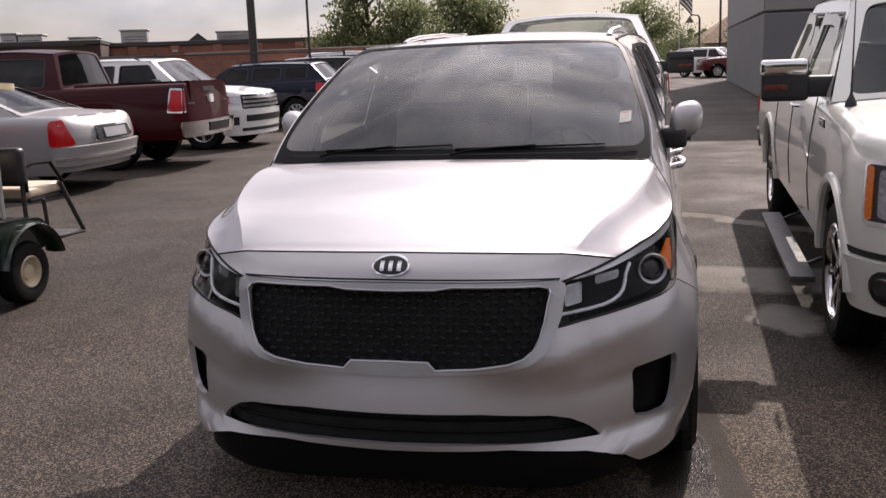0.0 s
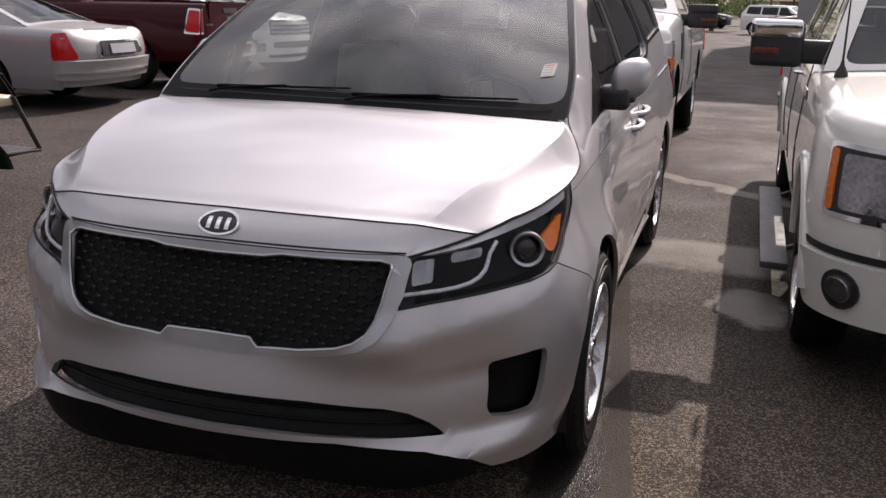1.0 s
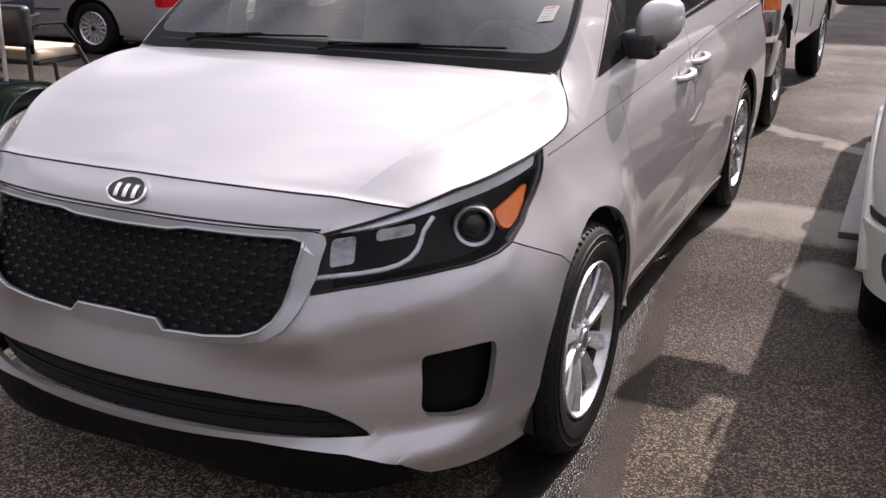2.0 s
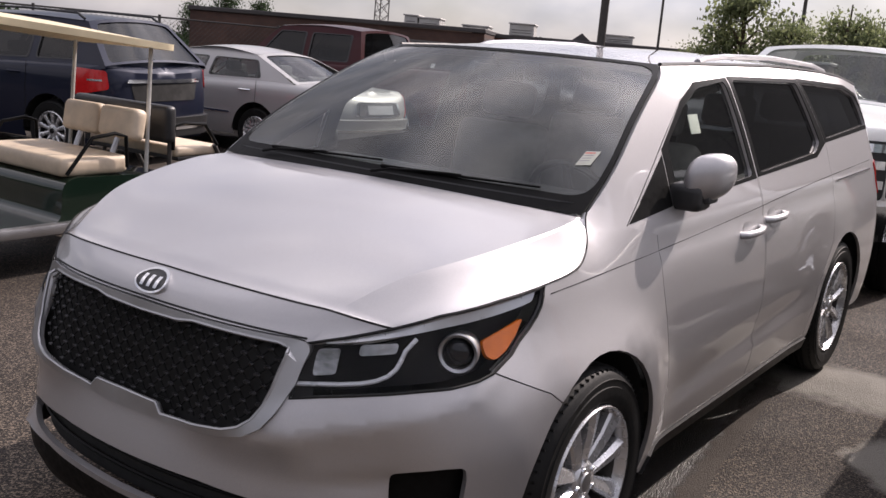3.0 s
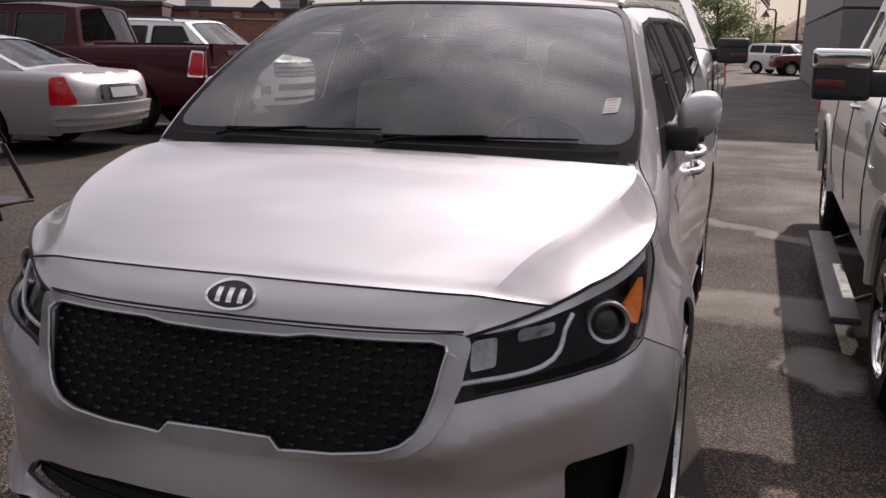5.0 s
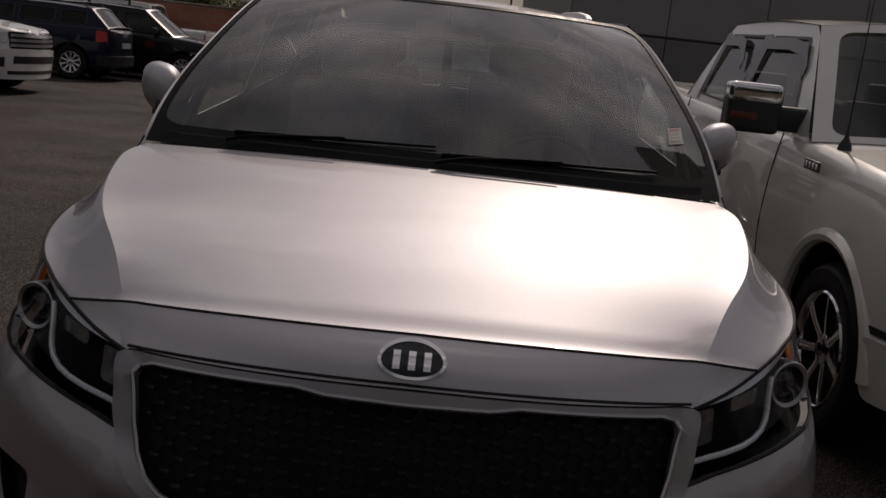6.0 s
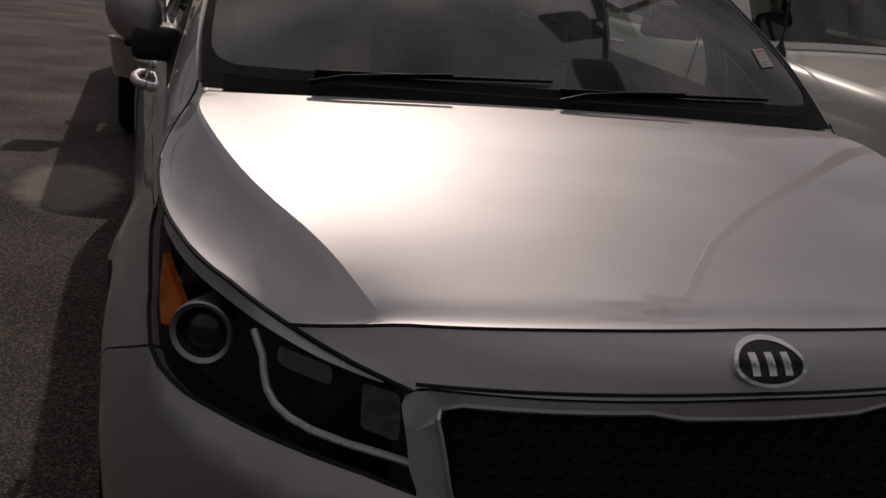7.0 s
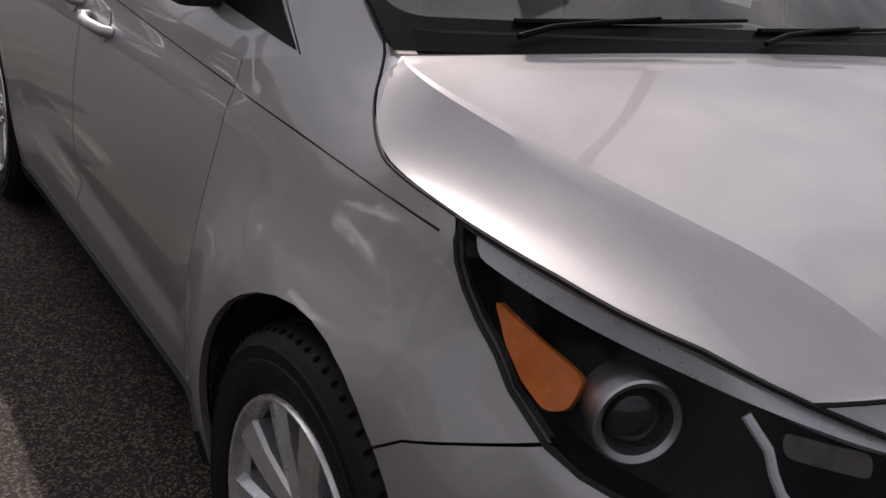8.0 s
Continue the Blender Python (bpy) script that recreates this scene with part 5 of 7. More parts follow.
for row in range(12):
    z = 0.652 + row * RISE
    for sx in (1, -1):
        run = []
        for k in range(0, 48):
            x, ph = k * PITCH / 4, (k + 2 * (row % 2)) % 4
            zz = z + RISE * 0.5 * (min(ph, 4 - ph) / 2 - 0.5) * 2
            s = van_sx(x, zz)
            if inside(poly, [(s + 1e-4, zz)])[0]:
                q = van_pt(s, zz, -0.020)
                run.append((sx * q[0], q[1], q[2]))
                if ph == 2 and (sx > 0 or k):
                    n1 = Vector(van_pt(s + 0.01, zz, -0.020)) - Vector(q)
                    turn = Matrix.Rotation(math.atan2(n1.y, n1.x) * sx, 4, "Z")
                    bmesh.ops.create_icosphere(knobs, subdivisions=1, radius=1.0, matrix=Matrix.Translation((sx * q[0], q[1] - 0.003, q[2])) @ turn @ Matrix.Diagonal((0.0125, 0.008, 0.0065, 1)))
            elif len(run) > 1:
                tube(bm, run[::sx], 0.0030, 5)
                run = []
        if len(run) > 1:
            tube(bm, run[::sx], 0.0030, 5)
part("lattice", bm, MESHBLK, grille, "black diamond lattice")
tagged(part("stud_pattern", knobs, STUD, grille, "dark glossy raised studs"), kind="stuff")
# badge: dark oval, bright ring and three plain bars
badge = group_part("badge", van)
oval = lambda rx, rz: [(rx * math.cos(a), 1.002 + rz * math.sin(a)) for a in np.linspace(0, 2 * math.pi, 40, endpoint=False)]
flat = lambda d: (lambda x, z: (lambda q: (math.copysign(q[0], x) if abs(x) > 1e-4 else 0.0, q[1], q[2]))(van_pt(van_sx(abs(x), z), z, d)))
bm = bmesh.new()
sheet(bm, oval(0.067, 0.032), flat(0.010), [oval(0.060, 0.0265)], 0.01, 0.008, False, 0.006)
part("ring", bm, CHROME, badge, "chrome ring")
bm = bmesh.new()
sheet(bm, oval(0.061, 0.0275), flat(0.006), (), 0.012, 0.004, False, 0.008)
part("field", bm, GLOSSBLK, badge)
for x in (-0.030, 0.0, 0.030):
    bm = bmesh.new()
    sheet(bm, [(x - 0.007, 0.987), (x + 0.007, 0.987), (x + 0.007, 1.016), (x - 0.007, 1.016)], flat(0.010), (), 0.01, 0.003, False, 0.006)
    part("bar", bm, CHROME, badge)

# lower intake and chin
bm = bmesh.new()
sheet(bm, [(0, 0.53)] + nose([(0.6, 0.52), (0.75, 0.45), (0.75, 0.38)]) + [(0, 0.38)], lambda s, z: van_pt(s, z, -0.06), (), 0.08, 0.0, True)
part("intake_back", bm, DARK, van)
for zc in (0.435, 0.475):
    bm = bmesh.new()
    xm = 0.60 if zc > 0.45 else 0.64
    tube(bm, [(x, *van_pt(van_sx(abs(x), zc), zc, -0.048)[1:]) for x in np.linspace(-xm, xm, 31)], 0.006, 5)
    part("intake_bar", bm, MESHBLK, van)
bm = bmesh.new()
sheet(bm, [(0, 0.376)] + nose([(0.404, 0.382), (0.66, 0.358), (0.722, 0.341), (0.778, 0.318), (0.80, 0.25), (0.6, 0.215)]) + [(0, 0.21)], lambda s, z: van_pt(s, z, -0.012), (), 0.06, 0.015, True, 0.04)
part("chin_spoiler", bm, MESHBLK, van, "black plastic chin spoiler")
for sx in (1, -1):
    skin("lamp_recess", nose([(0.78, 0.64), (0.985, 0.65), (0.985, 0.45), (0.94, 0.395), (0.78, 0.40)]), MESHBLK, sx, -0.05, step=0.06)

# head lamps
for sx in (1, -1):
    hl = group_part("headlight", van)
    around = LAMP_LOW + LAMP_TOP + LAMP_OUT
    skin("housing", around, MESHBLK, sx, -0.06, step=0.05, edge=0.03, parent=hl)
    band_top = flank([(0.575, 1.054), (0.42, 1.040), (0.26, 1.012)]) + nose([(0.79, 0.993), (0.70, 0.965), (0.62, 0.944)])
    band_low = nose([(0.62, 0.937), (0.717, 0.954), (0.80, 0.973)]) + flank([(0.26, 0.986), (0.40, 1.007), (0.55, 1.028)])
    skin("light_band", rounded(band_top + band_low, 0.01, 2), BAND, sx, -0.014, step=0.03, edge=0.02, thick=0.02, parent=hl, label="silver light band")
    bm = bmesh.new()
    hook = [(0.600, 0.829), (0.660, 0.832), (0.719, 0.837), (0.775, 0.844), (0.815, 0.853), (0.846, 0.866), (0.869, 0.884), (0.884, 0.905), (0.896, 0.930), (0.912, 0.960)]
    tube(bm, [(sx * p[0], p[1], p[2]) for p in (van_pt(s, z, -0.016) for s, z in hook)], 0.0065, 8)
    part("light_pipe", bm, BAND, hl)
    c, nn = Vector((0.868, 0.282, 0.918)), Vector((0.40, -0.91, 0.06)).normalized()
    m = Matrix.Translation((sx * c.x, c.y, c.z)) @ Vector((sx * nn.x, nn.y, nn.z)).to_track_quat("X", "Z").to_matrix().to_4x4()
    bm = bmesh.new()
    lathe(bm, [(-0.07, 0.050), (-0.03, 0.055), (0.004, 0.056), (0.007, 0.053), (0.002, 0.045), (-0.03, 0.040)], 40, "x", m)
    part("lens_ring", bm, SATIN, hl, "satin silver projector ring")
    bm = bmesh.new()
    lathe(bm, [(-0.03, 0.041), (-0.014, 0.037), (-0.003, 0.026), (0.002, 0.012), (0.003, 0.0001)], 28, "x", m)
    part("projector_lens", bm, GLOSSBLK, hl)
    skin("turn_signal", rounded(flank([(0.350, 0.946), (0.346, 0.905), (0.372, 0.893), (0.42, 0.912), (0.468, 0.945), (0.505, 0.988), (0.43, 0.968)]), 0.010, 3), AMBER, sx, -0.014, step=0.03, edge=0.02, thick=0.014, parent=hl, label="amber turn signal")
    for k, (x0, x1, z0, z1) in enumerate(((0.605, 0.662, 0.846, 0.925), (0.705, 0.785, 0.908, 0.946))):
        skin("reflector", rounded(nose([(x0, z0), (x1, z0 + 0.01), (x1, z1), (x0, z1 - 0.008)]), 0.012, 3), FACET, sx, -0.034, step=0.02, edge=0.015, thick=0.01, parent=hl)
    skin("lens", around, CLEAR, sx, 0.001, step=0.05, edge=0.03, parent=hl, label="clear lamp lens")
    bm = bmesh.new()
    loop = [van_pt(s, z, 0.0) for s, z in dense(around, 0.05)]
    tube(bm, [(sx * p[0], p[1], p[2]) for p in loop + loop[:1]], 0.0045, 5)
    part("gasket", bm, DARK, hl)


# hood
def hood_edge(r):
    y = spline([(0, van_pt(van_sx(0.75, 0.987), 0.987)[1]), (0.3, 0.28), (0.6, 0.604), (0.78, 0.80), (0.9, 0.92), (1, 0.986)], r)
    z = spline([(0, 0.987), (0.3, 1.030), (0.6, 1.069), (0.78, 1.086), (0.9, 1.150), (1, 1.232)], r)
    q = van_pt(van_sy(y, z), z)
    return (q[0], y, z)


def hood_crease(r):
    return spline([(0, 0.80), (0.3, 0.835), (0.6, 0.882), (0.85, 0.932), (1, 0.975)], r)


def hood_pt(a, r):
    aa = abs(a)
    ex, ey, ez = hood_edge(r)
    f = hood_crease(r)
    yc, zc = 0.925 * r, spline([(0, 1.036), (0.05, 1.052), (0.10, 1.0665), (0.3, 1.120), (0.6, 1.182), (0.85, 1.219), (1, 1.238)], r)
    fx = aa * 0.75
    fz = spline(CREST, fx)
    fy = van_pt(van_sx(fx, fz), fz)[1]
    e0 = hood_edge(0)
    q0, q1 = fy / e0[1], aa * aa
    k = (1 - r) ** 2
    y = lerp(yc, ey, lerp(q1, q0, k))
    ridge = 0.009 * fade(r, 0.02, 0.2) * fade(r, 1.0, 0.8)
    zk = zc - 0.020 + ridge
    if aa < f:
        z = zc - 0.020 * (aa / f) ** 2 + ridge * math.exp(-(f - aa) / 0.07)
    else:
        t = (aa - f) / (1 - f)
        z = lerp(zk, ez, lerp(t, math.sin(t * math.pi / 2), 0.85 * fade(r, 0.95, 0.55)))
    z = lerp(z, fz, max(0.0, 1 - r / 0.08) ** 2)
    return (math.copysign(aa * ex, a), y, z)


bm = bmesh.new()
nv = 44
us = list(np.linspace(-2, -1, 12, endpoint=False)) + list(np.linspace(-1, 1, 49)) + list(np.linspace(1, 2, 13)[1:])
nu = len(us) - 1
vs_ = [v**1.25 for v in np.linspace(0, 1, nv + 1)]


def across(u, r):
    """From a column of the panel to its share of the width, so that one column runs along the crease."""
    f = hood_crease(r)
    return u * f if abs(u) <= 1 else math.copysign(f + (abs(u) - 1) * (1 - f), u)


gridv = [[bm.verts.new(hood_pt(across(u, 0.006 + v * 0.994) * 0.9965, 0.006 + v * 0.994)) for u in us] for v in vs_]
for a, b in zip(gridv, gridv[1:]):
    for i in range(nu):
        bm.faces.new((a[i], a[i + 1], b[i + 1], b[i]))
bm.normal_update()
if sum(f.normal.z for f in bm.faces) < 0:
    bmesh.ops.reverse_faces(bm, faces=bm.faces)
bm.normal_update()
thicken(bm, bm.faces[:], 0.014)
part("hood", bm, SILVER, van, "", 11)
bm = bmesh.new()
tube(bm, [hood_pt(a, 0.0) for a in np.linspace(-1, 1, 61)], 0.0034, 5)
part("hood_gap", bm, DARK, van)
for sx in (1, -1):
    bm = bmesh.new()
    tube(bm, [(sx * q[0], q[1], q[2] - 0.001) for q in (hood_edge(r) for r in np.linspace(0.58, 1.0, 22))], 0.0028, 5)
    part("hood_gap", bm, DARK, van)
bm = bmesh.new()
inner = [[bm.verts.new((lambda q: (q[0] * 0.985, q[1], q[2] - 0.03))(hood_pt(u, v))) for u in np.linspace(-1, 1, 13)] for v in np.linspace(0, 1, 9)]
for a, b in zip(inner, inner[1:]):
    for i in range(12):
        bm.faces.new((a[i], a[i + 1], b[i + 1], b[i]))
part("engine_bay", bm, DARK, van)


# windscreen, cowl and roof
def pillar(b):
    y, z = lerp(0.986, 1.852, b), lerp(1.226, 1.692, b) + 0.032 * math.sin(math.pi * b)
    return van_pt(van_sy(y, z), z)


def screen_pt(a, b):
    x, y, z = pillar(b)
    x = x - 0.012
    return (a * x, y - (1 - a * a) * lerp(0.075, 0.165, b), z + (1 - a * a) * lerp(0.006, 0.018, b) + 0.004)


full = [(-1, -0.02), (1, -0.02), (1, 1), (-1, 1)]
bm = bmesh.new()
gridv = [[bm.verts.new(screen_pt(a, b)) for a in np.linspace(-1, 1, 49)] for b in np.linspace(-0.02, 1, 37)]
for a, b in zip(gridv, gridv[1:]):
    for i in range(48):
        bm.faces.new((a[i], a[i + 1], b[i + 1], b[i]))
windscreen = part("windscreen", bm, GLASS, van, "clear windscreen with a dark printed border")
windscreen.visible_shadow = False
bm = bmesh.new()
border = rounded([(-0.978, 0.062), (0.978, 0.062), (0.972, 0.975), (-0.972, 0.975)], 0.09, 6)
sheet(bm, full, lambda a, b: tuple(Vector(screen_pt(a, b)) + Vector((0, -0.0018, 0.0024))), [border], 0.06, 0.0, False, 0.04)
part("screen_border", bm, MESHBLK, windscreen, "black printed border")
bm = bmesh.new()
sheet(bm, [(-0.94, -0.05), (0.94, -0.05), (0.94, 0.03), (-0.94, 0.03)], lambda a, b: tuple(Vector(screen_pt(a, b)) + Vector((0, -0.004 if b > 0 else 0.02, 0.004 if b > 0 else -0.035))), (), 0.06, 0.006, False, 0.05)
part("cowl", bm, PLASTIC, van)
for x0, x1, b1 in ((-0.70, 0.0, 0.085), (0.02, 0.78, 0.075)):
    wp = group_part("wiper", van)
    bm = bmesh.new()
    tube(bm, [tuple(Vector(screen_pt(a, b)) + Vector((0, -0.006, 0.006))) for a, b in zip(np.linspace(x0, x1, 12), np.linspace(0.055, b1, 12))], 0.007, 6, 0.004)
    part("blade", bm, MESHBLK, wp)
    bm = bmesh.new()
    tube(bm, [tuple(Vector(screen_pt(a, b)) + Vector((0, -0.02, h))) for a, b, h in ((x0 - 0.02, 0.022, 0.006), (x0 + 0.07, 0.040, 0.012), (lerp(x0, x1, 0.3), 0.056, 0.013), (lerp(x0, x1, 0.55), lerp(0.055, b1, 0.6), 0.013))], 0.006, 6, 0.004)
    part("arm", bm, MESHBLK, wp)


def roof_line(y):
    return spline([(1.80, 1.693), (2.2, 1.702), (3.2, 1.705), (4.2, 1.675), (4.7, 1.60), (4.85, 1.55)], y)


def roof_pt(x, y):
    z0 = roof_line(y)
    w = van_half(z0)
    return (x, y, z0 + 0.045 * (1 - min(1.0, (x / w)) ** 2) * min(1.0, max(0.35, 0.35 + (y - 1.7) * 1.2)))


bm = bmesh.new()
edge_pts = [(0.655 * a, screen_pt(a, 1.0)[1] + 0.006) for a in np.linspace(-1, 1, 15)]
rear_pts = [(0.66, 2.2), (0.648, 3.2), (0.665, 4.2), (0.70, 4.62)] + [(0.70 * a, 4.62 + 0.12 * (1 - a * a)) for a in np.linspace(0.8, -0.8, 9)] + [(-0.70, 4.62), (-0.665, 4.2), (-0.648, 3.2), (-0.66, 2.2)]
rear_pts = [(x * 0.985, y) for x, y in rear_pts]
sheet(bm, edge_pts + rear_pts, roof_pt, (), 0.1, 0.012, False, 0.06)
part("roof", bm, SILVER, van)
for sx in (1, -1):
    bm = bmesh.new()
    line = [van_pt(van_sy(y, z), z) for y, z in [(lerp(1.86, 2.2, k), lerp(1.695, 1.702, k)) for k in (0, 0.5)] + [(y, roof_line(y)) for y in np.linspace(2.2, 4.6, 10)]]
    tube(bm, [(sx * (p[0] - 0.005), p[1], p[2] + 0.002) for p in line], 0.010, 6)
    part("roof_moulding", bm, PLASTIC, van)
    bm = bmesh.new()
    rail = [(2.42, 0.0), (2.50, 0.016), (2.75, 0.028), (3.4, 0.034), (4.15, 0.030), (4.38, 0.020), (4.46, 0.0)]
    tube(bm, [(sx * 0.585, y, roof_pt(0.585, y)[2] + h) for y, h in rail], 0.017, 8, None, 0.8)
    part("roof_rail", bm, SATIN, van, "satin silver roof rail")

# body side: fender, pillars, quarter panel and tail, with openings for the doors and windows
DOOR_F = [(1.385, 1.120), (1.40, 0.95), (1.47, 0.62), (1.545, 0.40), (1.57, 0.315), (2.505, 0.315), (2.505, 1.225), (2.45, 1.655), (2.05, 1.635), (1.86, 1.57), (1.60, 1.43), (1.38, 1.30), (1.17, 1.172)]
DOOR_S = [(2.515, 0.315), (3.385, 0.325), (3.40, 0.42), (3.45, 0.60), (3.53, 0.72), (3.61, 0.81), (3.645, 0.92), (3.665, 1.30), (3.46, 1.650), (2.46, 1.660), (2.515, 1.225)]
WIN_Q = [(3.70, 1.345), (3.50, 1.635), (4.30, 1.600), (4.50, 1.555), (4.62, 1.39)]
side_out = flank([(0.345, 0.871), (0.427, 0.907), (0.515, 0.964), (0.579, 1.017), (0.610, 1.070), (0.80, 1.082), (0.92, 1.146), (0.985, 1.226)])
side_out += [(van_sy(p[1], p[2]), p[2]) for p in (pillar(b) for b in np.linspace(0.1, 1, 10))]
side_out += flank([(2.2, 1.702), (3.2, 1.705), (4.2, 1.675), (4.54, 1.635)]) + [(VAN_A + VAN_Y1 - VAN_Y0 + d, z) for d, z in ((0.15, 1.61), (0.4, 1.60), (VAN_C, 1.60), (VAN_C, 0.36), (0.3, 0.36))]
side_out += flank([(4.50, 0.30)] + arc(AXLE_R, ARCH, 190, -10, 22) + [(3.42, 0.25), (1.33, 0.25)] + arc(AXLE_F, ARCH, 195, 53.6, 18)) + flank([(0.540, 0.779), (0.455, 0.818)])
SHRINK = lambda poly, d: [tuple(Vector(p) + (Vector(np.mean(poly, 0)) - Vector(p)).normalized() * d) for p in poly]
REARW = [(S_END - 0.02, 1.22), (S_END - 0.02, 1.55), (S_END - 0.62, 1.54), (S_END - 0.75, 1.22)]
for sx in (1, -1):
    skin("body_side", side_out, SILVER, sx, 0.0, [flank(DOOR_F), flank(DOOR_S), flank(WIN_Q), REARW], 0.06, 0.016, 0.035)
    WIN_F = rounded([(1.63, 1.212), (2.455, 1.243), (2.405, 1.640), (2.07, 1.612), (1.88, 1.548), (1.63, 1.412)], 0.03, 3)
    WIN_S = rounded([(2.555, 1.248), (3.45, 1.285), (3.56, 1.335), (3.42, 1.632), (2.50, 1.645)], 0.03, 3)
    SAIL = [(1.19, 1.176), (1.56, 1.200), (1.56, 1.380), (1.42, 1.302)]
    for nm, dp, win, lab in (("front_door", DOOR_F, WIN_F, ""), ("sliding_door", DOOR_S, WIN_S, "")):
        c = Vector(np.mean(flank(dp), 0))
        inset = [(p[0] + (0.004 if p[0] < c[0] else -0.004), p[1] + (0.003 if p[1] < 0.9 else -0.003)) for p in flank(dp)]
        cut = 1.185 if nm == "front_door" else 1.228
        door = skin(nm, inset, SILVER, sx, 0.0, [flank(win)] + ([flank(SAIL)] if nm == "front_door" else []), 0.032, 0.016, 0.030)
        g = skin("window", flank(win), TINT if nm == "sliding_door" else DOORGLASS, sx, -0.018, step=0.15, parent=door, label="dark tinted glass")
        # black frame round the glass
        if nm == "front_door":
            outer = [(1.57, 1.198), (2.5005, 1.228), (2.4475, 1.653), (2.05, 1.634), (1.86, 1.567), (1.57, 1.40)]
        else:
            outer = [(2.5195, 1.232), (3.46, 1.262), (3.658, 1.325), (3.457, 1.647), (2.4625, 1.658)]
        skin("window_frame", flank(outer), MESHBLK, sx, 0.0015, [flank(win)], 0.06, 0.004, 0.03, parent=door, label="black window frame")
        hy, hz = (2.32, 1.018) if nm == "front_door" else (2.655, 1.046)
        x = van_half(hz)
        hnd = group_part("door_handle", door)
        bm = bmesh.new()
        tube(bm, [(sx * (x - 0.005), hy - 0.115, hz - 0.004), (sx * (x + 0.022), hy - 0.10, hz), (sx * (x + 0.036), hy - 0.03, hz + 0.004), (sx * (x + 0.036), hy + 0.03, hz + 0.005), (sx * (x + 0.022), hy + 0.10, hz + 0.006), (sx * (x - 0.005), hy + 0.115, hz + 0.004)], 0.016, 10)
        part("grip", bm, SILVER, hnd)
        bm = bmesh.new()
        sheet(bm, [(hy - 0.03 + 0.058 * math.cos(a), hz + 0.044 * math.sin(a)) for a in np.linspace(0, 2 * math.pi, 24, endpoint=False)], lambda y, z: (sx * (van_half(z) + 0.0025), y, z), (), 0.03, 0.0, False, 0.02)
        part("cup", bm, SATIN, hnd)
        if nm == "front_door":
            skin("sail_panel", flank(SAIL), MESHBLK, sx, 0.002, step=0.06, parent=door)
            # mirror
            mir = group_part("door_mirror", door)
            bm = bmesh.new()
            bmesh.ops.create_uvsphere(bm, u_segments=28, v_segments=18, radius=1.0)
            for v in bm.verts:
                p = v.co
                e = 0.80
                q = [math.copysign(abs(t) ** e, t) for t in p]
                px_, py_, pz_ = q[0] * 0.112, q[1] * 0.084, q[2] * 0.090
                if py_ > 0.03:
                    py_ = 0.03 + (py_ - 0.03) * 0.25
                v.co = (sx * (0.995 + px_ * 0.70), 1.66 + py_ + 0.3 * px_, 1.310 + pz_ * (1.0 - 0.9 * px_) + 0.02 * (px_ / 0.112))
            part("housing", bm, SILVER, mir, "silver mirror housing", 60)
            bm = bmesh.new()
            box(bm, (sx * 0.945, 1.690, 1.255), (sx * 1.045, 1.702, 1.365), 0.03)
            part("mirror_glass", bm, CHROME, mir)
            bm = bmesh.new()
            box(bm, (sx * 0.87, 1.565, 1.185), (sx * 1.0, 1.70, 1.285), 0.03, None, 3)
            box(bm, (sx * 0.92, 1.61, 1.215), (sx * 1.02, 1.71, 1.245), 0.014)
            part("mirror_foot", bm, PLASTIC, mir, "black plastic mirror foot")
    skin("quarter_window", flank(WIN_Q), TINT, sx, -0.018, step=0.15)
    skin("quarter_trim", flank([(3.668, 1.325), (3.463, 1.654), (4.32, 1.619), (4.53, 1.570), (4.66, 1.368)]), MESHBLK, sx, 0.0015, [flank(WIN_Q)], 0.06, 0.004, 0.03)
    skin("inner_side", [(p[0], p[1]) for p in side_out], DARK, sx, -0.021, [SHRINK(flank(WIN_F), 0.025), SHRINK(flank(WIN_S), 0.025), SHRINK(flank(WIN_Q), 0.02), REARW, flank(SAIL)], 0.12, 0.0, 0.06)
    # character line, sill, slide rail
    bm = bmesh.new()
    tube(bm, [(sx * p[0], p[1], p[2]) for p in (van_pt(van_sy(y, z), z, -0.001) for y, z in zip(np.linspace(0.63, 4.5, 30), [spline([(0.6, 1.040), (1.4, 1.062), (2.1, 1.09), (3.2, 1.142), (4.5, 1.185)], y) for y in np.linspace(0.63, 4.5, 30)]))], 0.0023, 5)
    part("waist_line", bm, DARK, van)
    bm = bmesh.new()
    tube(bm, [(sx * p[0], p[1], p[2]) for p in (van_pt(van_sy(y, 1.125), 1.125 + 0.02 * (y - 3.75), 0.002) for y in np.linspace(3.72, 4.45, 10))], 0.007, 6)
    part("slide_rail", bm, CHROME, van)
    skin("sill", flank([(1.33, 0.245), (3.43, 0.245), (3.43, 0.30), (1.38, 0.30)]), MESHBLK, sx, 0.012, step=0.06, thick=0.02)
    for cy, xo in ((AXLE_F, 1.0), (AXLE_R, 0.955)):
        bm = bmesh.new()
        lathe(bm, [(sx * 0.55, ARCH + 0.012), (sx * xo, ARCH + 0.008)], 40, "x", Matrix.Translation((0, cy, HUB)))
        bmesh.ops.delete(bm, geom=[v for v in bm.verts if v.co.z < 0.22], context="VERTS")
        part("arch_liner", bm, DARK, van)
    for cy, xo in ((AXLE_F, 1.030), (AXLE_R, 0.972)):
        van_wheel(sx * xo, cy, sx)
    skin("tail_lamp", [(S_END - 1.05, 0.98), (S_END - 0.66, 0.98), (S_END - 0.70, 1.18), (S_END - 1.12, 1.17)], REDLENS, sx, 0.006, step=0.06, thick=0.01)
bm = bmesh.new()
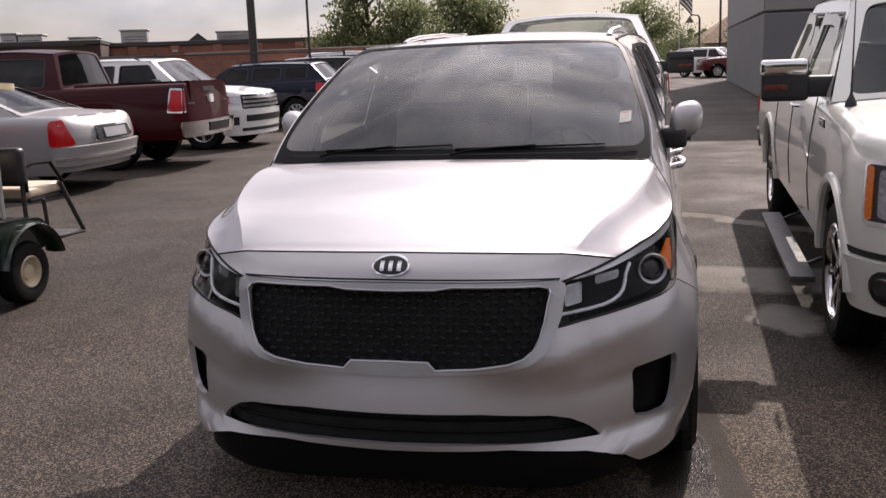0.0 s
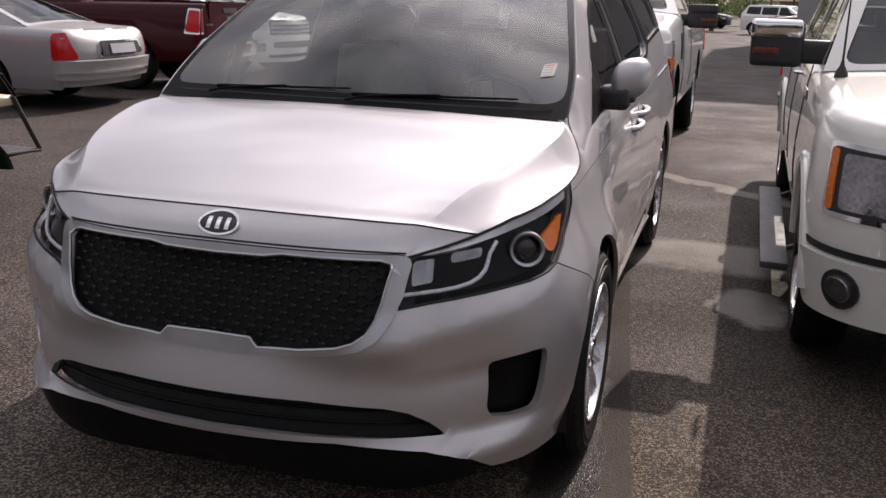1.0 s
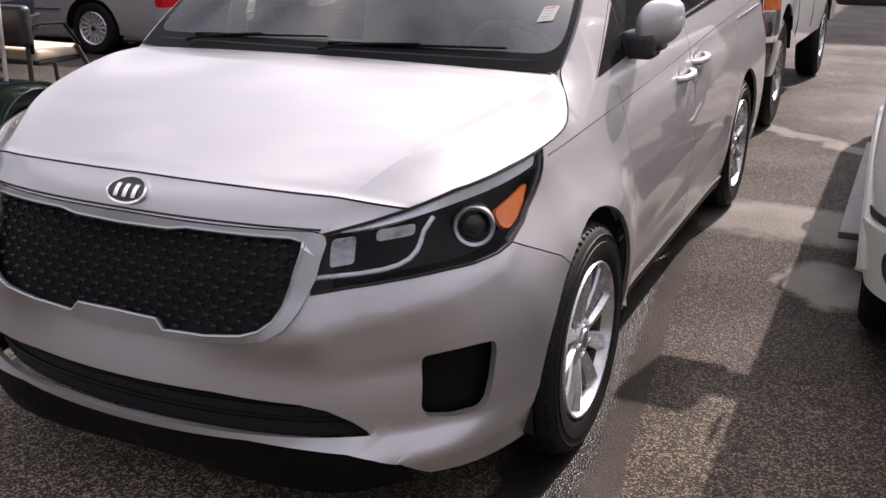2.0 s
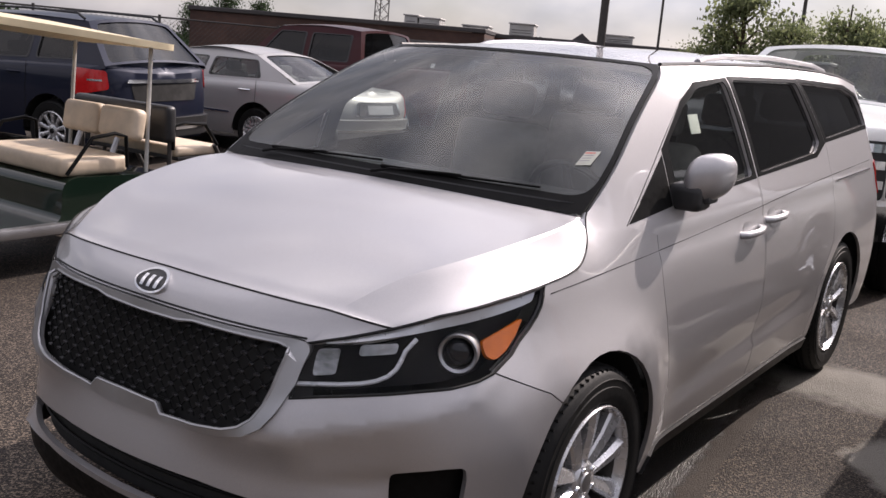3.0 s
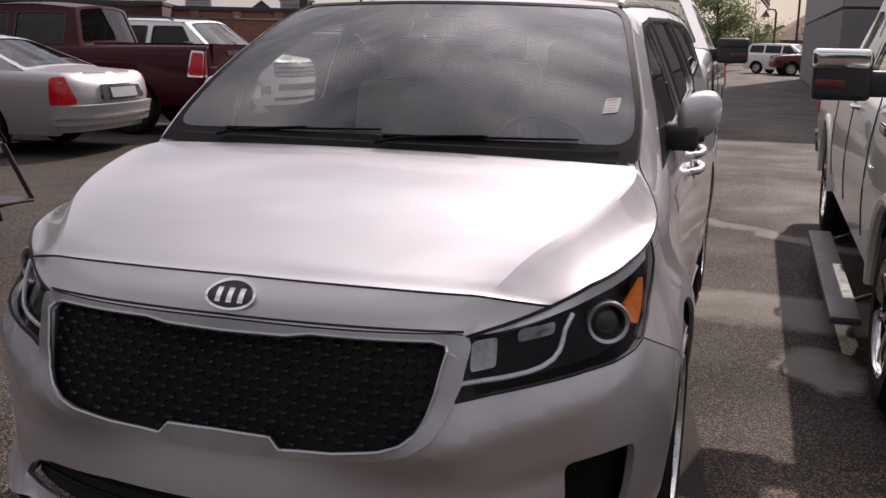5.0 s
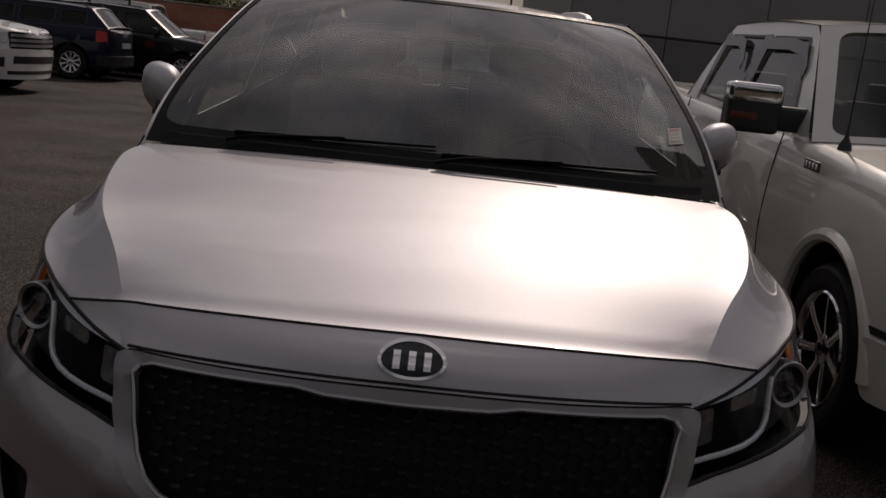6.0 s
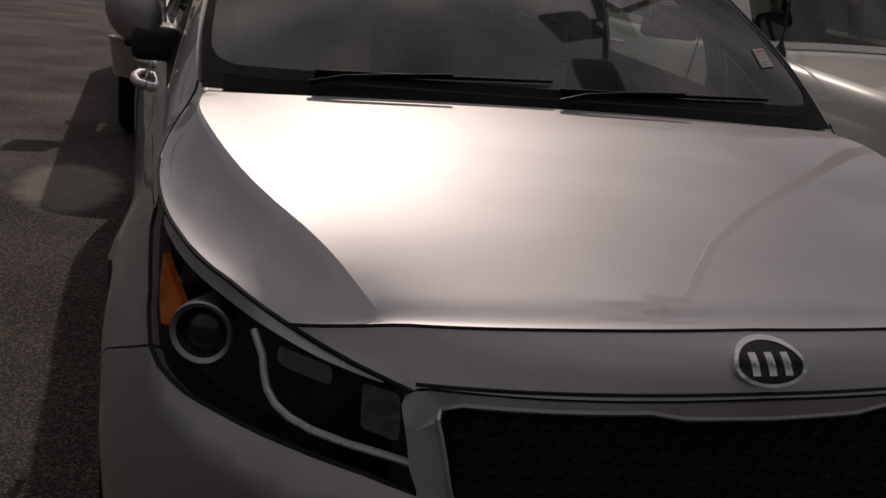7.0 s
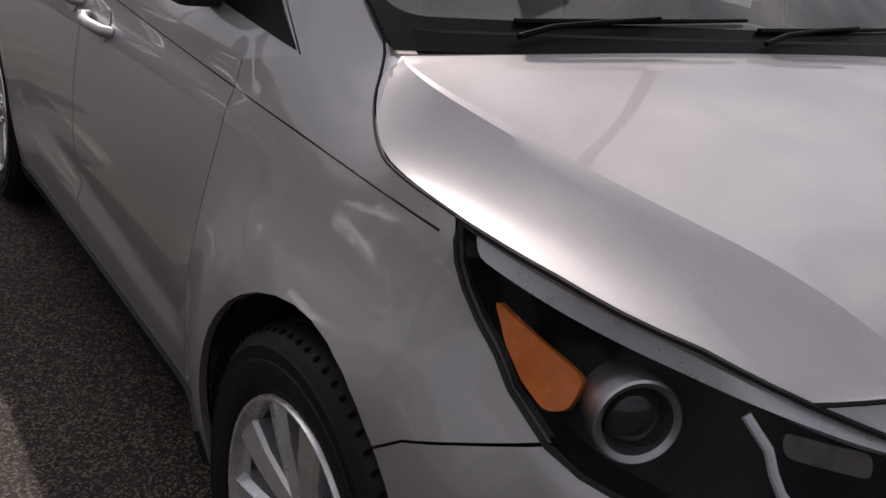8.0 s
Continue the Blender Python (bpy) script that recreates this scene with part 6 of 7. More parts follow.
sheet(bm, REARW, lambda s, z: van_pt(s, z, -0.01), (), 0.1, 0.0, True)
part("rear_window", bm, TINT, van)
bm = bmesh.new()
box(bm, (-0.72, 0.25, 0.2), (0.72, 4.7, 0.45), 0.05)
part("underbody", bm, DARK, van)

# cabin
bm = bmesh.new()
box(bm, (-0.86, 1.0, 0.46), (0.86, 4.75, 0.52), 0.02)
part("cabin_floor", bm, SEATGREY, van)
bm = bmesh.new()
box(bm, (-0.80, 1.02, 0.90), (0.80, 1.62, 1.20), 0.07, None, 3)
part("dashboard", bm, DASH, van, "dark grey dashboard")
bm = bmesh.new()
sheet(bm, [(x * 0.97, y) for x, y in edge_pts + rear_pts], lambda x, y: (lambda q: (q[0], q[1], q[2] - 0.035))(roof_pt(x, y)), (), 0.2)
part("headliner", bm, plain("headliner cloth", (0.32, 0.31, 0.29), 0.9), van)
wheelm = Matrix.Translation((0.40, 1.72, 1.12)) @ Matrix.Rotation(radians(-62), 4, "X")
bm = bmesh.new()
tube(bm, [tuple(wheelm @ Vector((0.19 * math.cos(a), 0.19 * math.sin(a), 0))) for a in np.linspace(0, 2 * math.pi, 29)], 0.015, 8)
for a in (0.0, math.pi, -math.pi / 2):
    tube(bm, [tuple(wheelm @ Vector((0.19 * k * math.cos(a), 0.19 * k * math.sin(a), 0))) for k in (0.1, 1.0)], 0.018, 6)
lathe(bm, [(-0.03, 0.07), (0.02, 0.06), (0.025, 0.0001)], 20, "z", wheelm)
part("steering_wheel", bm, PLASTIC, van)
for yy in (2.05, 3.0, 3.95):
    for sx in (-1, 1):
        seat = group_part("seat", van)
        lean = Matrix.Translation((0, yy + 0.25, 0.85)) @ Matrix.Rotation(radians(-14), 4, "X") @ Matrix.Translation((0, -yy - 0.25, -0.85))
        bm = bmesh.new()
        box(bm, (sx * 0.40 - 0.26, yy - 0.28, 0.66), (sx * 0.40 + 0.26, yy + 0.26, 0.82), 0.06, None, 3)
        part("cushion", bm, SEATGREY, seat)
        bm = bmesh.new()
        box(bm, (sx * 0.40 - 0.25, yy + 0.18, 0.78), (sx * 0.40 + 0.25, yy + 0.32, 1.36), 0.06, lean, 3)
        part("backrest", bm, SEATGREY, seat)
        bm = bmesh.new()
        box(bm, (sx * 0.40 - 0.14, yy + 0.20, 1.39), (sx * 0.40 + 0.14, yy + 0.30, 1.56), 0.045, lean, 3)
        part("headrest", bm, SEATGREY, seat)
bm = bmesh.new()
box(bm, (-0.12, 1.70, 1.585), (0.12, 1.725, 1.65), 0.012)
tube(bm, [(0, 1.71, 1.64), (0, 1.66, 1.69)], 0.01, 6)
part("rear_view_mirror", bm, PLASTIC, van)
# papers on the glass
sticker = thing("price_sticker", "small white paper sticker with red print on the windscreen", "sticker", TILT)
bm = bmesh.new()
q = [Vector(screen_pt(a, b)) + Vector((0, -0.0024, 0.0032)) for a, b in ((0.852, 0.212), (0.912, 0.224), (0.926, 0.302), (0.866, 0.292))]
f = bm.faces.new([bm.verts.new(p) for p in q])
bm.normal_update()
thicken(bm, [f], 0.0015)
part("paper", bm, plain("aged paper", (0.46, 0.47, 0.41), 0.7, 0.0, 0.08, 30), sticker)
for k in range(4):
    bm = bmesh.new()
    lo, hi = [q[0].lerp(q[3], t) for t in (0.2 + k * 0.19, 0.27 + k * 0.19)], [q[1].lerp(q[2], t) for t in (0.2 + k * 0.19, 0.27 + k * 0.19)]
    bm.faces.new([bm.verts.new(p + Vector((0, -0.003, 0.004))) for p in (lo[0].lerp(hi[0], 0.12), lo[0].lerp(hi[0], 0.8), lo[1].lerp(hi[1], 0.8), lo[1].lerp(hi[1], 0.12))])
    part("print_bar", bm, REDLENS if k == 3 else GREYP, sticker)
bm = bmesh.new()
box(bm, (0.765, 1.97, 1.43), (0.768, 2.07, 1.51), 0.001, Matrix.Translation((0.765, 0, 1.46)) @ Matrix.Rotation(radians(-20), 4, "Y") @ Matrix.Translation((-0.765, 0, -1.46)))
solid("window_label", bm, PAPER, "white printed paper label inside the front door window", "label", TILT)

# ---- golf cart ----
def golf_cart():
    cart = thing("golf_cart", "dark green golf cart with beige seats and beige roof", "golf cart", TILT @ Matrix.Translation((-4.12, 0, 0)))
    hw = 0.58
    # tub with rear body, made from a side outline
    side = [(0.55, 0.28), (2.25, 0.28), (2.42, 0.34), (3.02, 0.36), (3.06, 0.48), (2.98, 0.58), (2.60, 0.62), (2.05, 0.64), (1.95, 0.60), (1.93, 0.34), (1.05, 0.32), (0.95, 0.45), (0.88, 0.78), (0.72, 0.86), (0.50, 0.70), (0.38, 0.45)]
    bm = bmesh.new()
    made = sheet(bm, rounded(side, 0.06), lambda y, z: (-hw + 0.02, y, z), (), 0.12, 0.0, False, 0.08)
    ext = bmesh.ops.extrude_face_region(bm, geom=made)
    bmesh.ops.translate(bm, vec=(2 * hw - 0.04, 0, 0), verts=[v for v in ext["geom"] if isinstance(v, bmesh.types.BMVert)])
    bmesh.ops.recalc_face_normals(bm, faces=bm.faces)
    part("body", bm, GREEN, cart, "dark green body shell")
    for sx in (1, -1):
        for y in (0.98, 2.75):
            bm = bmesh.new()
            pts = [(y - 0.33 * math.cos(a), 0.24 + 0.33 * math.sin(a)) for a in np.linspace(radians(12), radians(168), 14)]
            tube(bm, [(sx * (hw + 0.0), a, b) for a, b in pts], 0.085, 8, None, 0.25)
            part("fender", bm, GREEN, cart)
        bm = bmesh.new()
        box(bm, (sx * (hw - 0.05), 1.15, 0.27), (sx * (hw + 0.025), 2.36, 0.345), 0.02)
        part("rocker_strip", bm, SATIN, cart, "aluminium rocker strip")
        for y, k in ((0.98, 0), (2.75, 1)):
            w = group_part("wheel", cart)
            w.matrix_basis = Matrix.Translation((sx * (hw + 0.02), y, 0.225)) @ (Matrix.Rotation(math.pi, 4, "Z") if sx < 0 else Matrix.Identity(4))
            bm = bmesh.new()
            lathe(bm, [(-0.19, 0.115), (-0.18, 0.20), (-0.15, 0.225), (-0.04, 0.225), (-0.01, 0.205), (0.0, 0.16), (-0.012, 0.115)], 28)
            part("tyre", bm, RUBBER, w)
            bm = bmesh.new()
            lathe(bm, [(-0.012, 0.118), (-0.004, 0.108), (-0.045, 0.09), (-0.055, 0.06), (-0.03, 0.05), (-0.02, 0.0001)], 24)
            part("rim", bm, plain("cream wheel paint", (0.55, 0.47, 0.33), 0.45) if "cream wheel paint" not in bpy.data.materials else bpy.data.materials["cream wheel paint"], w, "cream steel rim")
        # arm rests
        for y0, zz in ((2.02, 0.70), (2.70, 0.78)):
            s = 1 if y0 < 2.5 else -1
            bm = bmesh.new()
            a = [(2.46, 0.68), (2.45, 0.90), (2.36, 0.925), (2.18, 0.90), (1.98, 0.66)] if s > 0 else [(2.86, 0.78), (2.87, 0.955), (2.95, 0.975), (3.16, 0.96), (3.28, 0.80)]
            tube(bm, [(sx * (hw - 0.02), y, z) for y, z in a], 0.014, 8)
            part("arm_rest", bm, MESHBLK, cart)
        # foot rest frame
        bm = bmesh.new()
        tube(bm, [(sx * (hw - 0.03), y, z) for y, z in ((3.26, 0.80), (3.36, 0.62), (3.48, 0.41), (3.50, 0.385))], 0.018, 8)
        tube(bm, [(sx * (hw - 0.03), y, z) for y, z in ((3.05, 0.70), (3.06, 0.40), (3.50, 0.37))], 0.016, 8)
        part("foot_rest_frame", bm, STEEL, cart)
        # roof posts
        for y0, z0, y1, z1 in ((2.68, 0.62, 2.74, 1.55), (0.86, 0.80, 1.18, 1.70)):
            bm = bmesh.new()
            tube(bm, [(sx * (hw - 0.10), y0, z0), (sx * (hw - 0.12), y1, z1)], 0.015, 8)
            part("roof_post", bm, plain("pale post", (0.5, 0.49, 0.46), 0.45) if "pale post" not in bpy.data.materials else bpy.data.materials["pale post"], cart)
    bm = bmesh.new()
    box(bm, (-hw + 0.06, 3.08, 0.355), (hw - 0.06, 3.50, 0.385), 0.012)
    part("foot_plate", bm, PLASTIC, cart)
    # seats
    bm = bmesh.new()
    box(bm, (-hw + 0.05, 1.96, 0.635), (hw - 0.05, 2.50, 0.765), 0.055, None, 4)
    part("seat_cushion", bm, BEIGE, cart)
    for x in (-0.115, 0.335):
        bm = bmesh.new()
        box(bm, (x - 0.215, 2.51, 0.855), (x + 0.215, 2.63, 1.085), 0.058, Matrix.Translation((0, 2.57, 0.9)) @ Matrix.Rotation(radians(-10), 4, "X") @ Matrix.Translation((0, -2.57, -0.9)), 4)
        part("seat_back", bm, BEIGE, cart)
        bm = bmesh.new()
        tube(bm, [(x, 2.46, 0.66), (x, 2.60, 1.0)], 0.02, 6)
        part("back_bracket", bm, SATIN, cart)
    bm = bmesh.new()
    box(bm, (-hw + 0.04, 2.90, 0.72), (hw - 0.04, 3.32, 0.80), 0.035, None, 4)
    part("rear_seat", bm, BEIGE, cart)
    bm = bmesh.new()
    box(bm, (-hw + 0.04, 2.92, 0.69), (hw - 0.04, 3.30, 0.722), 0.01)
    part("seat_board", bm, PLASTIC, cart)
    bm = bmesh.new()
    box(bm, (-hw + 0.0, 2.79, 0.83), (hw - 0.0, 2.885, 1.105), 0.045, None, 4)
    part("rear_back_board", bm, PLASTIC, cart)
    bm = bmesh.new()
    box(bm, (-hw + 0.07, 2.86, 0.86), (hw - 0.07, 2.935, 1.07), 0.03, None, 3)
    part("rear_back", bm, BEIGE, cart)
    for sx in (1, -1):
        bm = bmesh.new()
        tube(bm, [(sx * (hw - 0.04), 2.84, 0.60), (sx * (hw - 0.04), 2.85, 1.0)], 0.018, 6)
        part("rear_bracket", bm, STEEL, cart)
    # roof: a shallow tray
    bm = bmesh.new()
    ro = rounded([(-hw - 0.04, 0.95), (hw + 0.04, 0.95), (hw + 0.04, 2.86), (-hw - 0.04, 2.86)], 0.1, 4)
    sheet(bm, ro, lambda x, y: (x, y, lerp(1.735, 1.545, (y - 0.95) / 1.91) + 0.05 * (1 - (x / 0.62) ** 2) * math.sin(math.pi * min(1, max(0, (y - 0.9) / 2.0)))), (), 0.15, 0.0, False, 0.08)
    bm.normal_update()
    if sum(f.normal.z for f in bm.faces) < 0:
        bmesh.ops.reverse_faces(bm, faces=bm.faces)
    bm.normal_update()
    thicken(bm, bm.faces[:], 0.045)
    part("roof", bm, plain("beige roof plastic", (0.62, 0.53, 0.36), 0.5, 0, 0.12, 4), cart, "beige moulded roof")
    bm = bmesh.new()
    wm = Matrix.Translation((0.27, 1.42, 0.92)) @ Matrix.Rotation(radians(-50), 4, "X")
    tube(bm, [tuple(wm @ Vector((0.17 * math.cos(a), 0.17 * math.sin(a), 0))) for a in np.linspace(0, 2 * math.pi, 25)], 0.014, 6)
    tube(bm, [tuple(wm @ Vector((-0.17, 0, 0))), tuple(wm @ Vector((0.17, 0, 0)))], 0.012, 6)
    tube(bm, [tuple(wm @ Vector((0, 0, 0))), (0.27, 0.98, 0.55)], 0.02, 6)
    part("steering_wheel", bm, PLASTIC, cart)
    return cart


golf_cart()


# ---- buildings ----
def brick_mat(name, a, b, mortar, scale=1.0):
    m, n, l, p = shader(name)
    t = n.new("ShaderNodeTexCoord")
    mpn = n.new("ShaderNodeMapping")
    mpn.inputs["Rotation"].default_value = (radians(90), 0, 0)
    br = n.new("ShaderNodeTexBrick")
    br.inputs["Scale"].default_value = scale
    br.inputs["Brick Width"].default_value, br.inputs["Row Height"].default_value, br.inputs["Mortar Size"].default_value = 0.40, 0.20, 0.010
    for k, v in (("Color1", a), ("Color2", b), ("Mortar", mortar)):
        br.inputs[k].default_value = (*v, 1)
    l.new(t.outputs["Object"], mpn.inputs["Vector"])
    l.new(mpn.outputs["Vector"], br.inputs["Vector"])
    st = add_ramp(n, l, add_noise(n, l, 0.5, 6).outputs["Fac"], [(0.3, (0.7, 0.7, 0.7)), (0.7, (1.1, 1.1, 1.1))])
    mu = n.new("ShaderNodeMix")
    mu.data_type, mu.blend_type = "RGBA", "MULTIPLY"
    mu.inputs["Factor"].default_value = 1.0
    l.new(br.outputs["Color"], mu.inputs["A"])
    l.new(st.outputs["Color"], mu.inputs["B"])
    l.new(mu.outputs["Result"], p.inputs["Base Color"])
    p.inputs["Roughness"].default_value = 0.9
    return m


BRICK = brick_mat("red brick", (0.36, 0.14, 0.09), (0.30, 0.115, 0.075), (0.24, 0.20, 0.17))
BROWN = brick_mat("dark brown brick", (0.10, 0.055, 0.042), (0.08, 0.045, 0.036), (0.07, 0.05, 0.045))
TANSTONE = plain("tan coping stone", (0.24, 0.20, 0.16), 0.85)
CAP = plain("roof edge metal", (0.05, 0.045, 0.045), 0.6)
UNIT = plain("roof unit metal", (0.42, 0.41, 0.39), 0.6, 0.1, 0.15, 1.5)
GREYWALL = plain("grey wall panel", (0.17, 0.17, 0.17), 0.8, 0, 0.08, 0.8)
GREYUP = plain("pale grey wall panel", (0.27, 0.265, 0.255), 0.8, 0, 0.08, 0.8)
BLD = Matrix.Translation((-24.5, 51.4, -0.75)) @ Matrix.Rotation(radians(25), 4, "Z")


def block(name, lo, hi, mat, parent):
    bm = bmesh.new()
    box(bm, lo, hi, 0.03, None, 1)
    return part(name, bm, mat, parent)


shop = thing("brick_building", "long low red brick building with flat roof and roof units", "building", BLD)
block("wall", (-7.0, 0, 0), (8.0, 14, 3.75), BRICK, shop)
block("roof_edge", (-7.05, -0.12, 3.75), (8.05, 14.1, 4.0), CAP, shop)
block("wing_wall", (-24.8, -4, 0), (-7.0, 14, 3.85), BROWN, shop)
block("wing_edge", (-24.9, -4.15, 3.85), (-6.95, 14.1, 4.1), CAP, shop)
block("low_wall", (8.0, 1.0, 0), (12.0, 12, 3.75), BRICK, shop)
block("low_edge", (8.0, 0.9, 3.75), (12.1, 12.1, 3.98), CAP, shop)
for x in np.arange(-6.0, 8.0, 2.4):
    block("pilaster", (x, -0.18, 0), (x + 0.5, 0.02, 3.74), BRICK, shop)
for x, y, w, h in ((-6.85, 5, 1.6, 0.75), (-9.95, 5, 1.7, 0.40), (-13.9, 5, 0.9, 0.75), (-12.9, 5, 1.4, 0.65), (-1.0, 5, 2.1, 0.5)):
    unit = group_part("roof_unit", shop)
    block("casing", (x, y, 3.9), (x + w, y + 1.8, 4.1 + h), UNIT, unit)
    block("cover", (x - 0.08, y - 0.08, 4.1 + h), (x + w + 0.08, y + 1.9, 4.2 + h), UNIT, unit)
    for k in range(3):
        block("louvre", (x + 0.15, y - 0.03, 4.15 + h * 0.22 * k), (x + w - 0.15, y + 0.02, 4.18 + h * 0.22 * k), CAP, unit)
bm = bmesh.new()
vs = [bm.verts.new(p) for p in ((-3.05, 6, 4.0), (-1.4, 6, 4.0), (-2.2, 6, 4.65), (-3.05, 9, 4.0), (-1.4, 9, 4.0), (-2.2, 9, 4.65))]
for f in ((0, 1, 2), (5, 4, 3), (0, 2, 5, 3), (1, 4, 5, 2)):
    bm.faces.new([vs[i] for i in f])
part("roof_gable", bm, CAP, shop)
for x in (-3.5, 4.2):
    bm = bmesh.new()
    box(bm, (x, -0.28, 3.35), (x + 0.3, -0.02, 3.5), 0.03)
    part("wall_lamp", bm, UNIT, shop)

hall = thing("grey_building", "tall grey panelled building in shade beside the lot", "building", pose(3.55, 28.8, 0))
block("lower_wall", (0, 0, 0), (34, 22, 2.6), GREYWALL, hall)
block("joint", (0.02, 0.02, 2.6), (33.98, 22, 2.66), CAP, hall)
block("upper_wall", (0, 0, 2.66), (34, 22, 11.5), GREYUP, hall)
block("roof_edge", (-0.12, -0.12, 11.5), (34.1, 22.1, 11.8), CAP, hall)
for x in np.arange(3.0, 34, 3.0):
    block("panel_joint", (x, -0.012, 0.1), (x + 0.03, 0.01, 11.4), CAP, hall)
pier = thing("brick_pier", "pale brick gate pier at the end of the row", "pier", pose(-5.85, 27.6, 0))
block("shaft", (-0.3, -0.3, 0), (0.3, 0.3, 2.25), brick_mat("pale brick", (0.36, 0.30, 0.25), (0.32, 0.26, 0.21), (0.3, 0.28, 0.25)), pier)
block("coping", (-0.36, -0.36, 2.25), (0.36, 0.36, 2.35), UNIT, pier)
yard = thing("yard_wall", "red brick yard wall running from the pier behind the parked row", "wall", pose(-6.15, 27.6, 0))
block("wall", (-9.0, -0.12, 0), (0, 0.12, 2.05), BRICK, yard)
block("coping", (-9.0, -0.16, 2.05), (0, 0.16, 2.10), TANSTONE, yard)
# gabled shed behind the lot
shed = thing("brown_roofed_house", "low house with broad brown shingle roof behind the lot", "house", pose(14.0, 118, 0, 0, 0, 8))
block("wall", (-10, 0, 0), (10, 9, 2.6), plain("tan siding", (0.34, 0.28, 0.22), 0.85), shed)
bm = bmesh.new()
vs = [bm.verts.new(p) for p in ((-10.6, -0.6, 2.5), (10.6, -0.6, 2.5), (10.6, 9.6, 2.5), (-10.6, 9.6, 2.5), (-6.5, 4.5, 5.6), (10.6, 4.5, 5.6))]
for f in ((0, 1, 5, 4), (2, 3, 4, 5), (0, 4, 3), (1, 2, 5), (3, 2, 1, 0)):
    bm.faces.new([vs[i] for i in f])
part("roof", bm, plain("brown shingles", (0.23, 0.15, 0.10), 0.9, 0, 0.2, 3), shed)

# ---- fence ----
fence = thing("chain_link_fence", "chain link fence with dark posts and top rail", "fence")
a, b = Vector((-23.0, 7.0, 0)), Vector((-8.5, 24.5, 0))
n_post = 9
for k in range(n_post):
    p = a.lerp(b, k / (n_post - 1))
    bm = bmesh.new()
    tube(bm, [p, p + Vector((0, 0, 1.98))], 0.035, 8)
    part("post", bm, STEEL, fence)
bm = bmesh.new()
tube(bm, [a + Vector((0, 0, 1.92)), b + Vector((0, 0, 1.92))], 0.024, 6)
part("top_rail", bm, STEEL, fence)
bm = bmesh.new()
d, length = (b - a).normalized(), (b - a).length
for k in range(int(length / 0.12)):
    for s in (1, -1):
        p0 = a + d * (k * 0.12)
        p1 = p0 + d * (s * 1.85)
        if 0 <= (p1 - a).dot(d) <= length:
            tube(bm, [p0 + Vector((0, 0, 0.05)), p1 + Vector((0, 0, 1.9))], 0.003, 3)
tagged(part("wire_mesh", bm, STEEL, fence), kind="stuff")


# ---- poles ----
def lot_pole(x, y, h, r, heads, label, mat=None):
    pole = thing("lamp_post", label, "lamp post", Matrix.Translation((x, y, ground_z(y))), "lamp posts of the lot")
    bm = bmesh.new()
    lathe(bm, [(0, r * 3.2), (0.55, r * 3.2), (0.62, r * 2.6)], 16, "z")
    part("footing", bm, UNIT, pole)
    bm = bmesh.new()
    tube(bm, [(0, 0, 0.4), (0, 0, h)], r, 10, r * 0.75)
    part("shaft", bm, mat or STEEL, pole)
    for dx, dy, dz in heads:
        hd = group_part("lamp_head", pole)
        bm = bmesh.new()
        box(bm, (dx - 0.28, dy - 0.2, h + dz - 0.1), (dx + 0.28, dy + 0.2, h + dz + 0.1), 0.03)
        part("case", bm, mat or STEEL, hd)
        bm = bmesh.new()
        box(bm, (dx - 0.22, dy - 0.15, h + dz - 0.115), (dx + 0.22, dy + 0.15, h + dz - 0.1), 0.004)
        part("lens", bm, PAPER, hd)
        if abs(dx) + abs(dy) > 0.1:
            bm = bmesh.new()
            tube(bm, [(0, 0, h + dz - 0.02), (dx, dy, h + dz)], 0.04, 6)
            part("arm", bm, mat or STEEL, hd)
    return pole


lot_pole(-11.2, 24.2, 9.5, 0.13, ((0.7, 0, 0), (-0.7, 0, 0)), "tall dark steel lamp post in the parked row")
lot_pole(-9.6, 24.6, 6.6, 0.04, ((0, 0, 0.0),), "thin short lamp post beside the parked row")
lot_pole(-10.1, 39.4, 6.5, 0.09, ((0.0, 0, 0.1),), "dark lamp post with a single head by the trees")
lot_pole(4.0, 70.0, 9.0, 0.09, ((0.5, 0, 0), (-0.5, 0, 0)), "thin tall lamp post far back in the lot")
# post with floodlights on a curved arm in front of the van, seen in its glass and hood
flood = thing("floodlight_post", "dark steel post with a curved arm carrying three box floodlights", "lamp post", Matrix.Translation((6.7, 7.0, ground_z(7.0))), "lamp posts of the lot")
bm = bmesh.new()
tube(bm, [(0, 0, 0), (0, 0, 7.0), (-0.1, -0.12, 7.5), (-0.5, -0.6, 7.85), (-1.1, -1.6, 7.95), (-1.9, -2.6, 7.95), (-2.5, -3.3, 7.95)], 0.11, 12, 0.06)
part("shaft", bm, STEEL, flood)
for k, (dx, dy, dz, tilt) in enumerate(((-3.15, -3.8, 8.1, 25), (-2.35, -3.1, 7.9, -20), (-3.0, -5.0, 7.75, 45))):
    hd = group_part("lamp_head", flood)
    m = Matrix.Translation((dx, dy, dz)) @ Euler((radians(tilt), radians(tilt * 0.7), radians(30 + 50 * k))).to_matrix().to_4x4()
    bm = bmesh.new()
    box(bm, (-0.45, -0.32, -0.15), (0.45, 0.32, 0.15), 0.04, m)
    part("case", bm, STEEL, hd)
    bm = bmesh.new()
    box(bm, (-0.39, -0.26, -0.162), (0.39, 0.26, -0.148), 0.004, m)
    part("lens", bm, GLOSSBLK, hd)
    bm = bmesh.new()
    tube(bm, [(-2.5, -3.3, 7.95), (dx, dy, dz)], 0.05, 8)
    part("bracket", bm, STEEL, hd)

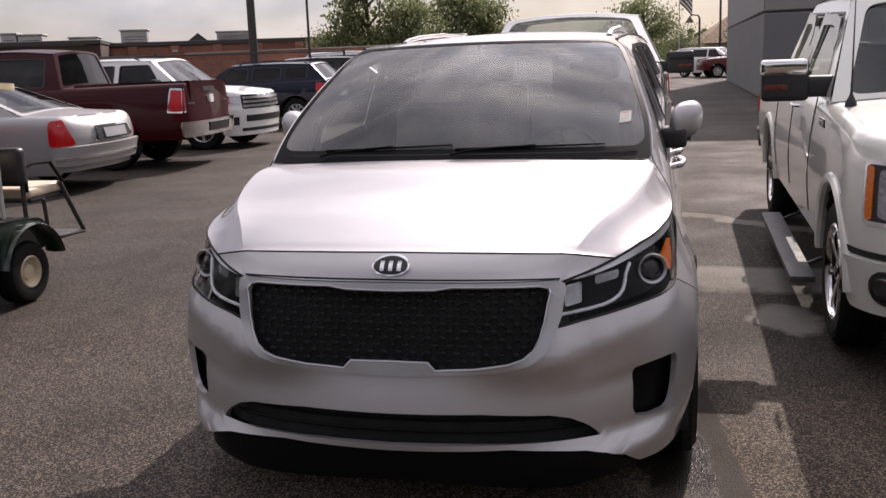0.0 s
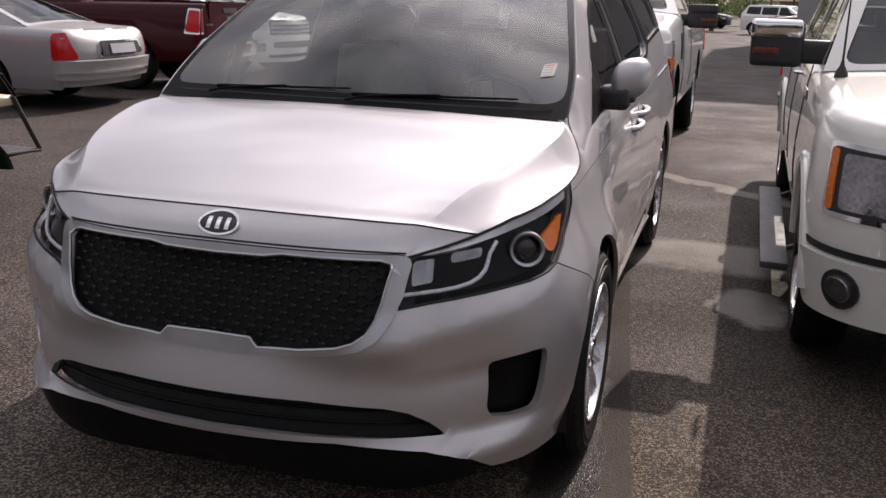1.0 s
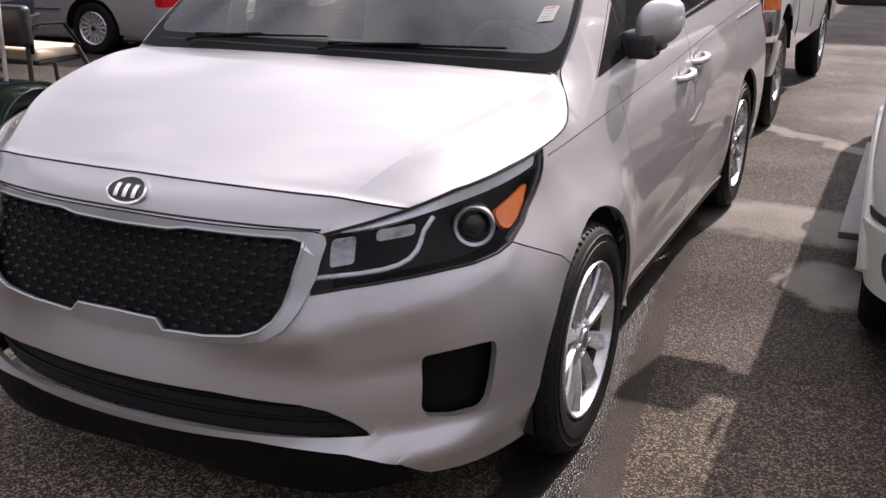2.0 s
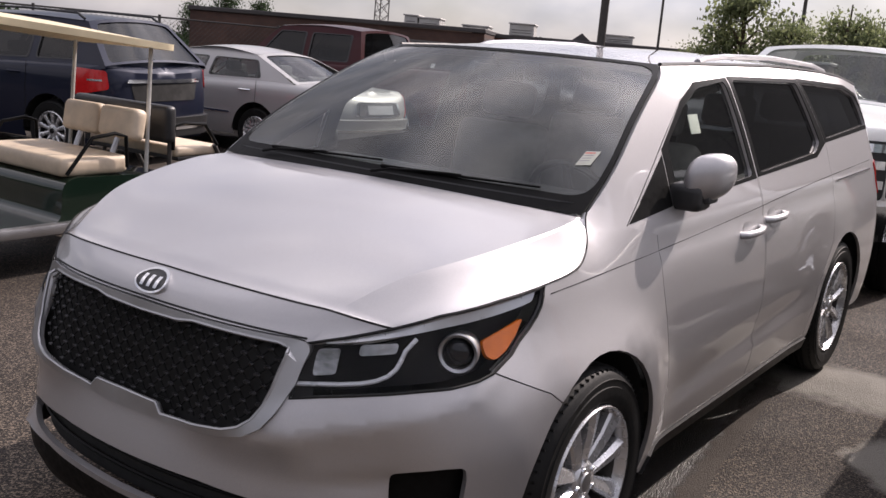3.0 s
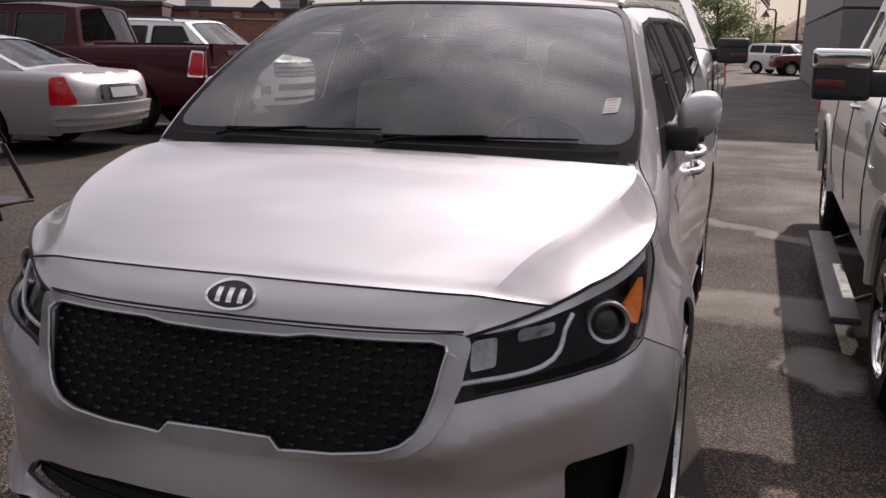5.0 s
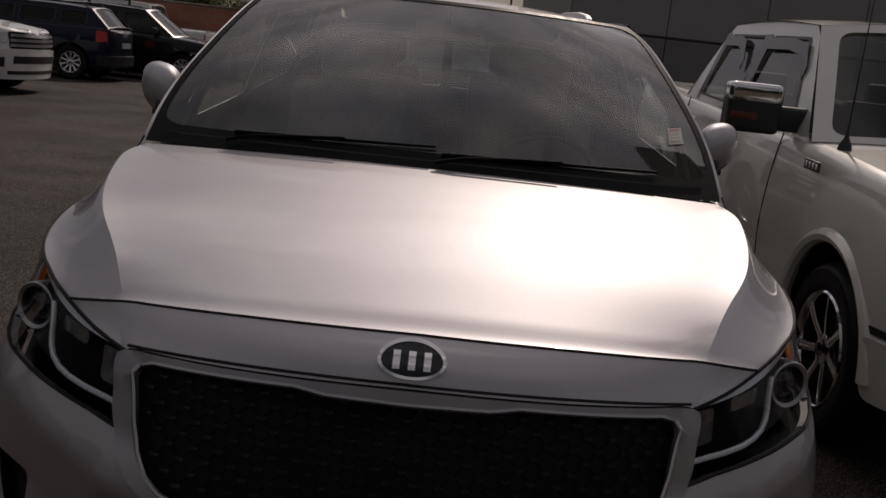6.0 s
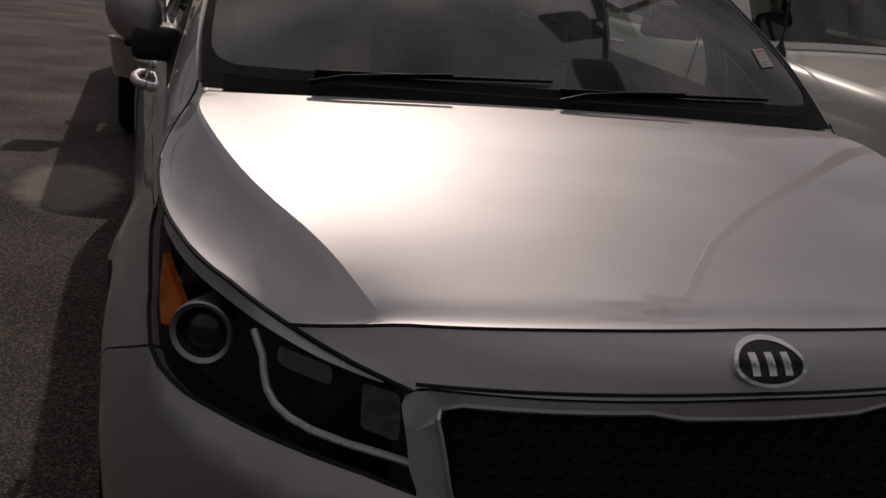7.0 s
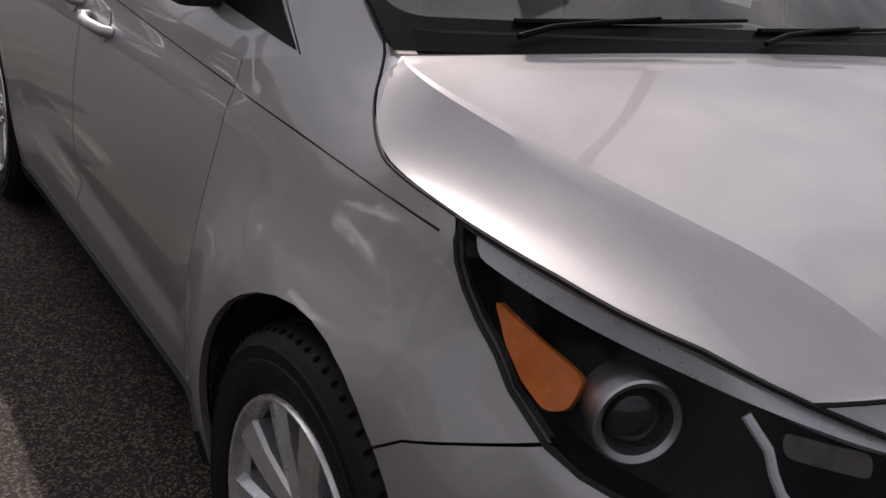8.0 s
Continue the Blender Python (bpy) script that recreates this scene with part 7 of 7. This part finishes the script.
# street lamp with a bell shade, and a flagpole
bell = thing("street_lamp", "dark street lamp with a bell shade on a bracket", "street lamp", pose(2.4, 62.0, 0), "lamp posts of the lot")
bm = bmesh.new()
tube(bm, [(0, 0, 0), (0, 0, 3.6), (-0.1, 0, 3.8), (-0.5, 0, 3.85), (-0.6, 0, 3.7)], 0.07, 8, 0.04)
part("post", bm, STEEL, bell)
bm = bmesh.new()
lathe(bm, [(3.72, 0.05), (3.62, 0.12), (3.40, 0.26), (3.36, 0.30)], 16, "z", Matrix.Translation((-0.6, 0, 0)))
part("shade", bm, STEEL, bell)
mast = thing("flagpole", "thin flagpole with a red, white and blue striped flag", "flagpole", pose(1.2, 74.0, 0))
bm = bmesh.new()
tube(bm, [(0, 0, 0), (0, 0, 6.6)], 0.05, 8, 0.03)
part("mast", bm, UNIT, mast)
flag = group_part("flag", mast)
for k in range(7):
    bm = bmesh.new()
    z0 = 6.3 - k * 0.17
    pts = [(0.04 + 0.1 * j, 0.06 * math.sin(j * 1.1), z0 - 0.09 * j - 0.012 * j * j * 0.2) for j in range(10)]
    for (x0, y0, q0), (x1, y1, q1) in zip(pts, pts[1:]):
        bm.faces.new([bm.verts.new(v) for v in ((x0, y0, q0), (x1, y1, q1), (x1, y1, q1 - 0.17), (x0, y0, q0 - 0.17))])
    bmesh.ops.remove_doubles(bm, verts=bm.verts, dist=0.001)
    part("stripe", bm, RED if k % 2 == 0 else PAPER, flag)
bm = bmesh.new()
pts = [(0.04 + 0.1 * j, 0.06 * math.sin(j * 1.1) - 0.01, 6.3 - 0.09 * j - 0.012 * j * j * 0.2) for j in range(5)]
for (x0, y0, q0), (x1, y1, q1) in zip(pts, pts[1:]):
    bm.faces.new([bm.verts.new(v) for v in ((x0, y0, q0), (x1, y1, q1), (x1, y1, q1 - 0.62), (x0, y0, q0 - 0.62))])
part("canton", bm, BLUE, flag)

# lattice mast
tower = thing("lattice_tower", "slender steel lattice radio tower far behind", "tower", pose(-94, 113, 0))
legs = [Vector((math.cos(a), math.sin(a), 0)) for a in (0.3, 2.4, 4.5)]
for g in legs:
    bm = bmesh.new()
    tube(bm, [g * 1.25, g * 0.9 + Vector((0, 0, 40))], 0.09, 5)
    part("leg", bm, STEEL, tower)
bm = bmesh.new()
for k in range(22):
    z0, z1 = k * 1.8, (k + 1) * 1.8
    for i in range(3):
        p, q = legs[i] * lerp(1.25, 0.9, z0 / 40), legs[(i + 1) % 3] * lerp(1.25, 0.9, z1 / 40)
        tube(bm, [p + Vector((0, 0, z0)), q + Vector((0, 0, z1))], 0.05, 4)
        tube(bm, [q + Vector((0, 0, z0)), p + Vector((0, 0, z1))], 0.05, 4)
tagged(part("bracing", bm, STEEL, tower), kind="stuff")

# ---- trees ----
BARK = plain("bark", (0.07, 0.05, 0.035), 0.9, 0, 0.3, 6, 0.01)


def leaf_mat(name, a, b):
    m, n, l, p = shader(name)
    g = n.new("ShaderNodeNewGeometry")
    r = add_ramp(n, l, g.outputs["Random Per Island"], [(0.0, a), (1.0, b)])
    l.new(r.outputs["Color"], p.inputs["Base Color"])
    p.inputs["Roughness"].default_value = 0.65
    t, x = n.new("ShaderNodeBsdfTranslucent"), n.new("ShaderNodeMixShader")
    x.inputs["Fac"].default_value = 0.6
    l.new(r.outputs["Color"], t.inputs["Color"])
    l.new(p.outputs["BSDF"], x.inputs[1])
    l.new(t.outputs["BSDF"], x.inputs[2])
    l.new(x.outputs["Shader"], n["Material Output"].inputs["Surface"])
    return m


LEAF = leaf_mat("leaves", (0.08, 0.105, 0.05), (0.24, 0.27, 0.13))
NEEDLE = leaf_mat("dark leaves", (0.015, 0.035, 0.014), (0.045, 0.075, 0.025))


def tree(x, y, h, w, seed, label, leaf=None, leaves=4800, cone=False):
    rnd = random.Random(seed)
    t = thing("tree", label, "tree", pose(x, y, 0), "trees round the lot")
    bm = bmesh.new()
    tube(bm, [(0, 0, 0), (0.05, 0.02, h * 0.3), (-0.03, 0.05, h * 0.6), (0.0, 0.0, h * 0.92)], 0.03 * h, 8, 0.006 * h)
    tips = []
    for k in range(34):
        f = rnd.uniform(0.25, 0.92)
        a, up = rnd.uniform(0, 2 * math.pi), rnd.uniform(0.1, 0.9)
        reach = w * (1.05 - f if cone else math.sin(math.pi * min(1, 0.12 + f * 0.85)) ** 0.7) * rnd.uniform(0.55, 1.05)
        p0 = Vector((0, 0, h * f * (0.95 if cone else 0.8)))
        p1 = p0 + Vector((math.cos(a) * reach, math.sin(a) * reach, reach * up * (0.15 if cone else 0.7)))
        pm = p0.lerp(p1, 0.5) + Vector((0, 0, 0.06 * h))
        tube(bm, [p0, pm, p1], 0.010 * h, 5, 0.002 * h)
        tips += [(p1, 1.0), (pm, 0.8), (p0.lerp(p1, 0.8), 0.9)]
    part("trunk", bm, BARK, t)
    vs, fs = [], []
    for k in range(leaves):
        c, s = rnd.choice(tips)
        q = c + Vector((rnd.gauss(0, 1), rnd.gauss(0, 1), rnd.gauss(0, 0.8))) * w * 0.19
        if q.z > h or q.z < h * 0.12:
            continue
        size = rnd.uniform(0.5, 1.0) * 0.021 * h
        e = Euler((rnd.uniform(0, 6), rnd.uniform(0, 6), rnd.uniform(0, 6)))
        i = len(vs)
        for dx, dy in ((-1, 0), (0, -0.55), (1, 0), (0, 0.55)):
            v = Vector((dx * size, dy * size, 0.15 * size * abs(dx)))
            v.rotate(e)
            vs.append(q + v)
        fs.append((i, i + 1, i + 2, i + 3))
    me = bpy.data.meshes.new("crown")
    me.from_pydata(vs, [], fs)
    me.materials.append(leaf or LEAF)
    cr = new("crown", me)
    cr.parent = t
    tagged(cr, kind="stuff")
    return t


for x, y, h, w, seed, label in ((-11.8, 37.5, 6.4, 1.75, 1, "leafy young tree with an open crown"), (-10.2, 38.5, 4.8, 1.7, 2, "leafy young tree with an uneven crown"), (-8.8, 41.5, 5.6, 1.8, 3, "bushy green tree behind the row"),
                                (-7.7, 42.5, 5.0, 1.6, 4, "bushy green tree with thin top"), (-13.8, 38.0, 3.4, 1.4, 5, "small round tree by the wall"), (-1.2, 68.0, 6.2, 2.6, 6, "leafy tree beyond the lot"), (1.4, 92.0, 4.2, 3.2, 7, "low spreading tree beyond the lot"),
                                (8.6, 104.0, 5.4, 3.0, 8, "dark leafy tree beyond the lot"), (-4.5, 90.0, 4.4, 3.4, 9, "low bushy tree beyond the lot")):
    tree(x, y, h, w, seed, label, NEEDLE if seed in (8, 9) else None)
for x, y, h, w, seed in ((-53.8, 44.6, 4.3, 1.7, 21), (-51.2, 45.4, 5.0, 1.9, 22), (-49.6, 47.0, 4.8, 1.6, 23)):
    tree(x, y, h, w, seed, "dark evergreen tree behind the building", NEEDLE, 3600, True)
# far woods: many small clumps along the horizon
rnd = random.Random(77)
vs, fs = [], []
for k in range(9000):
    a = rnd.uniform(-1.25, 1.25)
    r = rnd.uniform(150, 210)
    top = 2.6 + 1.3 * math.sin(a * 9.0) + 1.0 * math.sin(a * 23.0 + 1.0) + 0.8 * math.sin(a * 57.0)
    z = rnd.uniform(0, 1) ** 0.6 * max(1.4, top)
    q = Vector((r * math.sin(a), r * math.cos(a), z))
    s = rnd.uniform(0.5, 1.1)
    e = Euler((rnd.uniform(0, 6), rnd.uniform(0, 6), rnd.uniform(0, 6)))
    i = len(vs)
    for dx, dy in ((-1, -0.5), (0.3, -0.8), (1, 0.3), (-0.2, 0.8)):
        v = Vector((dx * s, dy * s, 0.2 * s * dx * dy))
        v.rotate(e)
        vs.append(q + v)
    fs.append((i, i + 1, i + 2, i + 3))
# unseen nearer ring round the back, added to darken low reflections in the paint
for k in range(14000):
    a = rnd.uniform(1.3, 2 * math.pi - 1.3)
    r = rnd.uniform(70, 85)
    top = 7.5 + 2.2 * math.sin(a * 7.0) + 1.6 * math.sin(a * 17.0 + 1.0) + 1.0 * math.sin(a * 43.0)
    q = Vector((r * math.sin(a), r * math.cos(a), rnd.uniform(0, 1) ** 0.8 * top - 1.5))
    s = rnd.uniform(0.5, 1.1)
    e = Euler((rnd.uniform(0, 6), rnd.uniform(0, 6), rnd.uniform(0, 6)))
    i = len(vs)
    for dx, dy in ((-1, -0.5), (0.3, -0.8), (1, 0.3), (-0.2, 0.8)):
        v = Vector((dx * s, dy * s, 0.2 * s * dx * dy))
        v.rotate(e)
        vs.append(q + v)
    fs.append((i, i + 1, i + 2, i + 3))
me = bpy.data.meshes.new("far_woods")
me.from_pydata(vs, [], fs)
me.materials.append(NEEDLE)
tagged(new("far_woods", me), "dark green far woods along the horizon, with an added unseen ring behind", "woods", kind="stuff")
